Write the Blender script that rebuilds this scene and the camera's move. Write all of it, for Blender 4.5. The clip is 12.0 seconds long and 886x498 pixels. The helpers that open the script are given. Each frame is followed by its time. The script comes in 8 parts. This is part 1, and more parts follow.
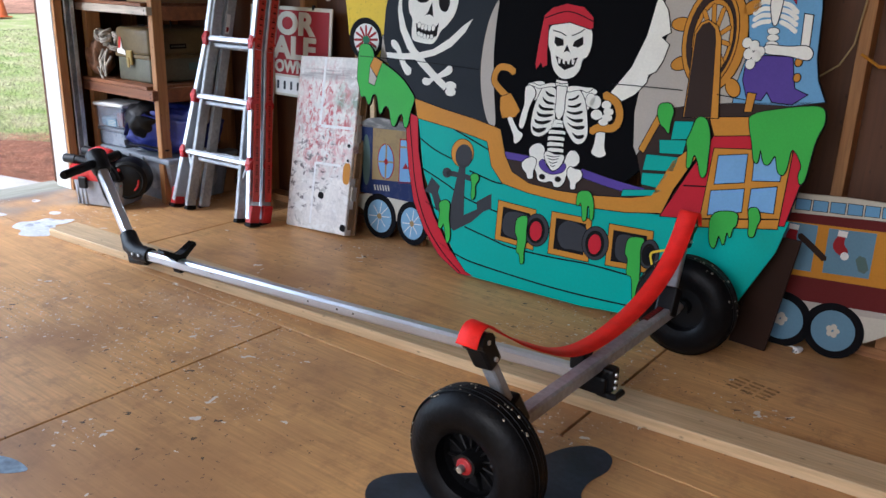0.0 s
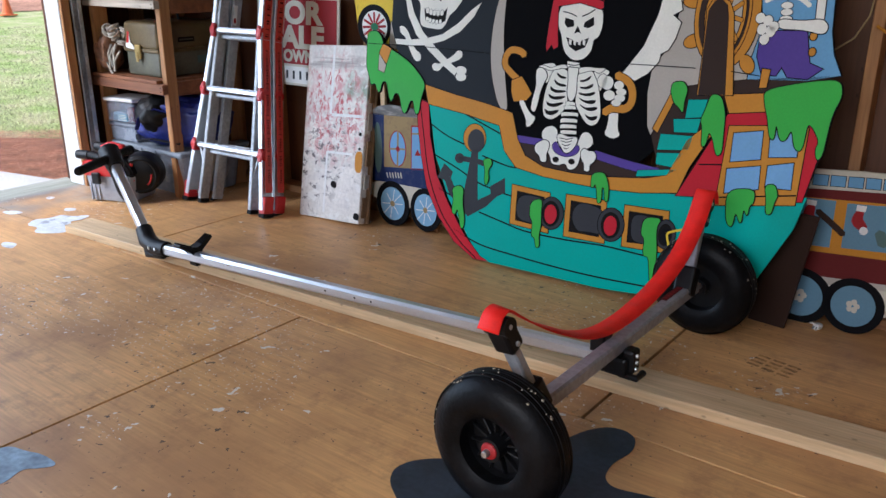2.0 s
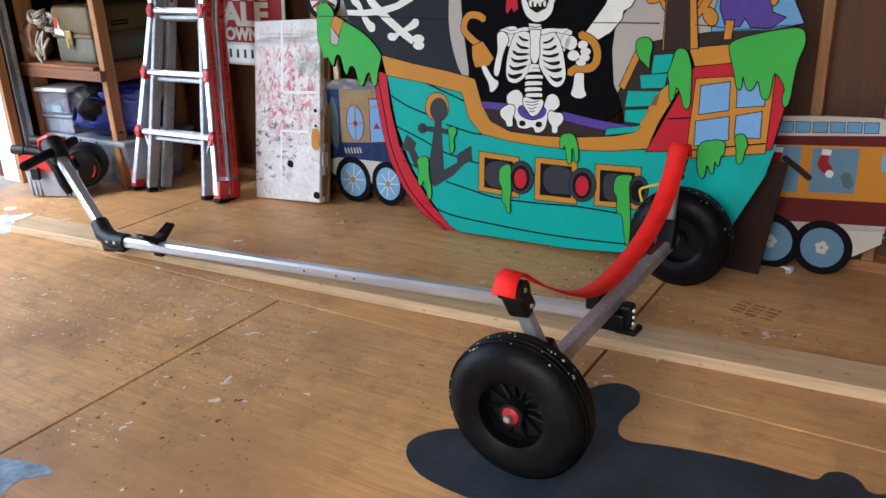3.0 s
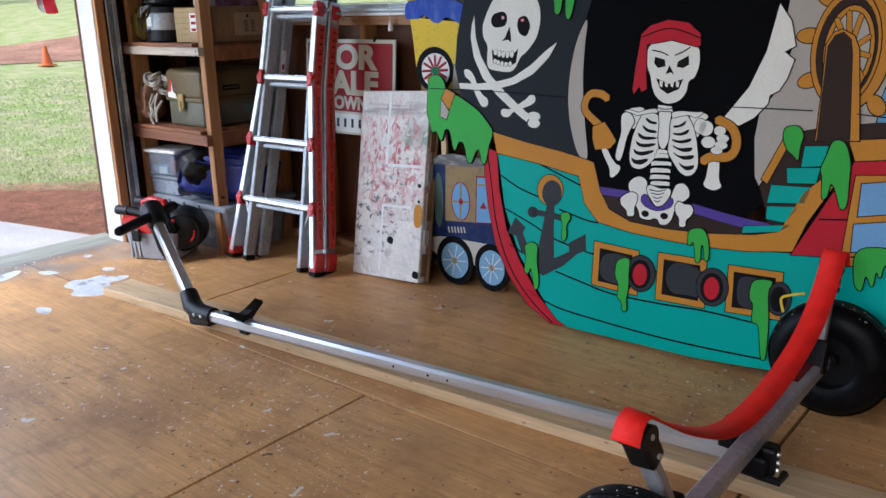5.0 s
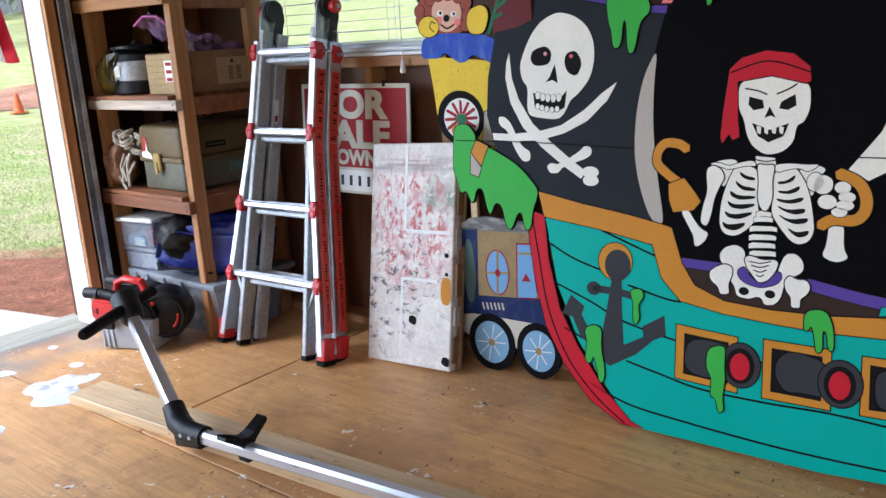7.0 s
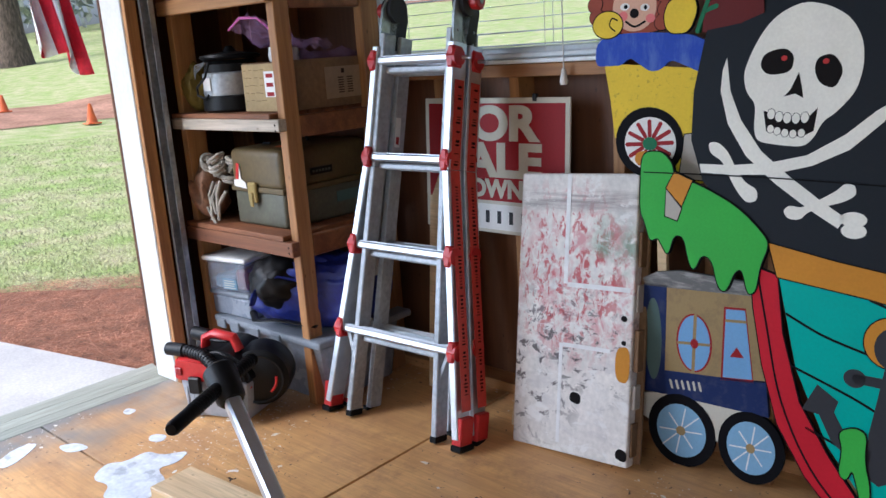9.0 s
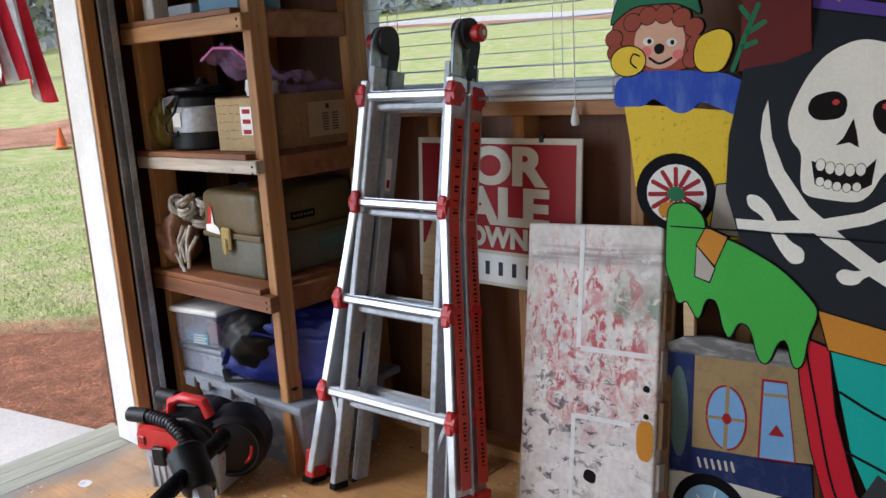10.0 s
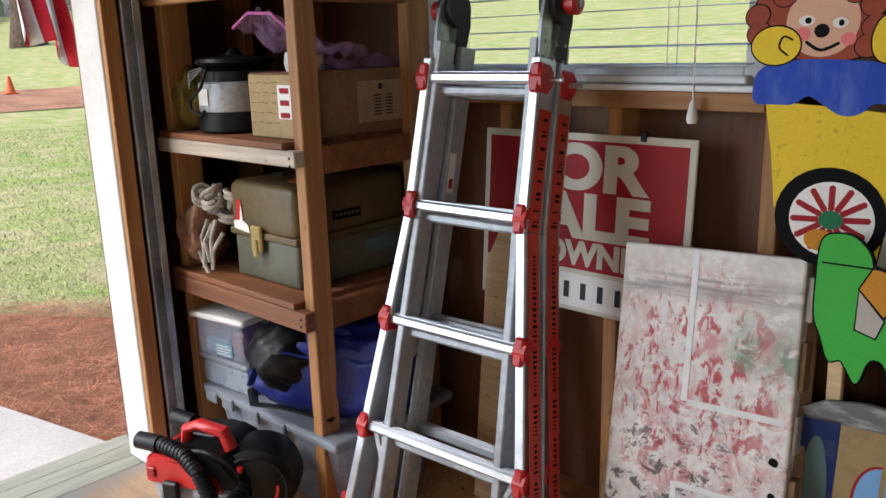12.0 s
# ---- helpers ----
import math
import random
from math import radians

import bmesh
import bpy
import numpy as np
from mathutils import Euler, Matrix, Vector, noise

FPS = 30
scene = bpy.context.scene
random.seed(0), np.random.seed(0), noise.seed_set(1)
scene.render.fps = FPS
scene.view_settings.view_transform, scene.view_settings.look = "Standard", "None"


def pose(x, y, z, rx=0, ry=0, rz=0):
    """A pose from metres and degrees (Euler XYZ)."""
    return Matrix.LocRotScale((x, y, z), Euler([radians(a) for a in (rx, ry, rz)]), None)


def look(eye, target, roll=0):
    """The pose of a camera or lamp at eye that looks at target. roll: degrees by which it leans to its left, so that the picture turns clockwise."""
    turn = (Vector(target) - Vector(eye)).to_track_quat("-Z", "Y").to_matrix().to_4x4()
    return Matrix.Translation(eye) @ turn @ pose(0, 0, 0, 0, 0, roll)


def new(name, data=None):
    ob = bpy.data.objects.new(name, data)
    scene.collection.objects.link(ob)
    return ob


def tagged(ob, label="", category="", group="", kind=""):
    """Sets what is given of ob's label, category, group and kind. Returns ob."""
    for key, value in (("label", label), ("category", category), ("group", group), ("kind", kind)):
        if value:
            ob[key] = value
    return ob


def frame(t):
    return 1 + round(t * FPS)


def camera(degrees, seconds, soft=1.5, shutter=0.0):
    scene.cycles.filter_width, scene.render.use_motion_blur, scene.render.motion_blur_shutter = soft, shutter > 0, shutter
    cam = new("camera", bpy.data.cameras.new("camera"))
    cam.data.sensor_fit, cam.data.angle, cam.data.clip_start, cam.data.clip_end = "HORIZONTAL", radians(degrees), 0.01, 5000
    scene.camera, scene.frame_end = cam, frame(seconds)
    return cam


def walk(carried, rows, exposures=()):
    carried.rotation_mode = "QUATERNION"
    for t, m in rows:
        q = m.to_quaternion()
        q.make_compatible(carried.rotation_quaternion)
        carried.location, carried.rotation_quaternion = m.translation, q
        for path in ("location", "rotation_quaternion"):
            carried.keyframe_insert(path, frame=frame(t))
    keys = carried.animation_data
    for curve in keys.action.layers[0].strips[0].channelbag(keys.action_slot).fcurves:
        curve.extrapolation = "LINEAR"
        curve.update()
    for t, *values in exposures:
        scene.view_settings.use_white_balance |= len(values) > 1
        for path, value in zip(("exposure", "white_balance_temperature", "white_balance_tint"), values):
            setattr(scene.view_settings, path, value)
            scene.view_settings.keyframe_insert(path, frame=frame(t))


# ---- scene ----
cam = camera(57.0, 12.0)
PATH = [
    (0, (0.197, 0.268, 1.206), (-1.094, 1.661, 0.579), 1.9),
    (0.5, (0.199, 0.271, 1.203), (-1.096, 1.647, 0.548), 0.9),
    (1, (0.196, 0.269, 1.202), (-1.104, 1.638, 0.541), 0.6),
    (1.5, (0.195, 0.264, 1.2), (-1.1, 1.633, 0.53), 0.9),
    (2, (0.181, 0.256, 1.205), (-1.12, 1.624, 0.545), 0.1),
    (2.5, (0.111, 0.225, 1.195), (-1.044, 1.704, 0.503), -1.6),
    (3, (0.032, 0.158, 1.183), (-1.124, 1.622, 0.463), -2.2),
    (3.2, (0.015, 0.139, 1.182), (-1.136, 1.614, 0.477), -1.5),
    (4.8, (-0.148, 0.332, 1.187), (-1.498, 1.677, 0.58), -1.2),
    (5, (-0.172, 0.384, 1.187), (-1.544, 1.724, 0.62), -1.1),
    (5.5, (-0.234, 0.463, 1.209), (-1.601, 1.843, 0.731), -0.9),
    (6, (-0.391, 0.506, 1.228), (-1.615, 2.034, 0.819), -1.4),
    (6.5, (-0.559, 0.57, 1.227), (-1.757, 2.106, 0.776), -3.1),
    (7, (-0.734, 0.695, 1.217), (-2.09, 2.076, 0.714), -3.2),
    (7.2, (-0.809, 0.736, 1.213), (-2.223, 2.065, 0.727), -1.9),
    (8.8, (-1.382, 0.873, 1.209), (-2.793, 2.209, 0.737), -4.1),
    (9, (-1.431, 0.935, 1.222), (-2.889, 2.218, 0.744), -3.8),
    (9.5, (-1.527, 1.037, 1.236), (-3.025, 2.284, 0.79), -3.2),
    (10, (-1.68, 1.08, 1.256), (-3.103, 2.418, 0.83), -3.3),
    (10.5, (-1.862, 1.098, 1.269), (-3.265, 2.462, 0.855), -5.0),
    (11, (-1.986, 1.162, 1.263), (-3.423, 2.476, 0.802), -2.2),
    (11.5, (-2.033, 1.25, 1.268), (-3.476, 2.538, 0.758), -2.2),
    (12, (-2.059, 1.308, 1.274), (-3.527, 2.575, 0.786), -1.6),
]
walk(cam, [(t, look(eye, target, roll)) for t, eye, target, roll in PATH], [(0.0, -0.02, 5400, 10), (1.5, 0.0, 5400, 10), (2.0, -0.08, 5350, 10), (2.5, 0.2, 5900, 10), (3.0, 0.2, 5500, 10), (3.2, 0.15, 5500, 10), (5.0, -0.25, 5350, 10), (5.5, -0.25, 5250, 10), (6.0, -0.2, 5600, 10), (6.5, 0.15, 5700, 10), (7.2, 0.15, 5350, 10), (8.8, -0.1, 5350, 10), (9.5, -0.45, 5500, 10), (10.5, -0.35, 5900, 10), (12.0, -0.33, 6000, 10)])

# ---- world and light ----
world = bpy.data.worlds.new("world")
scene.world = world
world.use_nodes = True
wn = world.node_tree.nodes
sky = wn.new("ShaderNodeTexSky")
sky.sky_type = 'NISHITA'
sky.sun_disc = False
sky.sun_elevation, sky.sun_rotation = radians(48), radians(200)
sky.air_density, sky.dust_density, sky.ozone_density = 0.7, 6.0, 1.0
wn["Background"].inputs[1].default_value = 0.30
world.node_tree.links.new(sky.outputs[0], wn["Background"].inputs[0])
sun = new("sun", bpy.data.lights.new("sun", 'SUN'))
sun.data.energy, sun.data.angle, sun.data.color = 1.2, radians(25), (1.0, 0.96, 0.9)
sun.matrix_world = look((-6, -14, 16), (0, 0, 0))
DAY_COOL, FILL_WARM = (0.75, 0.89, 1.0), (1.0, 0.88, 0.74)
# the second lamp is an added warm fill from an assumed opening behind the viewer
for nm, eye, target, w, h, power, tone in (("doorway_light", (-4.62, -0.05, 1.15), (0, 0.0, 0.3), 2.5, 2.0, 78, DAY_COOL), ("front_doorway_light", (-0.2, -1.60, 2.0), (-0.3, 0.5, 0.1), 2.8, 0.9, 36, FILL_WARM)):
    lamp = new(nm, bpy.data.lights.new(nm, 'AREA'))
    lamp.data.shape, lamp.data.size, lamp.data.size_y, lamp.data.energy = 'RECTANGLE', w, h, power
    lamp.data.color, lamp.data.spread = tone, radians(180 if w < 2.7 else 118)
    lamp.matrix_world = look(eye, target)


# ---- materials ----
def material(name, colour, rough=0.6, metal=0.0, var=0.12, scale=6.0, bump=0.1, fine=60.0, per_object=0.0, stretch=None, colour2=None, spec=0.5, patch=0.5, coat=0.0):
    """Two scales of variation in colour, roughness and relief, in metres on the object."""
    m = bpy.data.materials.new(name)
    m.use_nodes = True
    n, l = m.node_tree.nodes, m.node_tree.links
    b = n["Principled BSDF"]
    b.inputs["Metallic"].default_value = metal
    b.inputs["Specular IOR Level"].default_value = spec
    b.inputs["Coat Weight"].default_value = coat
    tc = n.new("ShaderNodeTexCoord")
    mp = n.new("ShaderNodeMapping")
    l.new(tc.outputs["Object"], mp.inputs[0])
    if stretch:
        mp.inputs["Scale"].default_value = stretch
    big, small = n.new("ShaderNodeTexNoise"), n.new("ShaderNodeTexNoise")
    big.inputs["Scale"].default_value, small.inputs["Scale"].default_value = scale, fine
    big.inputs["Detail"].default_value, small.inputs["Detail"].default_value = 5, 3
    l.new(mp.outputs[0], big.inputs[0])
    l.new(mp.outputs[0], small.inputs[0])
    ramp = n.new("ShaderNodeValToRGB")
    lo = colour2 or tuple(c * (1 - 2.2 * var) for c in colour)
    ramp.color_ramp.elements[0].position, ramp.color_ramp.elements[1].position = 0.5 - patch * 0.4, 0.5 + patch * 0.4
    ramp.color_ramp.elements[0].color = (*[max(0, c) for c in lo], 1)
    ramp.color_ramp.elements[1].color = (*[min(1, c * (1 + var)) for c in colour], 1)
    l.new(big.outputs[0], ramp.inputs[0])
    mix = n.new("ShaderNodeMix")
    mix.data_type, mix.blend_type = 'RGBA', 'MULTIPLY'
    mix.inputs[0].default_value = min(1.0, var * 3)
    l.new(ramp.outputs[0], mix.inputs[6])
    grey = n.new("ShaderNodeMapRange")
    grey.inputs[1].default_value, grey.inputs[2].default_value, grey.inputs[3].default_value, grey.inputs[4].default_value = 0.3, 0.7, 0.55, 1.25
    l.new(small.outputs[0], grey.inputs[0])
    l.new(grey.outputs[0], mix.inputs[7])
    out = mix.outputs[2]
    if per_object:
        info, hsv, mr = n.new("ShaderNodeObjectInfo"), n.new("ShaderNodeHueSaturation"), n.new("ShaderNodeMapRange")
        mr.inputs[3].default_value, mr.inputs[4].default_value = 1 - per_object, 1 + per_object
        l.new(info.outputs["Random"], mr.inputs[0])
        l.new(mr.outputs[0], hsv.inputs["Value"])
        l.new(out, hsv.inputs["Color"])
        out = hsv.outputs[0]
    l.new(out, b.inputs["Base Color"])
    rr = n.new("ShaderNodeMapRange")
    rr.inputs[3].default_value, rr.inputs[4].default_value = max(0.02, rough - 0.12), min(1, rough + 0.12)
    l.new(big.outputs[0], rr.inputs[0])
    l.new(rr.outputs[0], b.inputs["Roughness"])
    if bump:
        bp = n.new("ShaderNodeBump")
        bp.inputs["Strength"].default_value, bp.inputs["Distance"].default_value = bump, 0.004
        l.new(small.outputs[0], bp.inputs["Height"])
        l.new(bp.outputs[0], b.inputs["Normal"])
    return m


def islands(m, lo, hi):
    """Each loose piece of the mesh a little lighter or darker."""
    n, l = m.node_tree.nodes, m.node_tree.links
    b = n["Principled BSDF"]
    geo, mr, hsv = n.new("ShaderNodeNewGeometry"), n.new("ShaderNodeMapRange"), n.new("ShaderNodeHueSaturation")
    mr.inputs[3].default_value, mr.inputs[4].default_value = lo, hi
    l.new(geo.outputs["Random Per Island"], mr.inputs[0])
    l.new(mr.outputs[0], hsv.inputs["Value"])
    l.new(b.inputs["Base Color"].links[0].from_socket, hsv.inputs["Color"])
    l.new(hsv.outputs[0], b.inputs["Base Color"])
    return m


def grain(name, colour, dark, rough=0.6, axis=0, scale=3.0, per_object=0.1, knots=True, bump=0.15, contrast=0.5):
    """Sawn wood: long streaks along one axis, fine pores, some knots."""
    m = bpy.data.materials.new(name)
    m.use_nodes = True
    n, l = m.node_tree.nodes, m.node_tree.links
    b = n["Principled BSDF"]
    tc, mp = n.new("ShaderNodeTexCoord"), n.new("ShaderNodeMapping")
    sc = [scale * 6] * 3
    sc[axis] = scale * 0.35
    mp.inputs["Scale"].default_value = sc
    l.new(tc.outputs["Object"], mp.inputs[0])
    info, add = n.new("ShaderNodeObjectInfo"), n.new("ShaderNodeVectorMath")
    l.new(info.outputs["Random"], add.inputs[1])
    l.new(tc.outputs["Object"], add.inputs[0])
    l.new(add.outputs[0], mp.inputs[0])
    a, f = n.new("ShaderNodeTexNoise"), n.new("ShaderNodeTexNoise")
    a.inputs["Scale"].default_value, a.inputs["Detail"].default_value, a.inputs["Distortion"].default_value = 1.0, 6, 1.2
    f.inputs["Scale"].default_value, f.inputs["Detail"].default_value = 9.0, 4
    l.new(mp.outputs[0], a.inputs[0])
    l.new(mp.outputs[0], f.inputs[0])
    ramp = n.new("ShaderNodeValToRGB")
    ramp.color_ramp.elements[0].position, ramp.color_ramp.elements[1].position = 0.5 - contrast * 0.5, 0.5 + contrast * 0.35
    ramp.color_ramp.elements[0].color, ramp.color_ramp.elements[1].color = (*dark, 1), (*colour, 1)
    l.new(a.outputs[0], ramp.inputs[0])
    mix, mr = n.new("ShaderNodeMix"), n.new("ShaderNodeMapRange")
    mix.data_type, mix.blend_type = 'RGBA', 'MULTIPLY'
    mix.inputs[0].default_value = 0.5
    mr.inputs[1].default_value, mr.inputs[2].default_value, mr.inputs[3].default_value, mr.inputs[4].default_value = 0.3, 0.7, 0.6, 1.15
    l.new(f.outputs[0], mr.inputs[0])
    l.new(ramp.outputs[0], mix.inputs[6])
    l.new(mr.outputs[0], mix.inputs[7])
    out = mix.outputs[2]
    if knots:
        v, kr, km = n.new("ShaderNodeTexVoronoi"), n.new("ShaderNodeMapRange"), n.new("ShaderNodeMix")
        kmap = n.new("ShaderNodeMapping")
        ks = [5.0] * 3
        ks[axis] = 2.6
        kmap.inputs["Scale"].default_value = ks
        l.new(add.outputs[0], kmap.inputs[0])
        l.new(kmap.outputs[0], v.inputs[0])
        kr.inputs[1].default_value, kr.inputs[2].default_value, kr.inputs[3].default_value, kr.inputs[4].default_value = 0.03, 0.13, 0.75, 0.0
        l.new(v.outputs["Distance"], kr.inputs[0])
        km.data_type = 'RGBA'
        l.new(kr.outputs[0], km.inputs[0])
        l.new(out, km.inputs[6])
        km.inputs[7].default_value = (*[c * 0.35 for c in dark], 1)
        out = km.outputs[2]
    hsv, ov = n.new("ShaderNodeHueSaturation"), n.new("ShaderNodeMapRange")
    ov.inputs[3].default_value, ov.inputs[4].default_value = 1 - per_object, 1 + per_object
    l.new(info.outputs["Random"], ov.inputs[0])
    l.new(ov.outputs[0], hsv.inputs["Value"])
    l.new(out, hsv.inputs["Color"])
    l.new(hsv.outputs[0], b.inputs["Base Color"])
    b.inputs["Roughness"].default_value = rough
    bp = n.new("ShaderNodeBump")
    bp.inputs["Strength"].default_value, bp.inputs["Distance"].default_value = bump, 0.003
    l.new(f.outputs[0], bp.inputs["Height"])
    l.new(bp.outputs[0], b.inputs["Normal"])
    return m


def plywood():
    """Worn plywood floor: streaky face veneer, stains, grime and scattered paint drops."""
    m = grain("worn_plywood", (0.78, 0.45, 0.175), (0.52, 0.27, 0.095), rough=0.5, axis=0, scale=2.2, per_object=0.08, knots=False, bump=0.1, contrast=0.8)
    n, l = m.node_tree.nodes, m.node_tree.links
    b = n["Principled BSDF"]
    src = b.inputs["Base Color"].links[0].from_socket
    tc = n.new("ShaderNodeTexCoord")
    geo = n.new("ShaderNodeNewGeometry")
    st, sr, sm = n.new("ShaderNodeTexNoise"), n.new("ShaderNodeMapRange"), n.new("ShaderNodeMix")
    st.inputs["Scale"].default_value, st.inputs["Detail"].default_value = 1.7, 8
    l.new(geo.outputs["Position"], st.inputs[0])
    sr.inputs[1].default_value, sr.inputs[2].default_value, sr.inputs[3].default_value, sr.inputs[4].default_value = 0.43, 0.64, 0.0, 0.80
    l.new(st.outputs[0], sr.inputs[0])
    sm.data_type = 'RGBA'
    l.new(sr.outputs[0], sm.inputs[0])
    l.new(src, sm.inputs[6])
    sm.inputs[7].default_value = (0.39, 0.205, 0.085, 1)
    out = sm.outputs[2]
    # fine scuffs, and grey weathering by the doorway
    sp, ww, wm, wx = n.new("ShaderNodeSeparateXYZ"), n.new("ShaderNodeTexNoise"), n.new("ShaderNodeMapRange"), n.new("ShaderNodeMix")
    l.new(geo.outputs["Position"], sp.inputs[0])
    ww.inputs["Scale"].default_value, ww.inputs["Detail"].default_value = 4.0, 6
    l.new(geo.outputs["Position"], ww.inputs[0])
    wsum = n.new("ShaderNodeMath")
    wsum.operation = 'MULTIPLY_ADD'
    wsum.inputs[1].default_value = 0.9
    l.new(ww.outputs[0], wsum.inputs[0])
    l.new(sp.outputs["X"], wsum.inputs[2])
    wm.inputs[1].default_value, wm.inputs[2].default_value, wm.inputs[3].default_value, wm.inputs[4].default_value = -3.95, -3.60, 0.9, 0.0
    l.new(wsum.outputs[0], wm.inputs[0])
    wx.data_type = 'RGBA'
    l.new(wm.outputs[0], wx.inputs[0])
    l.new(out, wx.inputs[6])
    wx.inputs[7].default_value = (0.19, 0.20, 0.195, 1)
    out = wx.outputs[2]
    sc2, sr2, sx2 = n.new("ShaderNodeTexNoise"), n.new("ShaderNodeMapRange"), n.new("ShaderNodeMix")
    sc2.inputs["Scale"].default_value, sc2.inputs["Detail"].default_value, sc2.inputs["Roughness"].default_value = 7.0, 10, 0.75
    l.new(geo.outputs["Position"], sc2.inputs[0])
    sr2.inputs[1].default_value, sr2.inputs[2].default_value, sr2.inputs[3].default_value, sr2.inputs[4].default_value = 0.50, 0.66, 0.0, 0.62
    l.new(sc2.outputs[0], sr2.inputs[0])
    sx2.data_type = 'RGBA'
    l.new(sr2.outputs[0], sx2.inputs[0])
    l.new(out, sx2.inputs[6])
    sx2.inputs[7].default_value = (0.31, 0.16, 0.07, 1)
    out = sx2.outputs[2]
    for sc, lim, lo, col in ((8.0, 0.10, 0.50, (0.74, 0.69, 0.62)), (24.0, 0.13, 0.53, (0.75, 0.70, 0.62)), (60.0, 0.15, 0.55, (0.72, 0.67, 0.60)), (13.0, 0.10, 0.50, (0.10, 0.06, 0.03)), (34.0, 0.12, 0.46, (0.16, 0.09, 0.05))):
        v, mk, gate, mul, mx = n.new("ShaderNodeTexVoronoi"), n.new("ShaderNodeMath"), n.new("ShaderNodeTexNoise"), n.new("ShaderNodeMath"), n.new("ShaderNodeMix")
        v.inputs["Scale"].default_value = sc
        warp, wadd = n.new("ShaderNodeTexNoise"), n.new("ShaderNodeVectorMath")
        warp.inputs["Scale"].default_value = sc * 2.5
        l.new(geo.outputs["Position"], warp.inputs[0])
        wscale = n.new("ShaderNodeVectorMath")
        wscale.operation = 'SCALE'
        wscale.inputs["Scale"].default_value = 0.9 / sc
        l.new(warp.outputs["Color"], wscale.inputs[0])
        l.new(geo.outputs["Position"], wadd.inputs[0])
        l.new(wscale.outputs[0], wadd.inputs[1])
        l.new(wadd.outputs[0], v.inputs[0])
        mk.operation = 'LESS_THAN'
        mk.inputs[1].default_value = lim
        l.new(v.outputs["Distance"], mk.inputs[0])
        gate.inputs["Scale"].default_value, gate.inputs["Detail"].default_value = 1.1, 2
        l.new(geo.outputs["Position"], gate.inputs[0])
        g2 = n.new("ShaderNodeMath")
        g2.operation = 'GREATER_THAN'
        g2.inputs[1].default_value = lo
        l.new(gate.outputs[0], g2.inputs[0])
        mul.operation = 'MULTIPLY'
        l.new(mk.outputs[0], mul.inputs[0])
        l.new(g2.outputs[0], mul.inputs[1])
        mx.data_type = 'RGBA'
        l.new(mul.outputs[0], mx.inputs[0])
        l.new(out, mx.inputs[6])
        mx.inputs[7].default_value = (*col, 1)
        out = mx.outputs[2]
    l.new(out, b.inputs["Base Color"])
    rr = n.new("ShaderNodeMapRange")
    rr.inputs[3].default_value, rr.inputs[4].default_value = 0.3, 0.62
    l.new(st.outputs[0], rr.inputs[0])
    l.new(rr.outputs[0], b.inputs["Roughness"])
    return m


def paint(name, colour, rough=0.55):
    return material(name, colour, rough, var=0.035, scale=5, bump=0.08, fine=140, spec=0.05 if max(colour) < 0.02 else 0.2)


M_teal, M_ochre, M_red = paint("teal_paint", (0.02, 0.40, 0.33)), paint("ochre_paint", (0.56, 0.24, 0.02)), paint("red_paint", (0.50, 0.008, 0.022))
M_slime, M_bone, M_sky = paint("green_paint", (0.065, 0.43, 0.055)), paint("bone_white_paint", (0.86, 0.845, 0.77)), paint("sky_blue_paint", (0.20, 0.40, 0.68))
M_purple, M_coat, M_pink = paint("purple_paint", (0.09, 0.05, 0.30)), paint("coat_blue_paint", (0.16, 0.36, 0.60)), paint("pink_paint", (0.75, 0.20, 0.20))
M_sail, M_flag, M_greysail = paint("black_paint", (0.004, 0.004, 0.005), 0.8), paint("slate_black_paint", (0.012, 0.015, 0.021), 0.65), paint("warm_grey_paint", (0.46, 0.42, 0.37))
M_brown, M_gun, M_dark = paint("dark_brown_paint", (0.03, 0.014, 0.009)), paint("gunmetal_paint", (0.035, 0.036, 0.042)), paint("deep_black_paint", (0.012, 0.01, 0.01))
M_line, M_yellow, M_blue = paint("black_line_paint", (0.008, 0.008, 0.01)), paint("yellow_paint", (0.80, 0.58, 0.03)), paint("royal_blue_paint", (0.03, 0.08, 0.48))
M_led = material("clear_red_led", (0.55, 0.06, 0.06), 0.1, var=0.05)
M_navy, M_tan, M_maroon = paint("navy_paint", (0.018, 0.04, 0.17)), paint("tan_paint", (0.40, 0.29, 0.14)), paint("maroon_paint", (0.12, 0.012, 0.012))
M_white, M_signred = paint("white_paint", (0.80, 0.79, 0.77)), paint("sign_red_paint", (0.30, 0.015, 0.02))
M_black = material("black_plastic", (0.007, 0.007, 0.008), 0.42, var=0.1, bump=0.1, spec=0.25)
M_redplastic = material("red_plastic", (0.55, 0.02, 0.02), 0.35, var=0.08, bump=0.05)
M_grey = material("grey_plastic", (0.21, 0.235, 0.27), 0.4, var=0.08, bump=0.05)
M_clear = material("cloudy_plastic", (0.25, 0.28, 0.335), 0.25, var=0.1, bump=0.05)
M_rubber = material("tyre_rubber", (0.006, 0.006, 0.007), 0.42, var=0.3, scale=14, bump=0.25, fine=90, spec=0.12)
M_alu = material("brushed_aluminium", (0.70, 0.73, 0.77), 0.38, metal=0.9, var=0.08, scale=3, bump=0.08, fine=80, stretch=(1, 8, 8))
M_aludull = material("dull_aluminium", (0.42, 0.44, 0.47), 0.40, metal=0.25, var=0.15, scale=5, bump=0.1)
M_pole = material("satin_aluminium", (0.68, 0.71, 0.76), 0.33, metal=0.75, var=0.06, scale=3, bump=0.05, fine=80, stretch=(1, 8, 8))
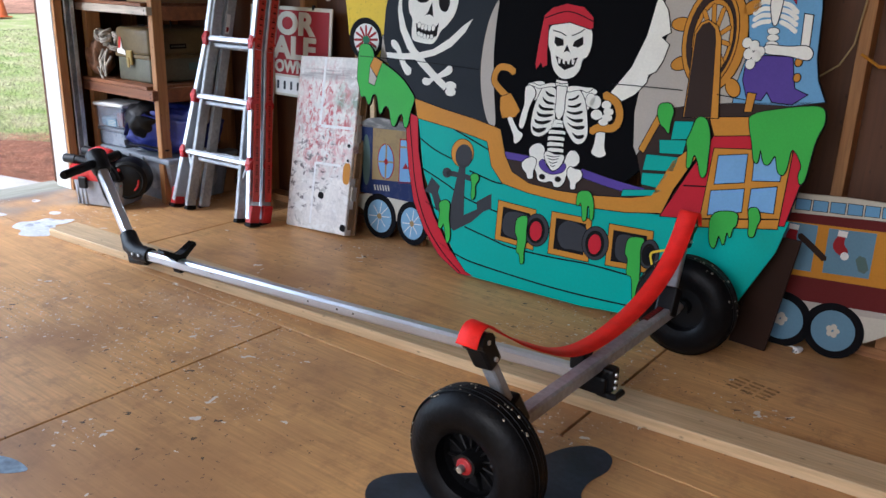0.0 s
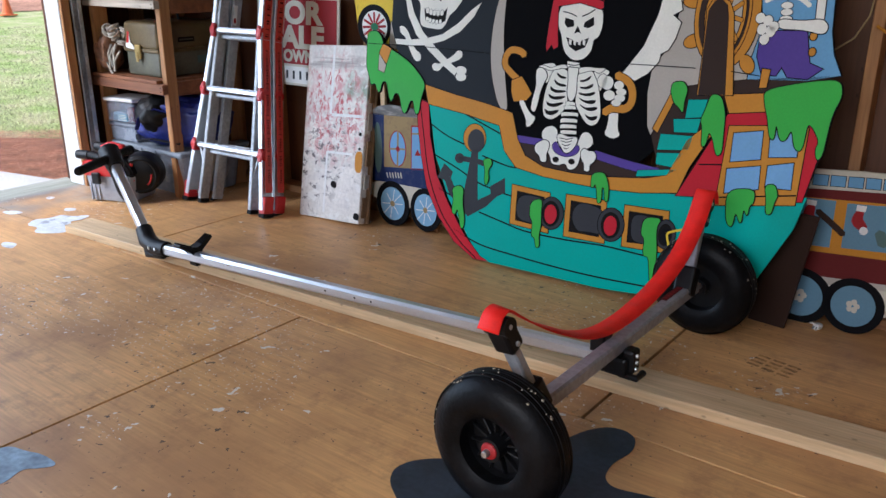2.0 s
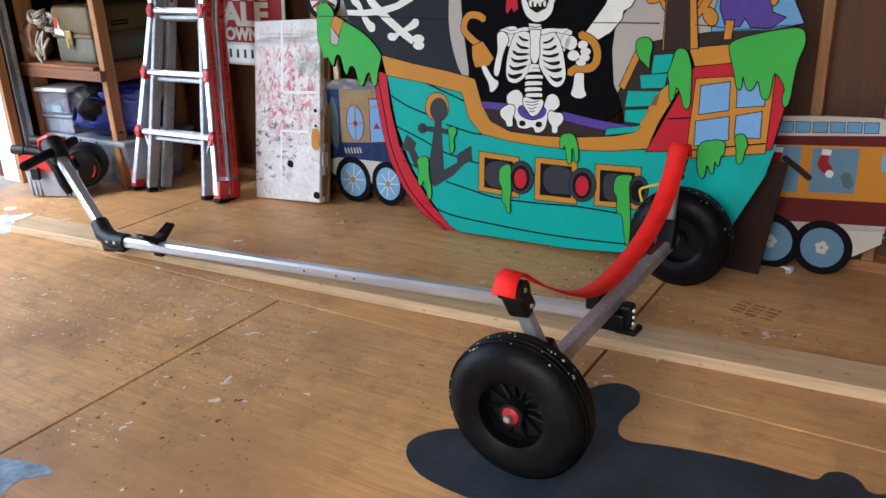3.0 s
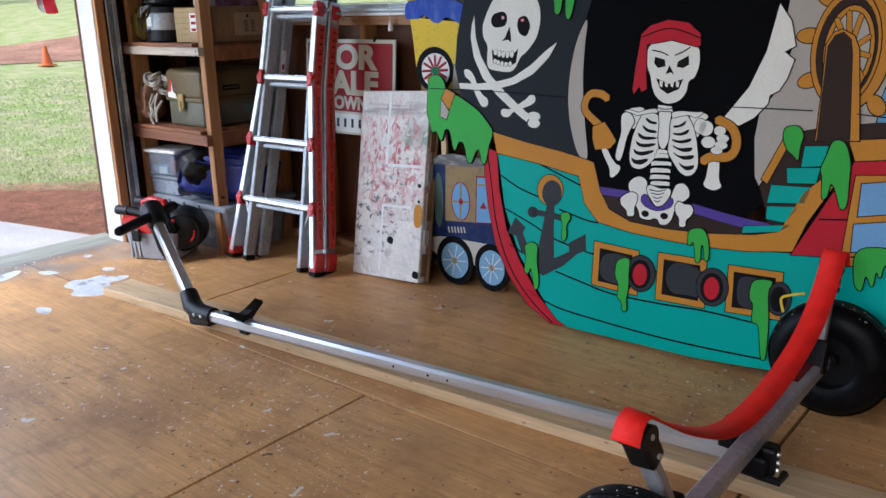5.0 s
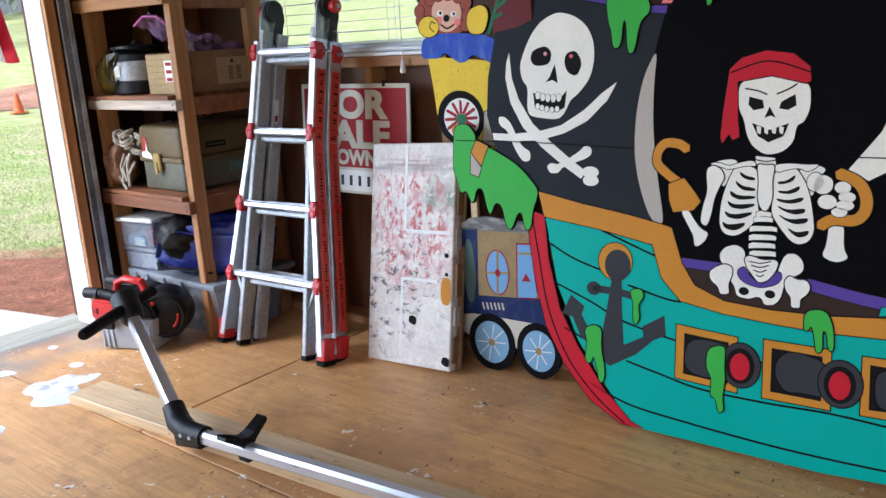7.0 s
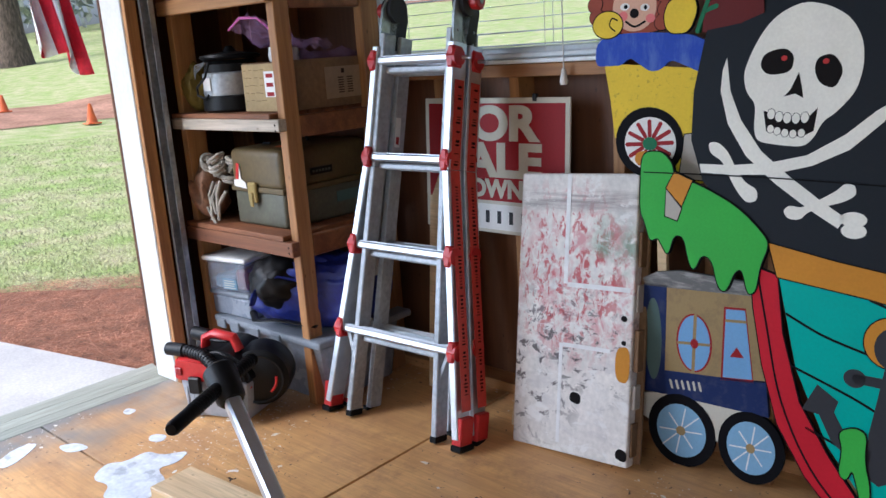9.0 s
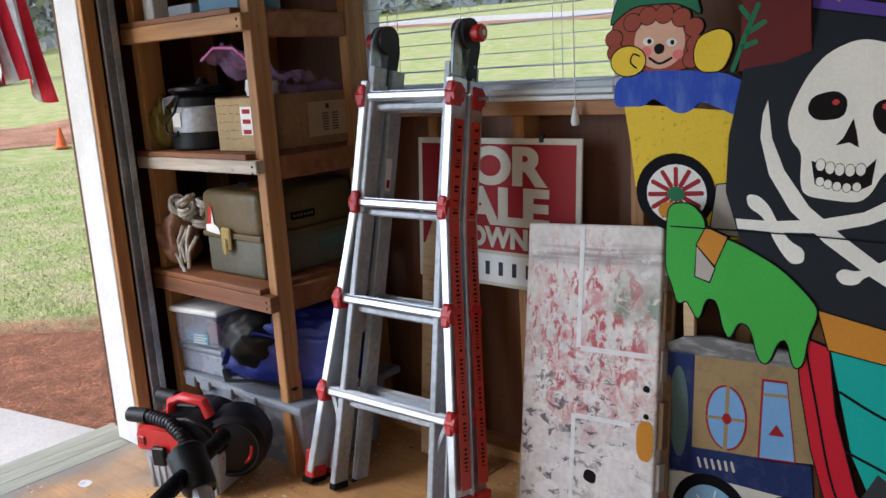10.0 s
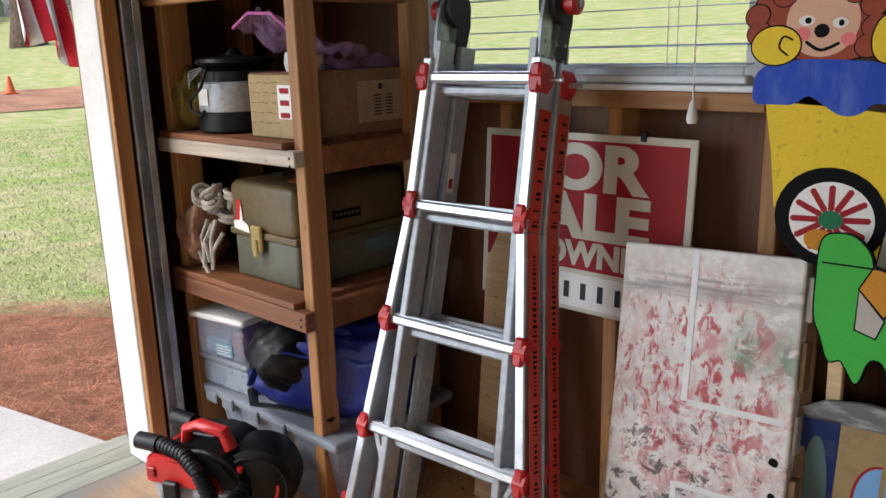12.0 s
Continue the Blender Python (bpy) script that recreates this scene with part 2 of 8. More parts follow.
M_steel = material("galvanised_steel", (0.44, 0.47, 0.50), 0.45, metal=0.7, var=0.15, scale=9, bump=0.1)
M_strap = material("red_webbing", (0.92, 0.022, 0.014), 0.55, var=0.06, scale=20, bump=0.3, fine=400, spec=0.2)
M_ladderred = material("red_label_film", (0.62, 0.055, 0.035), 0.4, var=0.08, bump=0.05)
M_stud = grain("stud_timber", (0.46, 0.235, 0.085), (0.27, 0.115, 0.04), axis=2, scale=2.5)
M_beam = grain("beam_timber", (0.46, 0.235, 0.085), (0.27, 0.115, 0.04), axis=0, scale=2.5)
M_sheath = grain("wall_plywood", (0.17, 0.066, 0.024), (0.085, 0.031, 0.013), axis=2, scale=1.2, per_object=0.2, contrast=0.8)
M_board = grain("pale_board", (0.72, 0.54, 0.32), (0.55, 0.37, 0.19), axis=0, scale=2.5, rough=0.55)
M_shelf = grain("shelf_timber", (0.27, 0.105, 0.038), (0.14, 0.048, 0.020), axis=0, scale=3)
M_ceiling = grain("ceiling_board", (0.17, 0.095, 0.045), (0.11, 0.06, 0.03), axis=1, scale=1.5)
M_floor = plywood()
M_jamb = material("white_gloss_timber", (0.70, 0.71, 0.71), 0.4, var=0.05, scale=9, bump=0.15)
M_card = material("cardboard", (0.22, 0.125, 0.058), 0.75, var=0.12, scale=7, bump=0.15)
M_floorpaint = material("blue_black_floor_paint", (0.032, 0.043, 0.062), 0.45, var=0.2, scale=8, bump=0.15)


# ---- building helpers ----
def mesh_of(name, bm, mat, smooth=False):
    me = bpy.data.meshes.new(name)
    bmesh.ops.recalc_face_normals(bm, faces=bm.faces)
    bm.to_mesh(me)
    bm.free()
    me.materials.append(mat)
    if smooth:
        for p in me.polygons:
            p.use_smooth = True
        me.set_sharp_from_angle(angle=radians(38))
    return me


def thing(name, at, label, category, group="", rz=0.0, rx=0.0, ry=0.0, kind=""):
    ob = new(name)
    ob.empty_display_size = 0.05
    ob.matrix_world = pose(*at, rx, ry, rz)
    return tagged(ob, label, category, group, kind)


def part(name, bm, mat, parent, label="", smooth=False, m=None):
    ob = new(name, mesh_of(name, bm, mat, smooth))
    ob.parent = parent
    if m is not None:
        ob.matrix_basis = m
    return tagged(ob, label) if label else ob


def solo(name, bm, mat, label, category, kind="", group="", smooth=False, at=None):
    ob = new(name, mesh_of(name, bm, mat, smooth))
    if at is not None:
        ob.matrix_world = at
    return tagged(ob, label, category, group, kind)


def box(x0, x1, y0, y1, z0, z1, bevel=0.0, bm=None, seg=1):
    bm = bm or bmesh.new()
    vs = [bm.verts.new((x, y, z)) for x in (x0, x1) for y in (y0, y1) for z in (z0, z1)]
    fs = [bm.faces.new([vs[i] for i in q]) for q in ((0, 1, 3, 2), (4, 6, 7, 5), (0, 4, 5, 1), (2, 3, 7, 6), (0, 2, 6, 4), (1, 5, 7, 3))]
    if bevel:
        es = {e for f in fs for e in f.edges}
        bmesh.ops.bevel(bm, geom=list(es), offset=bevel, segments=seg, affect='EDGES', profile=0.5)
    return bm


def tube(points, r, sides=12, bm=None, cap=True, flat=1.0):
    """A round bar along points; r a number or one per point."""
    bm = bm or bmesh.new()
    pts = [Vector(p) for p in points]
    rs = r if isinstance(r, (list, tuple)) else [r] * len(pts)
    rings, up = [], None
    for i, p in enumerate(pts):
        d = (pts[min(i + 1, len(pts) - 1)] - pts[max(i - 1, 0)]).normalized()
        if up is None:
            up = Vector((0, 0, 1)) if abs(d.z) < 0.9 else Vector((1, 0, 0))
        side = d.cross(up).normalized()
        up = side.cross(d).normalized()
        rings.append([bm.verts.new(p + side * rs[i] * math.cos(a) + up * rs[i] * flat * math.sin(a)) for a in [2 * math.pi * k / sides for k in range(sides)]])
    for a, b in zip(rings, rings[1:]):
        for k in range(sides):
            bm.faces.new((a[k], a[(k + 1) % sides], b[(k + 1) % sides], b[k]))
    if cap:
        bm.faces.new(rings[0][::-1])
        bm.faces.new(rings[-1])
    return bm


def beam(a, b, w, h, bevel=0.003, bm=None, up=(0, 0, 1)):
    """A rectangular bar from a to b, w wide and h high."""
    bm = bm or bmesh.new()
    a, b = Vector(a), Vector(b)
    d = (b - a).normalized()
    side = d.cross(Vector(up)).normalized()
    top = side.cross(d).normalized()
    m = Matrix((side, d, top)).transposed().to_4x4()
    tmp = box(-w / 2, w / 2, 0, (b - a).length, -h / 2, h / 2, bevel)
    tmp.transform(Matrix.Translation(a) @ m)
    me = bpy.data.meshes.new("bar")
    tmp.to_mesh(me)
    tmp.free()
    bm.from_mesh(me)
    bpy.data.meshes.remove(me)
    return bm


def spun(profile, sides=40, axis='y', bm=None, closed=False):
    """A solid of revolution; profile of (radius, along)."""
    bm = bm or bmesh.new()
    rings = []
    for r, h in profile:
        ring = []
        for k in range(sides):
            a = 2 * math.pi * k / sides
            p = (r * math.cos(a), h, r * math.sin(a)) if axis == 'y' else (r * math.cos(a), r * math.sin(a), h)
            ring.append(bm.verts.new(p))
        rings.append(ring)
    pairs = list(zip(rings, rings[1:])) + ([(rings[-1], rings[0])] if closed else [])
    for a, b in pairs:
        for k in range(sides):
            bm.faces.new((a[k], a[(k + 1) % sides], b[(k + 1) % sides], b[k]))
    if not closed:
        for ring in (rings[0][::-1], rings[-1]):
            if (ring[0].co - ring[1].co).length > 1e-5:
                bm.faces.new(ring)
    return bm


def slab(pts, d0, d1, bm=None, axis='y'):
    """A flat outline made solid: (u, v) points, between depths d0 and d1 along -y (or z)."""
    bm = bm or bmesh.new()
    put = (lambda u, v, d: (u, -d, v)) if axis == 'y' else (lambda u, v, d: (u, v, d))
    back, front = [bm.verts.new(put(u, v, d0)) for u, v in pts], [bm.verts.new(put(u, v, d1)) for u, v in pts]
    bm.faces.new(back[::-1])
    bm.faces.new(front)
    n = len(pts)
    for k in range(n):
        bm.faces.new((back[k], back[(k + 1) % n], front[(k + 1) % n], front[k]))
    return bm


def rounded(pts, turns=1):
    """The outline with its corners cut softer."""
    for _ in range(turns):
        n, out = len(pts), []
        for k in range(n):
            (a, b), (c, d) = pts[k], pts[(k + 1) % n]
            out += [(a * 0.78 + c * 0.22, b * 0.78 + d * 0.22), (a * 0.22 + c * 0.78, b * 0.22 + d * 0.78)]
        pts = out
    return pts


def grown(pts, by):
    """The outline moved outwards."""
    n = len(pts)
    area = sum(pts[k][0] * pts[(k + 1) % n][1] - pts[(k + 1) % n][0] * pts[k][1] for k in range(n))
    s, out = (1 if area > 0 else -1), []
    for k in range(n):
        (a, b), (c, d), (e, f) = pts[k - 1], pts[k], pts[(k + 1) % n]
        n1, n2 = Vector((d - b, a - c)), Vector((f - d, c - e))
        v = n1.normalized() + n2.normalized()
        v = v / max(v.length_squared / 2, 0.5)
        out.append((c + s * by * v.x, d + s * by * v.y))
    return out


def ring_pts(cu, cv, ru, rv, rot=0.0, n=28):
    c, s = math.cos(radians(rot)), math.sin(radians(rot))
    return [(cu + ru * math.cos(a) * c - rv * math.sin(a) * s, cv + ru * math.cos(a) * s + rv * math.sin(a) * c) for a in [2 * math.pi * k / n for k in range(n)]]


# ---- structure ----
WALL, EAST, SOUTH, WEST, TOP = 3.0, 3.2, -1.6, -4.50, 2.6
# the building stands turned by six degrees to the axes
TURN = pose(-3.0, 2.93, 0, 0, 0, 6.0) @ pose(3.0, -3.0, 0)


def structure(name, bm, mat, label="", category="wall"):
    return solo(name, bm, mat, label or name.replace("_", " "), category, kind="structure", at=TURN)


# the floor: plywood sheets side by side over a dark subfloor
floor = structure("floor", box(-4.60, EAST, SOUTH, WALL + 0.09, -0.10, -0.018), M_brown, "worn brown plywood floor of the shed with paint drops", "floor")
sheet_rows = [(-0.62, 0.618), (0.626, 1.838), (1.846, 3.086), (-1.598, -0.626)]
for r, (y0, y1) in enumerate(sheet_rows):
    cuts = {0: [-3.27, -0.83, 1.61], 1: [-4.6, -2.171, 0.269, 2.71], 2: [-3.35, -1.03, 1.41], 3: [-4.6, -2.171, 0.269, 2.71]}[r]
    edges = [-4.575] + [c for c in cuts if c > -4.4] + [EAST]
    for x0, x1 in zip(edges, edges[1:]):
        ob = part("plywood_sheet", box(x0 + 0.0045, x1 - 0.0045, y0, y1, -0.017, 0.0, 0.0012), M_floor, floor)

# the north wall: plywood behind open studs, with a window
WX0, WX1, WZ0, WZ1 = -3.93, -2.93, 1.16, 2.06
wall_n = bmesh.new()
for q in ((WEST - 0.3, WX0, -0.1, TOP), (WX1, EAST, -0.1, TOP), (WX0, WX1, -0.1, WZ0), (WX0, WX1, WZ1, TOP)):
    box(q[0], q[1], WALL + 0.09, WALL + 0.105, q[2], q[3], bm=wall_n)
wall_north = structure("wall_north", wall_n, M_sheath, "unfinished brown plywood wall with open studs")
for x in (-4.46, -3.97, -2.89, -2.60, -2.0, -1.4, -0.66, -0.43, 0.35, 0.95, 1.55, 2.15, 2.75):
    top = TOP - 0.09 if not (WX0 < x < WX1) else WZ0
    part("stud", box(x - 0.019, x + 0.019, WALL, WALL + 0.089, 0.04, top, 0.002), M_stud, wall_north)
for x in (-3.6, -3.27):
    part("stud", box(x - 0.019, x + 0.019, WALL, WALL + 0.089, 0.04, WZ0 - 0.045, 0.002), M_stud, wall_north)
part("plate", box(WEST - 0.18, EAST, WALL, WALL + 0.089, 0.0, 0.038, 0.002), M_beam, wall_north)
part("plate", box(WEST - 0.18, EAST, WALL, WALL + 0.089, TOP - 0.088, TOP - 0.002, 0.002), M_beam, wall_north)
part("sill_plate", box(WX0 - 0.02, WX1 + 0.02, WALL - 0.004, WALL + 0.087, WZ0 - 0.044, WZ0 - 0.004, 0.002), M_beam, wall_north)
part("header", box(WX0 - 0.02, WX1 + 0.02, WALL, WALL + 0.087, WZ1 + 0.004, WZ1 + 0.14, 0.002), M_beam, wall_north)

# the west wall with the wide open doorway
DOOR0, DOOR1, DOORH = -1.4, 2.35, 2.15
wall_w = bmesh.new()
box(WEST - 0.30, WEST - 0.285, DOOR1 + 0.06, WALL + 0.09, -0.1, TOP, bm=wall_w)
box(WEST - 0.12, WEST - 0.105, SOUTH, DOOR0 - 0.06, -0.1, TOP, bm=wall_w)
box(WEST - 0.12, WEST - 0.105, DOOR0 - 0.06, DOOR1 + 0.06, DOORH, TOP, bm=wall_w)
box(WEST - 0.285, WEST - 0.155, DOOR1 + 0.062, DOOR1 + 0.09, -0.1, TOP, bm=wall_w)
wall_west = structure("wall_west", wall_w, M_sheath, "brown plywood wall round a wide open doorway")
for y in (DOOR1 + 0.115, DOOR1 + 0.36, DOOR1 + 0.60, DOOR0 - 0.09):
    dx = 0.18 if y > 0 else 0.0
    part("stud", box(WEST - 0.105 - dx, WEST + 0.0 - dx, y - 0.019, y + 0.019, 0.0, TOP - 0.002, 0.002), M_stud, wall_west)
part("header", box(WEST - 0.104, WEST - 0.002, DOOR0, DOOR1 + 0.058, DOORH, DOORH + 0.2, 0.002), M_beam, wall_west)
door_1 = thing("door_1", (0, 0, 0), "white painted timber jamb of the open doorway", "door frame", kind="structure")
door_1.matrix_world = TURN
part("jamb", box(WEST - 0.16, WEST - 0.012, DOOR1, DOOR1 + 0.058, 0.0, DOORH, 0.003), M_jamb, door_1)
part("jamb", box(WEST - 0.16, WEST - 0.012, DOOR0 - 0.058, DOOR0, 0.0, DOORH, 0.003), M_jamb, door_1)
part("jamb", box(WEST - 0.16, WEST - 0.012, DOOR0, DOOR1, DOORH - 0.03, DOORH - 0.001, 0.003), M_jamb, door_1)
part("stop", box(WEST - 0.010, WEST + 0.012, DOOR1 + 0.004, DOOR1 + 0.05, 0.0, DOORH, 0.002), M_stud, door_1)
track = bmesh.new()
TY = DOOR1 + 0.064
for q in ((0.0, 0.003, -0.006, 0.034), (0.0, 0.026, 0.034, 0.037), (0.024, 0.027, 0.016, 0.034), (0.0, 0.014, -0.009, -0.006)):
    box(WEST + 0.016 + q[0], WEST + 0.016 + q[1], TY + q[2], TY + q[3], 0.02, 2.3, bm=track)
part("door_track", track, M_steel, door_1, "galvanised steel door track")

# the east wall, the unseen south wall with an assumed opening for the fill, the ceiling
structure("wall_east", box(EAST, EAST + 0.1, SOUTH, WALL + 0.1, -0.1, TOP), M_sheath, "brown plywood end wall")
wall_s = bmesh.new()
for q in ((WEST - 0.1, -1.9, -0.1, TOP), (1.6, EAST, -0.1, TOP), (-1.9, 1.6, 2.45, TOP)):
    box(q[0], q[1], SOUTH - 0.1, SOUTH, q[2], q[3], bm=wall_s)
structure("wall_south", wall_s, M_sheath, "unseen brown plywood wall with an assumed wide opening")
structure("ceiling", box(WEST - 0.3, EAST + 0.1, SOUTH - 0.1, WALL + 0.1, TOP, TOP + 0.1), M_ceiling, "plain boarded ceiling", "ceiling")

# ---- the painted ship panel ----
ship = thing("pirate_ship_panel", (-1.5538, 2.7760, 0.0040), "large painted plywood pirate ship cutout with skeletons leaning on the wall", "painted panel", rz=5.0, rx=-8.2, ry=-0.7)
ship.scale = (1.017, 1.0, 1.032)
canvas = [ship, 0.0007]


def art(name, pts, mat, layer, soft=0, line=0.0):
    """One painted shape of the panel, with a thin black edge where it has one."""
    pts = rounded(pts, 2) if soft else pts
    if line:
        part("outline", slab(grown(pts, line), -0.010 + layer * 0.0003, layer * 0.00045 - 0.0002), M_line, canvas[0])
    return part(name, slab(pts, -0.011 + layer * 0.0003, layer * 0.00045), mat, canvas[0])


def oval(name, cu, cv, ru, rv, rot, mat, layer, line=0.0):
    return art(name, ring_pts(cu, cv, ru, rv, rot), mat, layer, 0, line)


def stroke(name, pts, width, mat, layer, line=0.0):
    """A brush line of even width with round ends."""
    smooth = []
    for k in range(len(pts) - 1):
        p0, p1, p2, p3 = (Vector(pts[max(0, min(len(pts) - 1, k + j))]) for j in (-1, 0, 1, 2))
        for s in range(5):
            t = s / 5
            smooth.append(0.5 * (2 * p1 + (p2 - p0) * t + (2 * p0 - 5 * p1 + 4 * p2 - p3) * t * t + (3 * p1 - p0 - 3 * p2 + p3) * t ** 3))
    smooth.append(Vector(pts[-1]))
    left, right = [], []
    for k, p in enumerate(smooth):
        d = (smooth[min(k + 1, len(smooth) - 1)] - smooth[max(k - 1, 0)]).normalized()
        nrm = Vector((-d.y, d.x)) * width / 2
        left.append(tuple(p + nrm))
        right.append(tuple(p - nrm))
        if k == len(smooth) - 1:
            left.append(tuple(p + d * width * 0.35))
        if k == 0:
            right.append(tuple(p - d * width * 0.35))
    right = [right[0], right[1]] + right[2:] if len(right) > 1 else right
    start = right.pop(1)
    outline = left + right[::-1] + [start]
    return art(name, outline, mat, layer, 0, line)


art("board", [(-0.376, 1.221), (-0.357, 1.248), (-0.256, 1.481), (0.372, 1.402), (0.535, 1.382), (0.646, 0.924), (0.373, 0.624), (0.218, 0.472), (-0.075, 0.415), (-0.166, 0.427), (-0.274, 0.451), (-0.34, 0.61), (-0.447, 0.66), (-0.449, 1.025)], M_sail, 1, 0, 0)
art("grey_sail", [(0.366, 1.406), (0.336, 1.299), (0.304, 1.206), (0.295, 1.118), (0.326, 1.028), (0.288, 0.882), (0.251, 0.83), (0.245, 0.746), (0.261, 0.63), (0.277, 0.603), (0.334, 0.72), (0.345, 0.778), (0.425, 0.775), (0.616, 0.787), (0.673, 0.925), (0.629, 1.454), (0.383, 1.482)], M_greysail, 2, 0, 0.003)
art("flag", [(-0.876, 1.337), (-0.697, 1.291), (-0.558, 1.263), (-0.477, 1.246), (-0.376, 1.218), (-0.396, 1.131), (-0.437, 0.989), (-0.443, 0.843), (-0.407, 0.717), (-0.351, 0.631), (-0.457, 0.645), (-0.612, 0.666), (-0.765, 0.69), (-0.877, 0.762), (-0.95, 0.836), (-0.988, 0.937), (-0.989, 1.059), (-0.966, 1.197), (-0.924, 1.283)], M_flag, 3, 0, 0)
art("curl", [(-0.391, 1.131), (-0.429, 1.052), (-0.446, 0.953), (-0.447, 0.843), (-0.429, 0.752), (-0.394, 0.663), (-0.368, 0.63), (-0.337, 0.629), (-0.366, 0.754), (-0.391, 0.899), (-0.396, 1.024)], M_greysail, 4, 1, 0.002)
art("deck", [(-0.327, 0.52), (-0.151, 0.517), (0.082, 0.521), (0.262, 0.49), (0.265, 0.447), (-0.053, 0.411), (-0.244, 0.455)], M_brown, 3, 0, 0)
art("stair_back", [(0.281, 0.6), (0.337, 0.768), (0.436, 0.791), (0.577, 0.814), (0.835, 0.842), (0.846, 0.782), (0.532, 0.751), (0.49, 0.658), (0.359, 0.464), (0.219, 0.438), (0.242, 0.474), (0.32, 0.497)], M_brown, 4, 0, 0)
art("hull", [(-0.744, 0.628), (-0.543, 0.607), (-0.37, 0.59), (-0.325, 0.475), (-0.263, 0.416), (-0.053, 0.396), (0.122, 0.388), (0.404, 0.41), (0.55, 0.439), (0.832, 0.466), (0.808, 0.361), (0.745, 0.23), (0.662, 0.061), (0.334, 0.032), (0.141, 0.016), (-0.227, 0.012), (-0.404, 0.01), (-0.483, 0.103), (-0.6, 0.242), (-0.686, 0.41)], M_teal, 4, 0, 0)
art("keel", [(-0.812, 0.64), (-0.746, 0.623), (-0.724, 0.487), (-0.673, 0.332), (-0.6, 0.222), (-0.506, 0.109), (-0.405, 0.024), (-0.361, 0.013), (-0.437, 0.01), (-0.549, 0.063), (-0.645, 0.157), (-0.719, 0.267), (-0.766, 0.403), (-0.798, 0.54)], M_red, 5, 0, 0.003)
stroke("keel_line", [(-0.795, 0.631), (-0.763, 0.503), (-0.715, 0.327), (-0.633, 0.178), (-0.527, 0.076), (-0.426, 0.014)], 0.005, M_line, 6, 0)
stroke("plank_line", [(-0.718, 0.536), (-0.63, 0.498), (-0.521, 0.47)], 0.006, M_line, 5, 0)
stroke("plank_line", [(-0.698, 0.415), (-0.558, 0.369), (-0.469, 0.333), (-0.382, 0.313), (-0.272, 0.296)], 0.006, M_line, 5, 0)
stroke("plank_line", [(-0.44, 0.439), (-0.323, 0.415), (-0.272, 0.412)], 0.006, M_line, 5, 0)
stroke("plank_line", [(-0.652, 0.275), (-0.566, 0.247), (-0.476, 0.224)], 0.006, M_line, 5, 0)
stroke("plank_line", [(-0.432, 0.208), (-0.315, 0.188), (-0.194, 0.17), (-0.006, 0.171), (0.15, 0.179), (0.311, 0.175)], 0.006, M_line, 5, 0)
stroke("plank_line", [(-0.551, 0.115), (-0.417, 0.076), (-0.229, 0.063), (-0.001, 0.056), (0.173, 0.058), (0.356, 0.066)], 0.006, M_line, 5, 0)
stroke("plank_line", [(-0.538, 0.594), (-0.358, 0.535)], 0.006, M_line, 5, 0)
stroke("plank_line", [(-0.094, 0.28), (-0.026, 0.279)], 0.006, M_line, 5, 0)
stroke("plank_line", [(0.147, 0.286), (0.219, 0.288)], 0.006, M_line, 5, 0)
art("trim", [(-0.772, 0.698), (-0.612, 0.67), (-0.457, 0.649), (-0.341, 0.628), (-0.314, 0.621), (-0.277, 0.524), (-0.235, 0.465), (-0.147, 0.432), (-0.018, 0.426), (0.12, 0.431), (0.28, 0.449), (0.358, 0.47), (0.414, 0.598), (0.475, 0.656), (0.501, 0.635), (0.434, 0.507), (0.404, 0.417), (0.268, 0.396), (0.122, 0.388), (0.001, 0.39), (-0.145, 0.397), (-0.273, 0.415), (-0.335, 0.474), (-0.37, 0.568), (-0.543, 0.597), (-0.746, 0.62)], M_ochre, 6, 0, 0.003)
art("stern", [(0.544, 0.705), (0.694, 0.729), (0.809, 0.734), (0.845, 0.6), (0.819, 0.45), (0.533, 0.42), (0.402, 0.407), (0.455, 0.518), (0.513, 0.641)], M_red, 5, 0, 0.003)
stroke("stern_line", [(0.468, 0.524), (0.552, 0.534)], 0.005, M_line, 6, 0)
art("stern_rail", [(0.519, 0.76), (0.658, 0.776), (0.695, 0.723), (0.544, 0.703)], M_ochre, 7, 0, 0.003)
art("stern_frame", [(0.552, 0.662), (0.703, 0.677), (0.802, 0.682), (0.8, 0.437), (0.544, 0.396)], M_ochre, 7, 0, 0.003)
art("stern_pane", [(0.571, 0.64), (0.664, 0.657), (0.669, 0.567), (0.573, 0.547)], M_sky, 8, 0, 0.003)
art("stern_pane", [(0.688, 0.662), (0.779, 0.678), (0.78, 0.588), (0.695, 0.577)], M_sky, 8, 0, 0.003)
art("stern_pane", [(0.566, 0.522), (0.673, 0.545), (0.678, 0.471), (0.569, 0.442)], M_sky, 8, 0, 0.003)
art("stern_pane", [(0.697, 0.549), (0.775, 0.568), (0.779, 0.484), (0.699, 0.48)], M_sky, 8, 0, 0.003)
stroke("stern_line", [(0.545, 0.423), (0.798, 0.468)], 0.005, M_line, 8, 0)
art("step", [(0.399, 0.734), (0.465, 0.74), (0.456, 0.681), (0.396, 0.672)], M_teal, 6, 0, 0.002)
art("step", [(0.355, 0.665), (0.451, 0.675), (0.445, 0.628), (0.363, 0.621)], M_teal, 6, 0, 0.002)
art("step", [(0.316, 0.61), (0.433, 0.615), (0.422, 0.566), (0.31, 0.555)], M_teal, 6, 0, 0.002)
art("step", [(0.312, 0.544), (0.407, 0.553), (0.373, 0.501), (0.312, 0.505)], M_teal, 6, 0, 0.002)
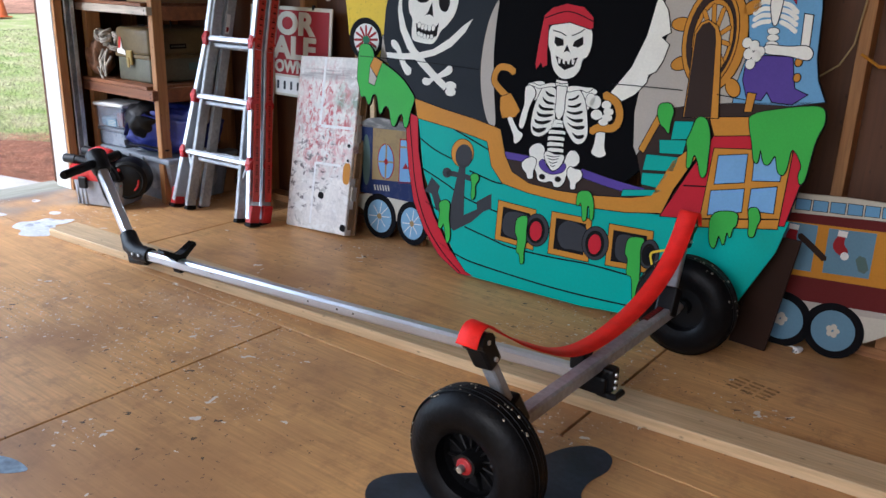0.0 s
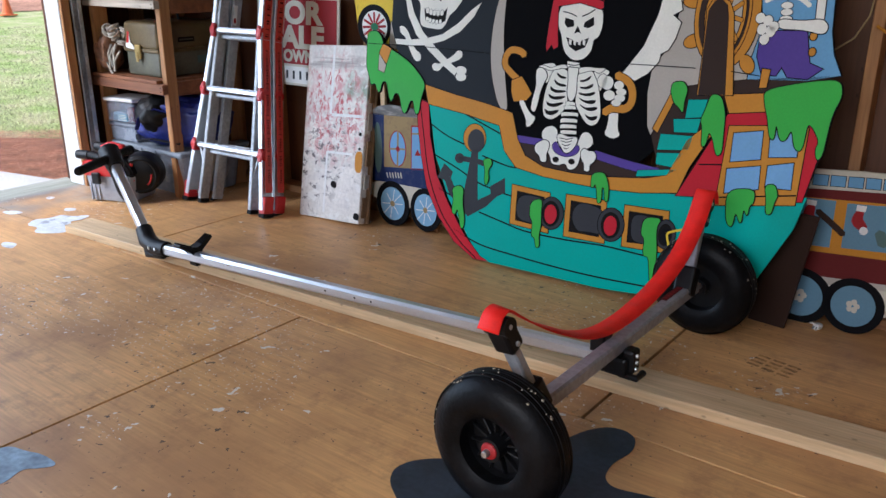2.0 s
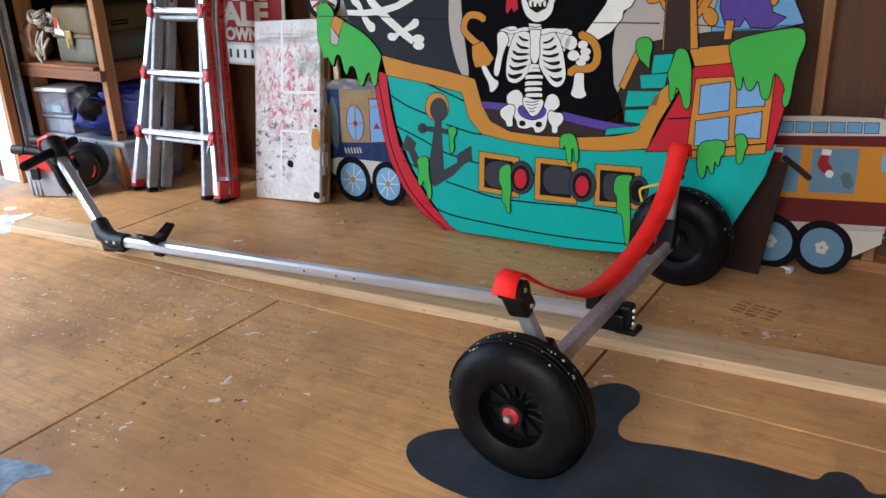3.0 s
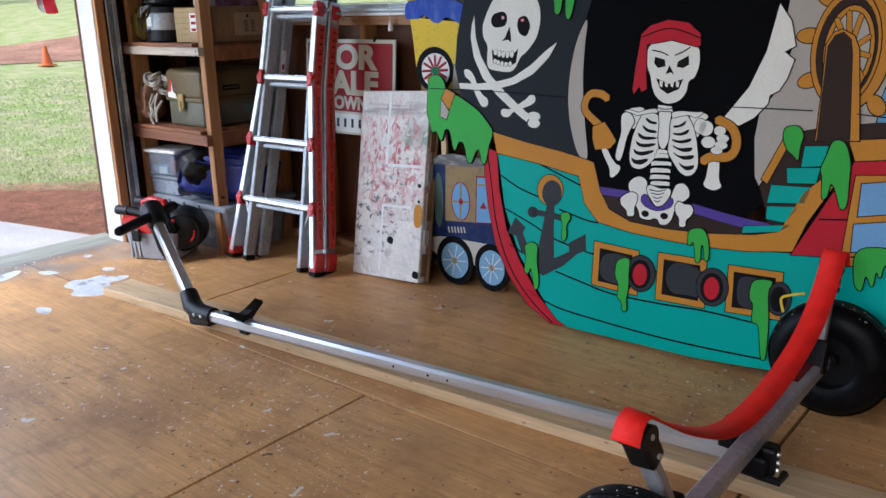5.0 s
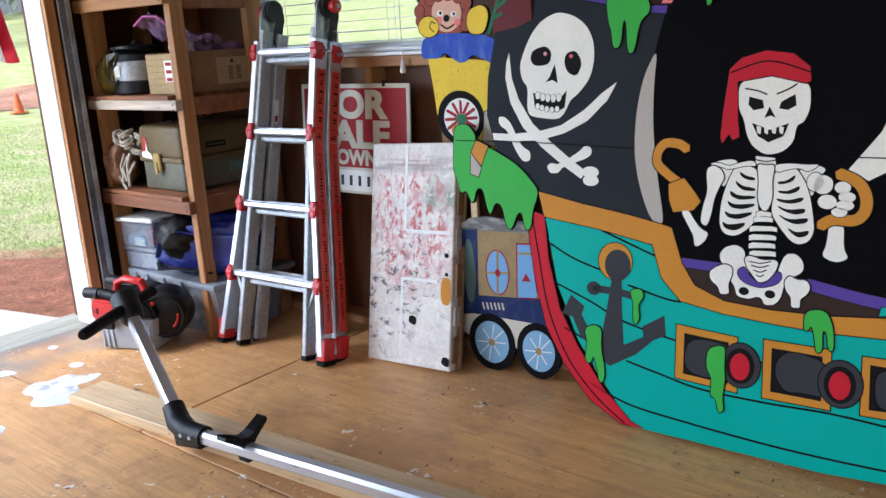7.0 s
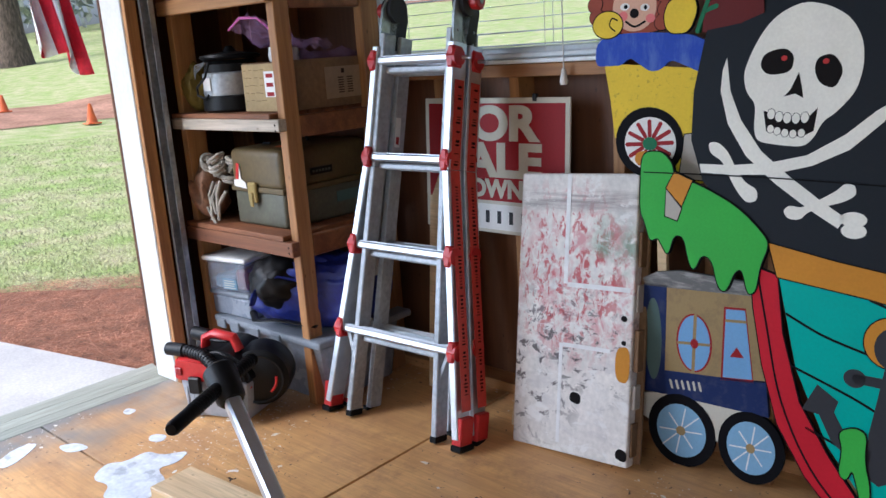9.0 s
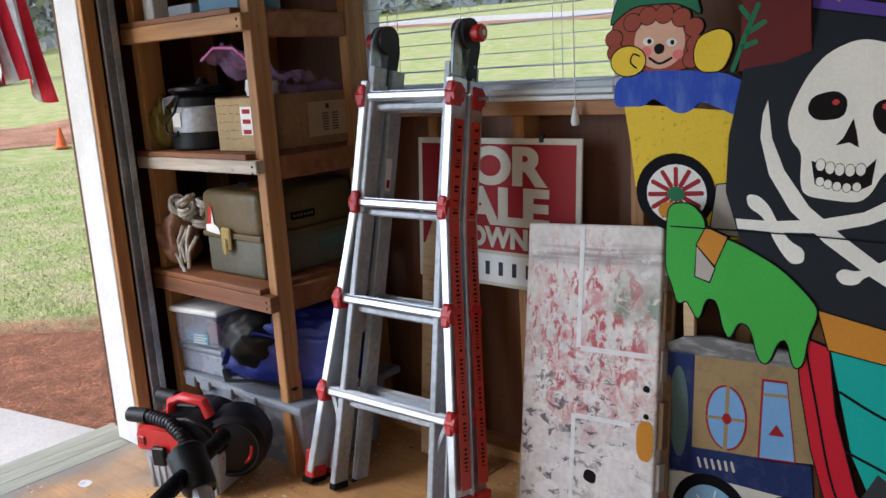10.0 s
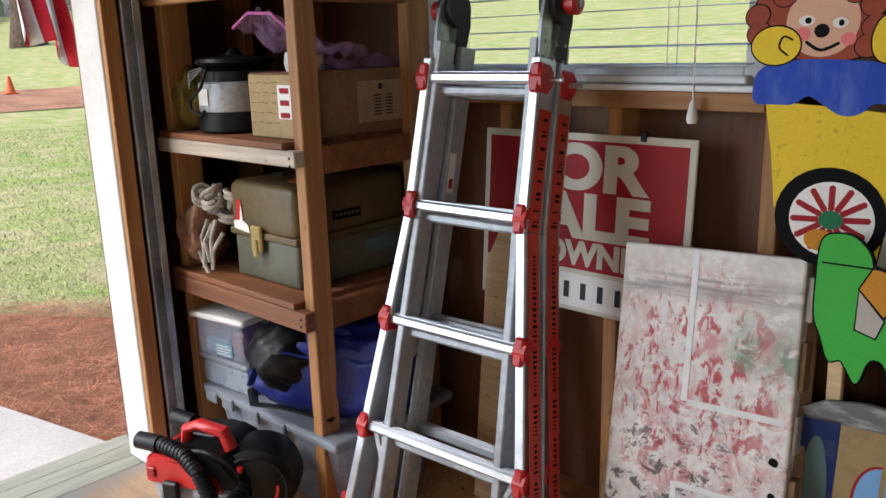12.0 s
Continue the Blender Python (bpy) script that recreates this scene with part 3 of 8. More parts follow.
art("step", [(0.247, 0.473), (0.391, 0.496), (0.357, 0.471), (0.244, 0.451)], M_teal, 6, 0, 0.002)
art("stair_rail", [(0.338, 0.761), (0.357, 0.749), (0.302, 0.613), (0.283, 0.625)], M_ochre, 6, 0, 0.003)
art("gun_port", [(-0.28, 0.345), (-0.102, 0.337), (-0.093, 0.182), (-0.274, 0.189)], M_ochre, 6, 0, 0.003)
art("gun_port", [(-0.03, 0.344), (0.141, 0.346), (0.151, 0.188), (-0.023, 0.184)], M_ochre, 6, 0, 0.003)
art("gun_port", [(0.216, 0.343), (0.387, 0.348), (0.396, 0.2), (0.223, 0.192)], M_ochre, 6, 0, 0.003)
art("gun_port_hole", [(-0.253, 0.322), (-0.127, 0.317), (-0.122, 0.203), (-0.249, 0.207)], M_dark, 7, 0, 0.002)
art("gun_port_hole", [(-0.006, 0.323), (0.12, 0.323), (0.126, 0.209), (-0.001, 0.207)], M_dark, 7, 0, 0.002)
art("gun_port_hole", [(0.237, 0.323), (0.366, 0.326), (0.369, 0.222), (0.243, 0.212)], M_dark, 7, 0, 0.002)
art("cannon", [(-0.239, 0.306), (-0.18, 0.317), (-0.113, 0.305), (-0.109, 0.216), (-0.176, 0.206), (-0.235, 0.215), (-0.252, 0.253)], M_gun, 8, 1, 0.003)
art("cannon", [(0.006, 0.29), (0.031, 0.32), (0.066, 0.324), (0.135, 0.309), (0.139, 0.218), (0.079, 0.22), (0.036, 0.213), (0.008, 0.247)], M_gun, 8, 1, 0.003)
art("cannon", [(0.249, 0.306), (0.287, 0.321), (0.368, 0.307), (0.372, 0.228), (0.293, 0.214), (0.255, 0.227)], M_gun, 8, 1, 0.003)
oval("muzzle", -0.088, 0.261, 0.054, 0.062, 0, M_gun, 9, 0.003)
oval("muzzle_ring", -0.089, 0.259, 0.040, 0.050, 0, M_dark, 10, 0)
oval("bore", -0.089, 0.257, 0.027, 0.038, 0, M_red, 11, 0)
oval("muzzle", 0.170, 0.262, 0.053, 0.061, 0, M_gun, 9, 0.003)
oval("muzzle_ring", 0.169, 0.26, 0.039, 0.049, 0, M_dark, 10, 0)
oval("bore", 0.169, 0.258, 0.026, 0.037, 0, M_red, 11, 0)
oval("muzzle", 0.385, 0.266, 0.036, 0.051, 0, M_gun, 9, 0.003)
oval("muzzle_ring", 0.384, 0.264, 0.026, 0.040, 0, M_dark, 10, 0)
oval("bore", 0.384, 0.262, 0.018, 0.030, 0, M_line, 11, 0)
stroke("bore_rim", [(0.403, 0.23), (0.392, 0.267), (0.412, 0.282), (0.457, 0.297)], 0.008, M_yellow, 12, 0)
art("slime", [(0.069, 0.439), (0.119, 0.449), (0.141, 0.41), (0.148, 0.347), (0.135, 0.342), (0.127, 0.392), (0.115, 0.394), (0.121, 0.34), (0.105, 0.331), (0.097, 0.38), (0.088, 0.404), (0.08, 0.386), (0.07, 0.388)], M_slime, 14, 1, 0.003)
art("slime", [(-0.433, 0.426), (-0.396, 0.434), (-0.385, 0.413), (-0.404, 0.386), (-0.395, 0.345), (-0.408, 0.321), (-0.417, 0.343), (-0.417, 0.385)], M_slime, 14, 1, 0.003)
art("slime", [(-0.579, 0.285), (-0.545, 0.303), (-0.518, 0.293), (-0.519, 0.234), (-0.503, 0.178), (-0.5, 0.135), (-0.515, 0.121), (-0.53, 0.174), (-0.542, 0.207), (-0.553, 0.175), (-0.571, 0.187), (-0.566, 0.247)], M_slime, 14, 1, 0.003)
art("slime", [(-0.183, 0.29), (-0.151, 0.307), (-0.132, 0.303), (-0.132, 0.253), (-0.126, 0.208), (-0.132, 0.163), (-0.124, 0.123), (-0.139, 0.114), (-0.149, 0.156), (-0.166, 0.157), (-0.164, 0.211), (-0.183, 0.235)], M_slime, 14, 1, 0.003)
art("slime", [(0.296, 0.303), (0.319, 0.316), (0.364, 0.318), (0.348, 0.284), (0.363, 0.197), (0.371, 0.069), (0.356, 0.061), (0.344, 0.129), (0.334, 0.176), (0.311, 0.175), (0.311, 0.237), (0.294, 0.25)], M_slime, 14, 1, 0.003)
art("slime", [(-1.123, 0.886), (-1.11, 0.905), (-1.066, 0.907), (-1.034, 0.877), (-1.028, 0.845), (-0.955, 0.826), (-0.852, 0.778), (-0.777, 0.711), (-0.772, 0.686), (-0.788, 0.641), (-0.794, 0.577), (-0.813, 0.568), (-0.83, 0.629), (-0.849, 0.622), (-0.868, 0.566), (-0.889, 0.575), (-0.91, 0.645), (-0.939, 0.653), (-0.956, 0.608), (-0.972, 0.631), (-0.989, 0.693), (-1.018, 0.696), (-1.031, 0.638), (-1.052, 0.669), (-1.063, 0.685), (-1.085, 0.672), (-1.102, 0.719), (-1.119, 0.75), (-1.122, 0.813)], M_slime, 14, 1, 0.003)
art("slime", [(-0.56, 1.306), (-0.478, 1.293), (-0.426, 1.266), (-0.418, 1.229), (-0.45, 1.205), (-0.462, 1.116), (-0.483, 1.117), (-0.492, 1.208), (-0.503, 1.212), (-0.507, 1.136), (-0.531, 1.132), (-0.539, 1.183), (-0.548, 1.202), (-0.558, 1.248)], M_slime, 14, 1, 0.003)
art("slime", [(0.647, 0.786), (0.772, 0.819), (0.869, 0.834), (0.883, 0.786), (0.864, 0.732), (0.859, 0.672), (0.856, 0.602), (0.843, 0.583), (0.832, 0.616), (0.84, 0.643), (0.815, 0.683), (0.796, 0.695), (0.795, 0.628), (0.787, 0.605), (0.768, 0.615), (0.752, 0.675), (0.738, 0.633), (0.72, 0.634), (0.701, 0.689), (0.703, 0.632), (0.687, 0.638), (0.672, 0.699), (0.655, 0.742)], M_slime, 14, 1, 0.003)
art("slime", [(0.476, 0.759), (0.511, 0.757), (0.533, 0.7), (0.536, 0.644), (0.541, 0.571), (0.524, 0.557), (0.501, 0.621), (0.486, 0.637), (0.482, 0.59), (0.468, 0.582), (0.462, 0.649), (0.452, 0.671), (0.465, 0.71)], M_slime, 14, 1, 0.003)
art("slime", [(0.334, 0.787), (0.374, 0.794), (0.393, 0.768), (0.385, 0.729), (0.387, 0.686), (0.368, 0.708), (0.352, 0.716), (0.333, 0.752)], M_slime, 14, 1, 0.003)
art("slime", [(0.577, 0.454), (0.669, 0.471), (0.672, 0.424), (0.659, 0.413), (0.658, 0.375), (0.642, 0.404), (0.641, 0.342), (0.617, 0.391), (0.613, 0.329), (0.589, 0.35)], M_slime, 14, 1, 0.003)
art("slime", [(0.698, 0.486), (0.729, 0.495), (0.745, 0.458), (0.736, 0.437), (0.733, 0.396), (0.714, 0.396), (0.711, 0.441)], M_slime, 14, 1, 0.003)
art("slime", [(0.117, 1.495), (0.12, 1.313), (0.117, 1.238), (0.132, 1.229), (0.138, 1.312), (0.16, 1.36), (0.159, 1.319), (0.171, 1.323), (0.189, 1.357), (0.202, 1.356), (0.194, 1.284), (0.212, 1.275), (0.22, 1.339), (0.242, 1.378), (0.299, 1.365), (0.281, 1.295), (0.292, 1.318), (0.315, 1.364), (0.315, 1.301), (0.339, 1.296), (0.345, 1.345), (0.369, 1.367), (0.354, 1.47)], M_slime, 14, 1, 0.003)
art("slime", [(-0.296, 1.503), (-0.294, 1.413), (-0.255, 1.413), (-0.276, 1.339), (-0.249, 1.337), (-0.257, 1.233), (-0.236, 1.237), (-0.231, 1.372), (-0.226, 1.496)], M_slime, 14, 1, 0.003)
art("slime", [(-0.186, 1.492), (-0.188, 1.333), (-0.155, 1.331), (-0.144, 1.409), (-0.115, 1.402), (-0.121, 1.486)], M_slime, 14, 1, 0.003)
art("carrot", [(-1.026, 0.855), (-0.976, 0.836), (-1.001, 0.771), (-1.046, 0.814)], M_ochre, 15, 0, 0.003)
art("carrot_tip", [(-1.046, 0.81), (-1.001, 0.764), (-1.011, 0.733), (-1.045, 0.742)], M_greysail, 15, 0, 0.003)
oval("anchor_ring", -0.487, 0.505, 0.056, 0.056, 0, M_ochre, 6, 0.003)
oval("anchor_head", -0.478, 0.494, 0.043, 0.048, 0, M_gun, 7, 0)
art("anchor", [(-0.494, 0.459), (-0.464, 0.462), (-0.456, 0.358), (-0.444, 0.255), (-0.381, 0.291), (-0.386, 0.322), (-0.319, 0.365), (-0.311, 0.306), (-0.349, 0.286), (-0.4, 0.235), (-0.486, 0.181), (-0.513, 0.196), (-0.516, 0.293), (-0.505, 0.372)], M_gun, 7, 0, 0)
art("anchor_fluke", [(-0.634, 0.383), (-0.665, 0.317), (-0.625, 0.314), (-0.594, 0.259), (-0.513, 0.196), (-0.506, 0.256), (-0.567, 0.286), (-0.593, 0.326), (-0.585, 0.353)], M_gun, 7, 0, 0)
stroke("anchor_bar", [(-0.555, 0.414), (-0.471, 0.413), (-0.393, 0.404)], 0.022, M_gun, 8, 0)
oval("anchor_knob", -0.555, 0.414, 0.024, 0.021, 0, M_gun, 8, 0)
art("spar", [(-0.889, 1.362), (-0.792, 1.34), (-0.559, 1.281), (-0.558, 1.261), (-0.697, 1.291), (-0.876, 1.331)], M_purple, 5, 0, 0.003)
art("spar", [(-0.423, 1.247), (-0.369, 1.243), (-0.372, 1.221), (-0.422, 1.228)], M_purple, 5, 0, 0.003)
art("mast", [(-0.596, 1.504), (-0.55, 1.499), (-0.567, 1.282), (-0.616, 1.293)], M_purple, 4, 0, 0.003)
art("rope", [(-0.278, 1.467), (-0.253, 1.464), (-0.357, 1.248), (-0.388, 1.25)], M_pink, 6, 0, 0.003)
art("skull", [(-0.731, 1.252), (-0.673, 1.237), (-0.627, 1.207), (-0.599, 1.159), (-0.593, 1.103), (-0.605, 1.048), (-0.644, 1.002), (-0.671, 0.984), (-0.688, 0.945), (-0.711, 0.925), (-0.77, 0.929), (-0.819, 0.936), (-0.829, 0.967), (-0.828, 1.025), (-0.853, 1.05), (-0.864, 1.094), (-0.848, 1.142), (-0.824, 1.19), (-0.789, 1.229)], M_bone, 5, 1, 0)
art("eye", [(-0.816, 1.141), (-0.768, 1.152), (-0.744, 1.132), (-0.75, 1.094), (-0.805, 1.089), (-0.825, 1.112)], M_dark, 6, 1, 0)
art("eye", [(-0.693, 1.126), (-0.659, 1.134), (-0.633, 1.096), (-0.65, 1.054), (-0.684, 1.066), (-0.699, 1.098)], M_dark, 6, 1, 0)
oval("glint", -0.768, 1.127, 0.007, 0.006, 0, M_led, 7, 0)
oval("glint", -0.674, 1.116, 0.007, 0.006, 0, M_led, 7, 0)
art("nose", [(-0.732, 1.094), (-0.749, 1.055), (-0.763, 1.04), (-0.737, 1.046), (-0.718, 1.036), (-0.724, 1.065)], M_dark, 6, 0, 0)
art("mouth", [(-0.808, 1.008), (-0.755, 0.994), (-0.703, 0.993), (-0.684, 1.014), (-0.689, 0.962), (-0.716, 0.948), (-0.798, 0.960)], M_dark, 6, 0, 0)
oval("tooth", -0.789, 1.0, 0.009, 0.012, 0, M_bone, 7, 0.0012)
oval("tooth", -0.77, 0.994, 0.009, 0.012, 0, M_bone, 7, 0.0012)
oval("tooth", -0.751, 0.991, 0.009, 0.012, 0, M_bone, 7, 0.0012)
oval("tooth", -0.731, 0.99, 0.009, 0.012, 0, M_bone, 7, 0.0012)
oval("tooth", -0.711, 0.992, 0.009, 0.012, 0, M_bone, 7, 0.0012)
oval("tooth", -0.788, 0.966, 0.008, 0.009, 0, M_bone, 7, 0.0012)
oval("tooth", -0.772, 0.961, 0.008, 0.009, 0, M_bone, 7, 0.0012)
oval("tooth", -0.754, 0.957, 0.008, 0.009, 0, M_bone, 7, 0.0012)
oval("tooth", -0.735, 0.955, 0.008, 0.009, 0, M_bone, 7, 0.0012)
oval("tooth", -0.716, 0.957, 0.008, 0.009, 0, M_bone, 7, 0.0012)
art("sword", [(-0.907, 1.135), (-0.916, 1.106), (-0.918, 1.056), (-0.894, 0.977), (-0.843, 0.901), (-0.768, 0.839), (-0.684, 0.783), (-0.619, 0.746), (-0.604, 0.77), (-0.662, 0.806), (-0.733, 0.855), (-0.806, 0.913), (-0.862, 0.987), (-0.893, 1.055)], M_bone, 5, 0, 0)
oval("bone_end", -0.588, 0.768, 0.029, 0.017, 0, M_bone, 5, 0)
oval("bone_end", -0.585, 0.743, 0.027, 0.017, 0, M_bone, 6, 0)
art("sword", [(-0.513, 1.036), (-0.543, 0.982), (-0.608, 0.921), (-0.687, 0.883), (-0.781, 0.859), (-0.879, 0.855), (-0.955, 0.857), (-0.961, 0.879), (-0.879, 0.878), (-0.781, 0.888), (-0.699, 0.907), (-0.62, 0.954), (-0.559, 1.006)], M_bone, 6, 0, 0)
art("crossbone", [(-0.941, 0.933), (-0.916, 0.933), (-0.89, 0.913), (-0.864, 0.868), (-0.841, 0.838), (-0.809, 0.823), (-0.808, 0.795), (-0.833, 0.789), (-0.853, 0.808), (-0.874, 0.837), (-0.9, 0.887), (-0.935, 0.905)], M_bone, 5, 1, 0)
art("crossbone", [(-0.626, 0.831), (-0.613, 0.847), (-0.59, 0.845), (-0.585, 0.823), (-0.607, 0.807), (-0.65, 0.793), (-0.689, 0.777), (-0.702, 0.759), (-0.731, 0.758), (-0.745, 0.777), (-0.731, 0.791), (-0.703, 0.786), (-0.666, 0.806)], M_bone, 7, 1, 0)
art("bandana", [(-0.177, 1.062), (-0.147, 1.09), (-0.085, 1.107), (-0.014, 1.097), (0.03, 1.063), (0.035, 1.027), (0.023, 1.022), (-0.064, 1.043), (-0.154, 1.029), (-0.146, 0.933), (-0.138, 0.883), (-0.156, 0.874), (-0.166, 0.891), (-0.184, 0.865), (-0.19, 0.882), (-0.187, 0.951), (-0.181, 1.019)], M_red, 8, 0, 0.003)
art("skull", [(-0.15, 1.032), (-0.064, 1.049), (0.032, 1.027), (0.04, 0.966), (0.028, 0.924), (0.008, 0.916), (0.005, 0.875), (-0.02, 0.846), (-0.064, 0.836), (-0.101, 0.858), (-0.12, 0.891), (-0.127, 0.925), (-0.147, 0.96)], M_bone, 7, 1, 0.003)
stroke("bandana_line", [(-0.173, 1.053), (-0.075, 1.08), (0.032, 1.049)], 0.004, M_line, 9, 0)
art("eye", [(-0.119, 0.989), (-0.083, 0.98), (-0.078, 0.959), (-0.105, 0.953), (-0.12, 0.968)], M_dark, 9, 0, 0)
art("eye", [(-0.035, 0.975), (-0.001, 0.994), (0.004, 0.966), (-0.016, 0.954), (-0.039, 0.958)], M_dark, 9, 0, 0)
stroke("brow", [(-0.131, 1.01), (-0.098, 1.004), (-0.073, 0.994)], 0.004, M_line, 9, 0)
stroke("brow", [(-0.048, 0.995), (-0.019, 1.007), (0.001, 1.02)], 0.004, M_line, 9, 0)
art("nose", [(-0.064, 0.962), (-0.075, 0.933), (-0.059, 0.94), (-0.045, 0.933)], M_dark, 9, 0, 0)
art("mouth", [(-0.107, 0.92), (-0.058, 0.903), (-0.011, 0.92), (-0.022, 0.887), (-0.06, 0.87), (-0.089, 0.886)], M_dark, 9, 0, 0)
art("tooth", [(-0.094, 0.913), (-0.081, 0.91), (-0.082, 0.891), (-0.091, 0.895)], M_bone, 10, 0, 0)
art("tooth", [(-0.074, 0.913), (-0.062, 0.91), (-0.063, 0.891), (-0.072, 0.895)], M_bone, 10, 0, 0)
art("tooth", [(-0.055, 0.913), (-0.042, 0.91), (-0.043, 0.892), (-0.052, 0.895)], M_bone, 10, 0, 0)
art("tooth", [(-0.035, 0.913), (-0.023, 0.91), (-0.024, 0.892), (-0.033, 0.895)], M_bone, 10, 0, 0)
art("hook_cup", [(-0.331, 0.746), (-0.286, 0.765), (-0.255, 0.731), (-0.233, 0.703), (-0.253, 0.677), (-0.312, 0.667), (-0.327, 0.702)], M_ochre, 9, 0, 0.003)
stroke("hook", [(-0.283, 0.846), (-0.309, 0.86), (-0.349, 0.86), (-0.369, 0.836), (-0.37, 0.805), (-0.346, 0.781), (-0.305, 0.753)], 0.026, M_ochre, 8, 0.003)
art("shoulder_blade", [(-0.215, 0.801), (-0.195, 0.816), (-0.149, 0.824), (-0.134, 0.812), (-0.153, 0.789), (-0.168, 0.746), (-0.181, 0.754), (-0.174, 0.78)], M_bone, 6, 1, 0.002)
art("shoulder_blade", [(0.021, 0.805), (0.066, 0.817), (0.094, 0.805), (0.06, 0.777), (0.067, 0.743), (0.053, 0.733), (0.036, 0.77)], M_bone, 6, 1, 0.002)
art("ribcage", [(-0.14, 0.808), (-0.084, 0.803), (-0.076, 0.764), (-0.076, 0.706), (-0.069, 0.68), (-0.093, 0.64), (-0.128, 0.615), (-0.16, 0.618), (-0.173, 0.637), (-0.177, 0.666), (-0.173, 0.718), (-0.158, 0.77)], M_bone, 7, 1, 0.003)
art("ribcage", [(-0.041, 0.798), (0.011, 0.811), (0.037, 0.781), (0.055, 0.74), (0.067, 0.69), (0.074, 0.647), (0.063, 0.619), (0.039, 0.608), (0.016, 0.617), (-0.008, 0.643), (-0.038, 0.682), (-0.037, 0.727)], M_bone, 7, 1, 0.003)
art("rib_gap", [(-0.131, 0.792), (-0.112, 0.78), (-0.087, 0.776), (-0.086, 0.769), (-0.11, 0.769), (-0.126, 0.779)], M_dark, 9, 1, 0)
art("rib_gap", [(-0.141, 0.768), (-0.12, 0.752), (-0.085, 0.749), (-0.084, 0.74), (-0.116, 0.74), (-0.134, 0.752)], M_dark, 9, 1, 0)
art("rib_gap", [(-0.154, 0.74), (-0.131, 0.726), (-0.083, 0.728), (-0.083, 0.72), (-0.126, 0.714), (-0.149, 0.723)], M_dark, 9, 1, 0)
art("rib_gap", [(-0.16, 0.712), (-0.137, 0.7), (-0.082, 0.708), (-0.085, 0.699), (-0.116, 0.689), (-0.149, 0.692)], M_dark, 9, 1, 0)
art("rib_gap", [(-0.166, 0.684), (-0.143, 0.672), (-0.085, 0.686), (-0.092, 0.675), (-0.123, 0.661), (-0.155, 0.664)], M_dark, 9, 1, 0)
art("rib_gap", [(-0.17, 0.654), (-0.15, 0.644), (-0.102, 0.656), (-0.109, 0.642), (-0.133, 0.629), (-0.161, 0.634)], M_dark, 9, 1, 0)
art("rib_gap", [(-0.028, 0.769), (-0.005, 0.772), (0.018, 0.791), (0.013, 0.773), (-0.009, 0.763), (-0.026, 0.762)], M_dark, 9, 1, 0)
art("rib_gap", [(-0.027, 0.746), (0.0, 0.745), (0.031, 0.763), (0.028, 0.747), (0.004, 0.737), (-0.022, 0.739)], M_dark, 9, 1, 0)
art("rib_gap", [(-0.029, 0.726), (0.002, 0.721), (0.042, 0.734), (0.039, 0.721), (0.01, 0.712), (-0.023, 0.717)], M_dark, 9, 1, 0)
art("rib_gap", [(-0.028, 0.708), (0.003, 0.696), (0.05, 0.705), (0.045, 0.69), (0.019, 0.685), (-0.012, 0.695)], M_dark, 9, 1, 0)
art("rib_gap", [(-0.023, 0.685), (0.009, 0.671), (0.059, 0.681), (0.054, 0.666), (0.025, 0.66), (-0.002, 0.669)], M_dark, 9, 1, 0)
art("rib_gap", [(0.004, 0.652), (0.03, 0.639), (0.063, 0.649), (0.058, 0.633), (0.036, 0.626), (0.017, 0.637)], M_dark, 9, 1, 0)
art("collarbone", [(-0.217, 0.808), (-0.189, 0.813), (-0.16, 0.803), (-0.132, 0.814), (-0.095, 0.822), (-0.085, 0.807), (-0.112, 0.807), (-0.139, 0.8), (-0.163, 0.794), (-0.184, 0.802)], M_bone, 9, 1, 0.002)
art("collarbone", [(-0.04, 0.812), (0.001, 0.818), (0.04, 0.815), (0.073, 0.818), (0.063, 0.807), (0.045, 0.797), (0.026, 0.807), (-0.004, 0.802), (-0.033, 0.791)], M_bone, 9, 1, 0.002)
art("breastbone", [(-0.085, 0.814), (-0.061, 0.81), (-0.039, 0.813), (-0.039, 0.795), (-0.042, 0.77), (-0.037, 0.727), (-0.043, 0.702), (-0.054, 0.688), (-0.066, 0.696), (-0.077, 0.721), (-0.076, 0.768)], M_bone, 10, 1, 0.003)
art("neck", [(-0.09, 0.833), (-0.04, 0.83), (-0.035, 0.811), (-0.061, 0.806), (-0.089, 0.812)], M_bone, 6, 0, 0.003)
stroke("neck_line", [(-0.09, 0.824), (-0.062, 0.82), (-0.036, 0.825)], 0.003, M_line, 7, 0)
art("arm", [(-0.22, 0.797), (-0.2, 0.805), (-0.177, 0.791), (-0.17, 0.77), (-0.181, 0.751), (-0.195, 0.713), (-0.2, 0.67), (-0.21, 0.634), (-0.23, 0.644), (-0.226, 0.687), (-0.214, 0.734), (-0.221, 0.771)], M_bone, 10, 1, 0.003)
art("forearm", [(-0.29, 0.673), (-0.267, 0.678), (-0.249, 0.65), (-0.226, 0.625), (-0.205, 0.619), (-0.21, 0.597), (-0.232, 0.576), (-0.244, 0.579), (-0.246, 0.605), (-0.265, 0.633)], M_bone, 9, 1, 0.003)
art("vertebra", [(-0.077, 0.685), (-0.065, 0.689), (-0.05, 0.688), (-0.038, 0.686), (-0.037, 0.675), (-0.049, 0.676), (-0.064, 0.675), (-0.076, 0.672)], M_bone, 8, 0, 0.0015)
art("vertebra", [(-0.082, 0.67), (-0.07, 0.674), (-0.045, 0.674), (-0.033, 0.672), (-0.032, 0.661), (-0.044, 0.662), (-0.069, 0.66), (-0.081, 0.657)], M_bone, 8, 0, 0.0015)
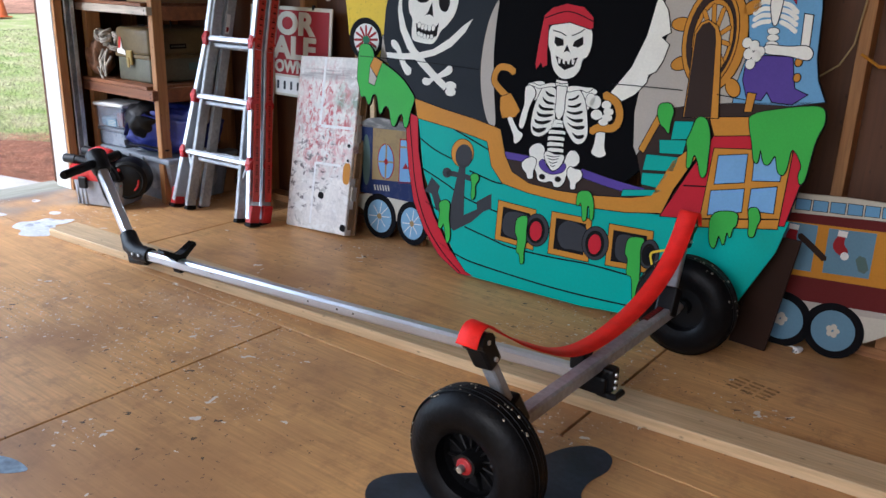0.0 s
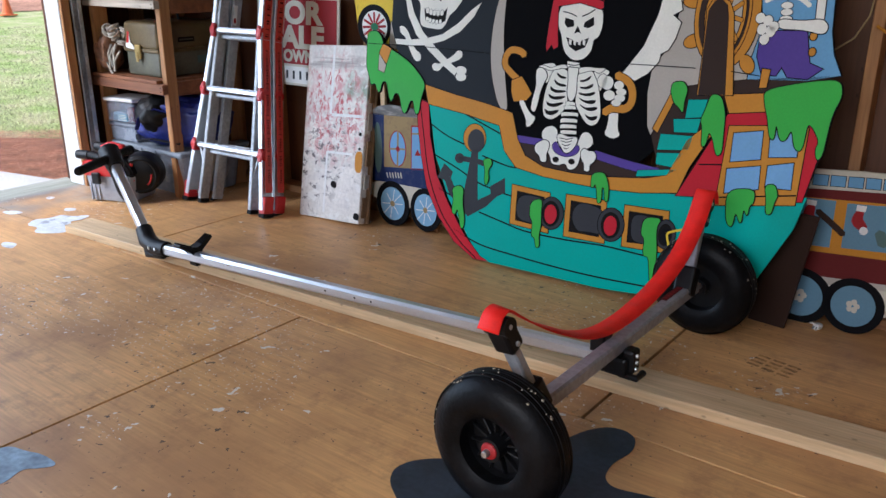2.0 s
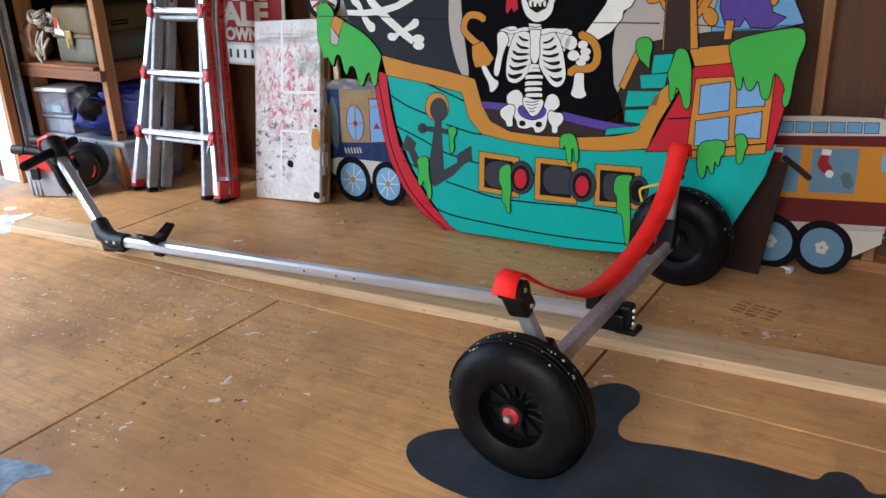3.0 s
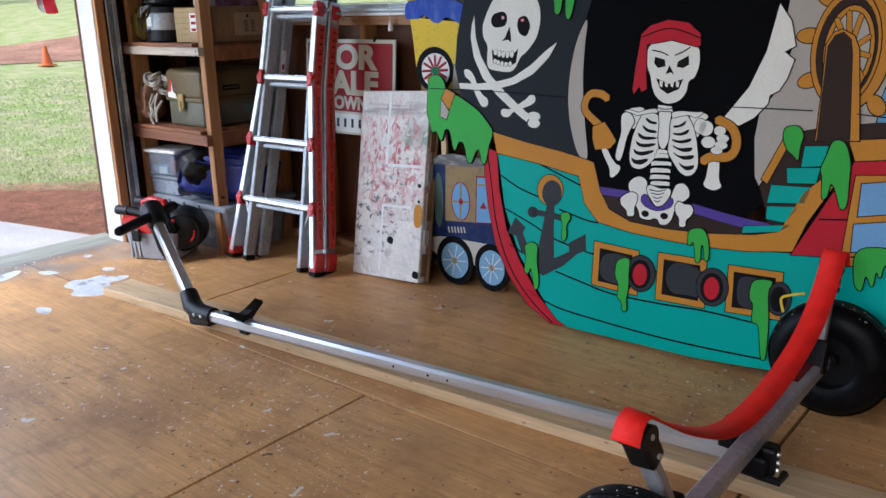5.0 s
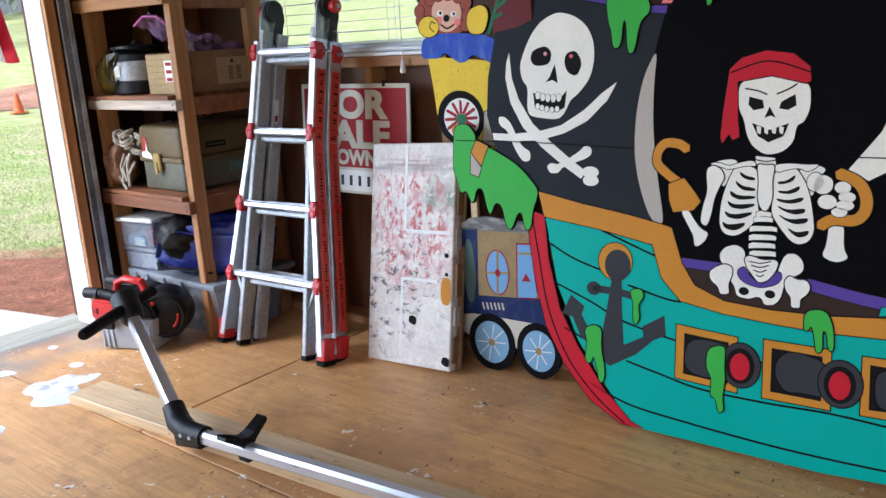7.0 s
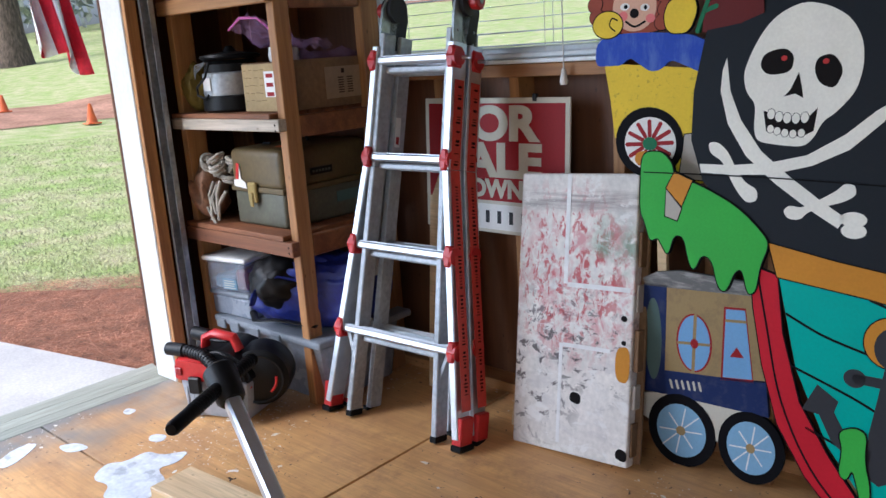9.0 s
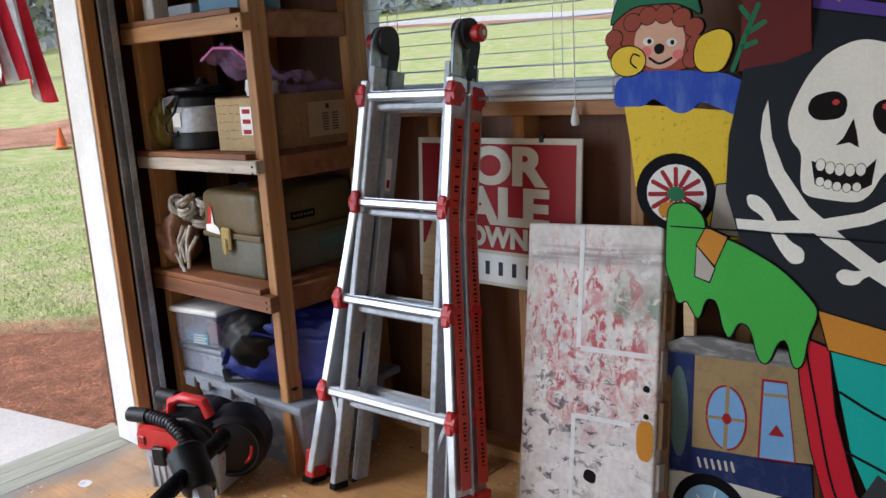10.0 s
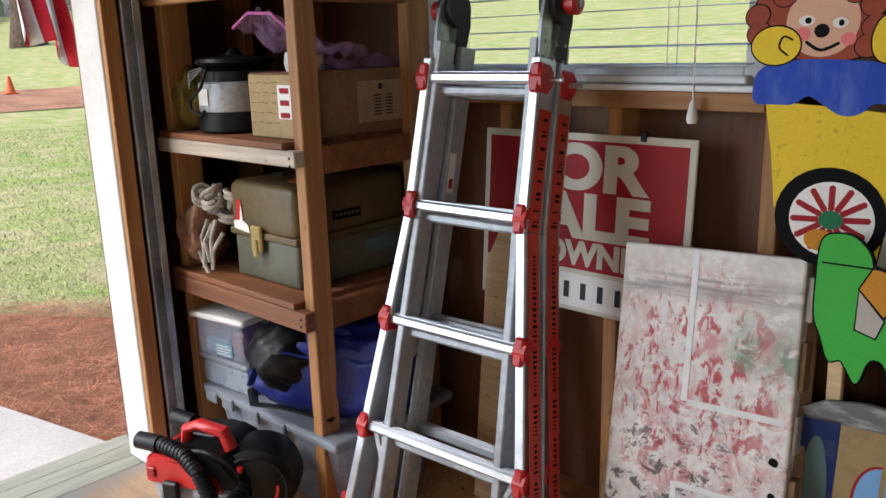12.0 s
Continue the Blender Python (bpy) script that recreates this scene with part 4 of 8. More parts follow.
art("vertebra", [(-0.092, 0.644), (-0.08, 0.648), (-0.032, 0.65), (-0.02, 0.648), (-0.019, 0.637), (-0.031, 0.638), (-0.079, 0.634), (-0.091, 0.631)], M_bone, 8, 0, 0.0015)
art("vertebra", [(-0.092, 0.62), (-0.081, 0.625), (-0.032, 0.627), (-0.02, 0.624), (-0.02, 0.614), (-0.031, 0.614), (-0.08, 0.61), (-0.091, 0.607)], M_bone, 8, 0, 0.0015)
art("vertebra", [(-0.091, 0.598), (-0.079, 0.603), (-0.033, 0.605), (-0.021, 0.603), (-0.02, 0.592), (-0.032, 0.593), (-0.078, 0.588), (-0.09, 0.586)], M_bone, 8, 0, 0.0015)
art("vertebra", [(-0.087, 0.577), (-0.076, 0.581), (-0.029, 0.584), (-0.018, 0.582), (-0.017, 0.571), (-0.028, 0.571), (-0.075, 0.567), (-0.087, 0.564)], M_bone, 8, 0, 0.0015)
art("pelvis", [(-0.169, 0.563), (-0.154, 0.583), (-0.126, 0.593), (-0.101, 0.581), (-0.096, 0.552), (-0.072, 0.489), (-0.044, 0.485), (-0.014, 0.499), (-0.004, 0.551), (0.007, 0.58), (0.033, 0.585), (0.053, 0.567), (0.057, 0.543), (0.041, 0.527), (0.015, 0.517), (0.009, 0.491), (0.004, 0.461), (-0.012, 0.441), (-0.037, 0.438), (-0.046, 0.457), (-0.062, 0.457), (-0.077, 0.448), (-0.113, 0.451), (-0.119, 0.476), (-0.136, 0.496), (-0.134, 0.526), (-0.163, 0.538)], M_bone, 8, 1, 0.003)
art("pelvis_opening", [(-0.116, 0.524), (-0.099, 0.537), (-0.085, 0.517), (-0.06, 0.494), (-0.037, 0.496), (-0.02, 0.527), (-0.001, 0.533), (0.004, 0.515), (-0.01, 0.496), (-0.052, 0.482), (-0.092, 0.49), (-0.113, 0.506)], M_purple, 9, 1, 0.002)
art("hip_bone", [(-0.194, 0.509), (-0.175, 0.526), (-0.151, 0.537), (-0.13, 0.53), (-0.129, 0.508), (-0.139, 0.481), (-0.133, 0.454), (-0.16, 0.451), (-0.165, 0.471), (-0.189, 0.487)], M_bone, 10, 1, 0.003)
art("hip_bone", [(0.01, 0.509), (0.022, 0.526), (0.042, 0.516), (0.064, 0.519), (0.078, 0.502), (0.07, 0.48), (0.053, 0.467), (0.056, 0.443), (0.032, 0.442), (0.032, 0.468), (0.016, 0.484)], M_bone, 10, 1, 0.003)
oval("pelvis_hole", -0.094, 0.468, 0.014, 0.011, 0, M_dark, 9, 0)
oval("pelvis_hole", -0.024, 0.469, 0.014, 0.011, 0, M_dark, 9, 0)
art("sacrum", [(-0.1, 0.559), (-0.085, 0.568), (-0.049, 0.557), (-0.018, 0.563), (-0.008, 0.554), (-0.016, 0.528), (-0.034, 0.504), (-0.057, 0.496), (-0.073, 0.514), (-0.091, 0.534)], M_bone, 10, 1, 0.003)
stroke("sacrum_line", [(-0.086, 0.551), (-0.056, 0.549), (-0.028, 0.557)], 0.003, M_line, 11, 0)
stroke("sacrum_line", [(-0.079, 0.541), (-0.055, 0.538), (-0.033, 0.546)], 0.003, M_line, 11, 0)
stroke("sacrum_line", [(-0.072, 0.529), (-0.055, 0.525), (-0.038, 0.533)], 0.003, M_line, 11, 0)
stroke("sacrum_line", [(-0.064, 0.517), (-0.054, 0.513), (-0.044, 0.519)], 0.003, M_line, 11, 0)
stroke("purple_pole", [(-0.303, 0.527), (-0.151, 0.524)], 0.026, M_purple, 5, 0.002)
stroke("purple_pole", [(0.069, 0.508), (0.199, 0.488), (0.325, 0.476)], 0.03, M_purple, 5, 0.002)
art("forearm", [(0.108, 0.673), (0.144, 0.675), (0.147, 0.609), (0.163, 0.586), (0.133, 0.571), (0.096, 0.584), (0.107, 0.615)], M_bone, 7, 1, 0.003)
stroke("hilt", [(0.121, 0.797), (0.168, 0.776), (0.189, 0.741), (0.188, 0.704), (0.165, 0.682), (0.116, 0.68), (0.088, 0.662)], 0.028, M_ochre, 8, 0.003)
oval("knuckle", 0.086, 0.767, 0.024, 0.024, 0, M_bone, 9, 0.002)
oval("knuckle", 0.099, 0.724, 0.023, 0.018, 0, M_bone, 9, 0.002)
oval("knuckle", 0.133, 0.762, 0.019, 0.015, 0, M_bone, 9, 0.002)
oval("knuckle", 0.145, 0.739, 0.020, 0.013, 0, M_bone, 9, 0.002)
oval("knuckle", 0.142, 0.718, 0.021, 0.013, 0, M_bone, 9, 0.002)
oval("knuckle", 0.13, 0.7, 0.019, 0.012, 0, M_bone, 9, 0.002)
oval("knuckle", 0.066, 0.773, 0.020, 0.024, 0, M_bone, 9, 0.002)
art("cutlass", [(0.142, 0.807), (0.209, 0.901), (0.249, 1.009), (0.271, 1.148), (0.311, 1.098), (0.333, 1.025), (0.302, 1.008), (0.334, 0.985), (0.321, 0.931), (0.301, 0.893), (0.275, 0.879), (0.273, 0.854), (0.237, 0.81), (0.191, 0.782)], M_bone, 7, 0, 0.003)
oval("helm_rim", 0.495, 1.013, 0.101, 0.169, 0, M_ochre, 6, 0.003)
oval("helm_rim", 0.473, 1.016, 0.093, 0.163, 0, M_ochre, 7, 0.003)
oval("helm_ring", 0.476, 1.015, 0.083, 0.148, 0, M_brown, 8, 0)
oval("helm_ring", 0.482, 1.013, 0.067, 0.124, 0, M_ochre, 9, 0.003)
oval("helm_gap", 0.483, 1.013, 0.054, 0.107, 0, M_greysail, 10, 0.003)
stroke("spoke", [(0.47, 1.119), (0.485, 1.013)], 0.013, M_ochre, 11, 0.002)
stroke("spoke", [(0.504, 1.109), (0.485, 1.013)], 0.013, M_ochre, 11, 0.002)
stroke("spoke", [(0.534, 1.051), (0.485, 1.013)], 0.013, M_ochre, 11, 0.002)
stroke("spoke", [(0.539, 0.998), (0.485, 1.013)], 0.013, M_ochre, 11, 0.002)
stroke("spoke", [(0.529, 0.936), (0.485, 1.013)], 0.013, M_ochre, 11, 0.002)
stroke("spoke", [(0.439, 1.099), (0.485, 1.013)], 0.013, M_ochre, 11, 0.002)
oval("helm_handle", 0.404, 1.163, 0.033, 0.021, -40, M_ochre, 6, 0.003)
oval("helm_handle", 0.369, 1.054, 0.036, 0.021, 0, M_ochre, 6, 0.003)
oval("helm_handle", 0.387, 0.927, 0.035, 0.021, 20, M_ochre, 6, 0.003)
oval("helm_handle", 0.594, 1.116, 0.031, 0.019, 35, M_ochre, 6, 0.003)
oval("helm_handle", 0.577, 0.862, 0.031, 0.021, -55, M_ochre, 6, 0.003)
art("helm_post", [(0.459, 1.071), (0.493, 1.053), (0.511, 1.016), (0.547, 0.761), (0.427, 0.752), (0.426, 0.887), (0.42, 1.029), (0.436, 1.061)], M_ochre, 12, 0, 0.003)
art("helm_post", [(0.424, 1.025), (0.441, 1.056), (0.463, 1.065), (0.487, 1.044), (0.496, 1.006), (0.523, 0.76), (0.43, 0.752), (0.427, 0.887)], M_brown, 13, 0, 0)
art("coat", [(0.601, 1.027), (0.56, 1.248), (0.779, 1.279), (0.807, 1.118), (0.819, 0.972), (0.835, 0.906), (0.867, 0.845), (0.772, 0.823), (0.586, 0.815), (0.586, 0.869), (0.605, 0.959)], M_coat, 4, 0, 0.003)
art("trousers", [(0.606, 0.937), (0.657, 0.969), (0.747, 0.971), (0.77, 0.876), (0.811, 0.861), (0.771, 0.828), (0.71, 0.83), (0.688, 0.86), (0.674, 0.832), (0.629, 0.833), (0.606, 0.888)], M_purple, 6, 0, 0.003)
oval("button", 0.768, 0.957, 0.010, 0.012, 0, M_ochre, 7, 0.003)
oval("button", 0.772, 0.91, 0.010, 0.012, 0, M_ochre, 7, 0.003)
art("arm", [(0.654, 1.006), (0.729, 1), (0.786, 1.009), (0.808, 0.988), (0.799, 0.961), (0.734, 0.975), (0.656, 0.975)], M_bone, 8, 1, 0.003)
art("forearm", [(0.76, 1.101), (0.785, 1.098), (0.79, 1.006), (0.766, 1.008)], M_bone, 7, 0, 0.003)
art("breastbone", [(0.653, 1.162), (0.682, 1.167), (0.688, 1.143), (0.682, 1.066), (0.669, 1.062), (0.65, 1.125)], M_bone, 7, 1, 0.003)
stroke("rib", [(0.653, 1.132), (0.626, 1.133), (0.603, 1.116)], 0.014, M_bone, 6, 0)
stroke("rib", [(0.687, 1.131), (0.712, 1.125), (0.737, 1.104)], 0.014, M_bone, 6, 0)
stroke("rib", [(0.655, 1.113), (0.628, 1.112), (0.604, 1.096)], 0.014, M_bone, 6, 0)
stroke("rib", [(0.688, 1.112), (0.714, 1.105), (0.739, 1.086)], 0.014, M_bone, 6, 0)
stroke("rib", [(0.656, 1.094), (0.629, 1.092), (0.606, 1.077)], 0.014, M_bone, 6, 0)
stroke("rib", [(0.69, 1.093), (0.716, 1.084), (0.741, 1.067)], 0.014, M_bone, 6, 0)
stroke("rib", [(0.658, 1.075), (0.631, 1.071), (0.607, 1.058)], 0.014, M_bone, 6, 0)
stroke("rib", [(0.691, 1.075), (0.717, 1.064), (0.742, 1.047)], 0.014, M_bone, 6, 0)
oval("vertebra", 0.674, 1.046, 0.018, 0.010, 0, M_bone, 7, 0.002)
oval("vertebra", 0.676, 1.026, 0.018, 0.010, 0, M_bone, 7, 0.002)
oval("vertebra", 0.677, 1.005, 0.019, 0.010, 0, M_bone, 7, 0.002)
oval("knuckle", 0.598, 1.006, 0.015, 0.016, 0, M_bone, 9, 0.002)
oval("knuckle", 0.623, 0.999, 0.015, 0.016, 0, M_bone, 9, 0.002)
oval("knuckle", 0.608, 0.972, 0.015, 0.017, 0, M_bone, 9, 0.002)
oval("knuckle", 0.636, 0.967, 0.015, 0.018, 0, M_bone, 9, 0.002)
oval("knuckle", 0.62, 0.941, 0.015, 0.016, 0, M_bone, 9, 0.002)
oval("knuckle", 0.644, 0.981, 0.015, 0.016, 0, M_bone, 9, 0.002)
oval("knuckle", 0.491, 1.231, 0.017, 0.018, 0, M_bone, 9, 0.002)
oval("knuckle", 0.501, 1.21, 0.026, 0.013, 0, M_bone, 9, 0.002)
oval("knuckle", 0.5, 1.192, 0.023, 0.013, 0, M_bone, 9, 0.002)
oval("knuckle", 0.537, 1.233, 0.018, 0.015, 0, M_bone, 9, 0.002)
oval("knuckle", 0.536, 1.211, 0.017, 0.015, 0, M_bone, 9, 0.002)
oval("knuckle", 0.529, 1.189, 0.017, 0.015, 0, M_bone, 9, 0.002)
oval("helm_knob", 0.514, 1.248, 0.017, 0.014, 0, M_ochre, 8, 0.003)
stroke("forearm", [(0.538, 1.218), (0.569, 1.149)], 0.022, M_bone, 8, 0.002)
art("skull", [(0.594, 1.386), (0.611, 1.282), (0.635, 1.221), (0.673, 1.2), (0.705, 1.206), (0.73, 1.26), (0.728, 1.358), (0.703, 1.432), (0.609, 1.442)], M_bone, 8, 1, 0.003)
oval("eye_patch", 0.63, 1.332, 0.026, 0.030, 0, M_dark, 9, 0)
stroke("patch_strap", [(0.6, 1.348), (0.651, 1.348), (0.689, 1.363)], 0.012, M_dark, 9, 0)
oval("eye", 0.696, 1.324, 0.016, 0.023, 0, M_red, 9, 0.003)
art("nose", [(0.649, 1.319), (0.635, 1.289), (0.652, 1.292), (0.666, 1.285)], M_dark, 9, 0, 0)
stroke("mouth", [(0.623, 1.278), (0.646, 1.246), (0.68, 1.242), (0.712, 1.253)], 0.018, M_dark, 9, 0)
stroke("tooth_gap", [(0.648, 1.262), (0.651, 1.232)], 0.005, M_line, 10, 0)
stroke("tooth_gap", [(0.665, 1.261), (0.669, 1.231)], 0.005, M_line, 10, 0)
stroke("tooth_gap", [(0.682, 1.26), (0.686, 1.23)], 0.005, M_line, 10, 0)
stroke("tooth_gap", [(0.699, 1.258), (0.703, 1.229)], 0.005, M_line, 10, 0)
art("scarf", [(0.612, 1.171), (0.633, 1.214), (0.671, 1.193), (0.715, 1.213), (0.729, 1.13), (0.678, 1.19), (0.644, 1.144)], M_red, 9, 0, 0.003)
stroke("feather", [(0.613, 1.251), (0.606, 1.208), (0.59, 1.186)], 0.014, M_ochre, 7, 0.002)
art("peg", [(0.629, 0.851), (0.655, 0.849), (0.651, 0.793), (0.629, 0.791)], M_ochre, 8, 0, 0.003)
stroke("board_joint", [(-1.114, 0.852), (-0.781, 0.852), (-0.453, 0.843)], 0.003, M_line, 16, 0)
stroke("board_joint", [(0.145, 0.838), (0.304, 0.839), (0.407, 0.839)], 0.003, M_line, 16, 0)
stroke("board_joint", [(0.531, 0.836), (0.623, 0.828)], 0.003, M_line, 16, 0)


# ---- the other painted cutouts ----
M_hair, M_skin, M_capgreen = paint("auburn_paint", (0.30, 0.06, 0.03)), paint("peach_paint", (0.70, 0.42, 0.30)), paint("bottle_green_paint", (0.02, 0.16, 0.07))
M_cream, M_deepgreen = paint("cream_paint", (0.60, 0.57, 0.48)), paint("grey_green_paint", (0.10, 0.16, 0.15))
M_palesky, M_bluegrey = paint("pale_blue_paint", (0.24, 0.43, 0.62)), paint("blue_grey_paint", (0.14, 0.26, 0.36))
def brushed(name, base, over, scale, lo, hi, stretch=(1, 1, 1)):
    """Thin hand-brushed paint: a second tone in specks or streaks over the first."""
    m = paint(name, base)
    n, l = m.node_tree.nodes, m.node_tree.links
    b = n["Principled BSDF"]
    src = b.inputs["Base Color"].links[0].from_socket
    tc, mp, no, mr, mx = n.new("ShaderNodeTexCoord"), n.new("ShaderNodeMapping"), n.new("ShaderNodeTexNoise"), n.new("ShaderNodeMapRange"), n.new("ShaderNodeMix")
    mp.inputs["Scale"].default_value = stretch
    l.new(tc.outputs["Object"], mp.inputs[0])
    l.new(mp.outputs[0], no.inputs[0])
    no.inputs["Scale"].default_value, no.inputs["Detail"].default_value, no.inputs["Roughness"].default_value = scale, 5, 0.65
    mr.inputs[1].default_value, mr.inputs[2].default_value, mr.inputs[3].default_value, mr.inputs[4].default_value = lo, hi, 0.0, 0.75
    l.new(no.outputs[0], mr.inputs[0])
    mx.data_type = 'RGBA'
    l.new(mr.outputs[0], mx.inputs[0])
    l.new(src, mx.inputs[6])
    mx.inputs[7].default_value = (*over, 1)
    l.new(mx.outputs[2], b.inputs["Base Color"])
    return m


M_wagon = brushed("speckled_yellow_paint", (0.78, 0.56, 0.03), (0.42, 0.30, 0.03), 55, 0.58, 0.68)
M_valance = brushed("brushed_blue_paint", (0.025, 0.07, 0.46), (0.10, 0.17, 0.52), 22, 0.48, 0.68, (1, 1, 0.35))
M_carroof = brushed("grey_weathered_roof_paint", (0.16, 0.16, 0.16), (0.42, 0.41, 0.39), 24, 0.48, 0.66, (0.5, 1, 2))
M_cartan = brushed("dull_tan_paint", (0.34, 0.245, 0.115), (0.22, 0.16, 0.09), 18, 0.50, 0.68)
M_carnavy = brushed("dull_navy_paint", (0.014, 0.028, 0.11), (0.05, 0.06, 0.12), 20, 0.50, 0.66)
canvas[0] = thing("circus_wagon_panel", (-2.7102, 2.8492, 0.0667), "painted yellow circus wagon cutout with a blue valance and spoked wheel", "painted panel", rz=6.0, ry=-1.0)
canvas[0].scale = (0.954, 1.0, 0.956)
art("wagon_body", [(-0.135, 1.136), (0.182, 1.106), (0.184, 0.989), (0.187, 0.803), (0.111, 0.782), (-0.107, 0.921), (-0.118, 1.029)], M_wagon, 1, 0, 0)
art("leaf_panel", [(0.177, 1.405), (0.324, 1.387), (0.329, 1.237), (0.202, 1.193), (0.166, 1.202)], M_maroon, 1, 0, 0)
art("valance", [(-0.157, 1.205), (-0.053, 1.219), (0.18, 1.197), (0.189, 1.106), (0.16, 1.097), (0.123, 1.115), (0.073, 1.137), (0.045, 1.109), (0.01, 1.106), (-0.028, 1.133), (-0.053, 1.148), (-0.079, 1.127), (-0.114, 1.128), (-0.166, 1.128)], M_valance, 3, 1, 0)
art("hair", [(-0.17, 1.303), (-0.151, 1.353), (-0.102, 1.384), (0.013, 1.378), (0.06, 1.325), (0.06, 1.229), (0.021, 1.21), (-0.104, 1.217), (-0.156, 1.257)], M_hair, 2, 1, 0.003)
oval("face", -0.033, 1.285, 0.068, 0.066, 0, M_skin, 4, 0)
art("cap", [(-0.169, 1.332), (-0.145, 1.403), (-0.085, 1.441), (-0.003, 1.436), (0.059, 1.4), (0.078, 1.337), (0.052, 1.356), (0.013, 1.374), (-0.044, 1.377), (-0.102, 1.377), (-0.146, 1.352)], M_capgreen, 5, 1, 0.003)
oval("cheek", -0.069, 1.263, 0.015, 0.013, 0, M_pink, 5, 0)
oval("cheek", 0.016, 1.251, 0.014, 0.012, 0, M_pink, 5, 0)
oval("nose", -0.033, 1.268, 0.014, 0.013, 0, M_dark, 6, 0)
stroke("smile", [(-0.061, 1.248), (-0.033, 1.232), (0, 1.244)], 0.006, M_line, 6, 0)
oval("eye", -0.062, 1.288, 0.015, 0.010, 0, M_white, 5, 0)
oval("eye", 0, 1.281, 0.014, 0.010, 0, M_white, 5, 0)
oval("pupil", -0.059, 1.288, 0.006, 0.006, 0, M_line, 6, 0)
oval("pupil", 0.002, 1.281, 0.005, 0.006, 0, M_line, 6, 0)
oval("mitten", -0.119, 1.243, 0.048, 0.037, 0, M_yellow, 6, 0.003)
art("mitten", [(0.057, 1.257), (0.072, 1.29), (0.12, 1.304), (0.147, 1.29), (0.153, 1.257), (0.129, 1.204), (0.079, 1.204), (0.06, 1.222)], M_yellow, 6, 1, 0.003)
stroke("mitten_line", [(-0.086, 1.253), (-0.104, 1.26), (-0.112, 1.24), (-0.095, 1.224)], 0.004, M_line, 7, 0)
stroke("vine", [(0.151, 1.203), (0.179, 1.275), (0.212, 1.35)], 0.012, M_capgreen, 3, 0)
stroke("vine", [(0.186, 1.287), (0.227, 1.309)], 0.012, M_capgreen, 3, 0)
stroke("vine", [(0.172, 1.255), (0.207, 1.266)], 0.012, M_capgreen, 3, 0)
stroke("vine", [(0.192, 1.319), (0.17, 1.348)], 0.012, M_capgreen, 3, 0)
oval("wheel_tyre", 0.003, 0.907, 0.107, 0.101, 0, M_line, 4, 0)
oval("wheel_disc", 0.007, 0.904, 0.081, 0.076, 0, M_white, 5, 0)
stroke("petal", [(0.03, 0.905), (0.078, 0.908)], 0.012, M_signred, 6, 0)
stroke("petal", [(0.027, 0.895), (0.069, 0.874)], 0.012, M_signred, 6, 0)
stroke("petal", [(0.018, 0.887), (0.043, 0.849)], 0.012, M_signred, 6, 0)
stroke("petal", [(0.007, 0.883), (0.007, 0.837)], 0.012, M_signred, 6, 0)
stroke("petal", [(-0.005, 0.885), (-0.03, 0.844)], 0.012, M_signred, 6, 0)
stroke("petal", [(-0.014, 0.893), (-0.058, 0.867)], 0.012, M_signred, 6, 0)
stroke("petal", [(-0.017, 0.903), (-0.068, 0.901)], 0.012, M_signred, 6, 0)
stroke("petal", [(-0.014, 0.914), (-0.058, 0.935)], 0.012, M_signred, 6, 0)
stroke("petal", [(-0.005, 0.922), (-0.03, 0.961)], 0.012, M_signred, 6, 0)
stroke("petal", [(0.007, 0.925), (0.007, 0.97)], 0.012, M_signred, 6, 0)
stroke("petal", [(0.018, 0.923), (0.043, 0.963)], 0.012, M_signred, 6, 0)
stroke("petal", [(0.027, 0.916), (0.069, 0.94)], 0.012, M_signred, 6, 0)
oval("wheel_hub", 0.007, 0.904, 0.023, 0.019, 0, M_capgreen, 7, 0)
oval("carrot", -0.012, 0.861, 0.030, 0.022, 0, M_ochre, 8, 0)
art("grey_fender", [(0.113, 0.93), (0.185, 0.939), (0.187, 0.803), (0.095, 0.808)], M_greysail, 3, 0, 0.003)
for cu, cv in ((-0.158, 1.302), (-0.154, 1.268), (-0.136, 1.236), (0.052, 1.238), (0.062, 1.272), (0.058, 1.312), (-0.105, 1.338), (-0.062, 1.350), (-0.018, 1.350), (0.026, 1.338)):
    oval("hair_curl", cu, cv, 0.024, 0.021, 20, M_hair, 5, 0.002)
part("prop_stick", box(0.02, 0.05, 0.004, 0.02, -0.068, 1.0, 0.002), M_board, canvas[0], "pale wooden prop")
canvas[0] = thing("cloud_sign", (-2.3, 2.90, 0.0), "small blue painted cutout with a red edge standing by the wall", "painted panel")
art("cloud_edge", [(-0.145, 1.423), (-0.098, 1.45), (-0.02, 1.451), (0.045, 1.474), (0.109, 1.478), (0.096, 1.404), (0.084, 1.351), (0.014, 1.348), (-0.042, 1.375), (-0.128, 1.393)], M_signred, 1, 0, 0)
art("cloud_fill", [(-0.124, 1.421), (-0.086, 1.438), (-0.013, 1.439), (0.049, 1.461), (0.091, 1.461), (0.079, 1.409), (0.07, 1.368), (0.014, 1.362), (-0.036, 1.389), (-0.114, 1.404)], M_sky, 2, 0, 0)
part("prop_stick", box(-0.10, -0.07, -0.002, 0.02, 0.0, 1.45, 0.002), M_stud, canvas[0], "wooden prop")
canvas[0] = thing("train_car_panel", (-2.497, 2.858, 0.044), "painted tan and navy train car cutout with pale blue wheels", "painted panel", group="train cars", rz=7.0)
canvas[0].scale = (0.945, 1.0, 1.0)
art("undercarriage", [(-0.305, 0.143), (-0.189, 0.168), (0.114, 0.174), (0.132, 0.071), (-0.163, 0.049), (-0.287, 0.096)], M_cream, 1, 0, 0)
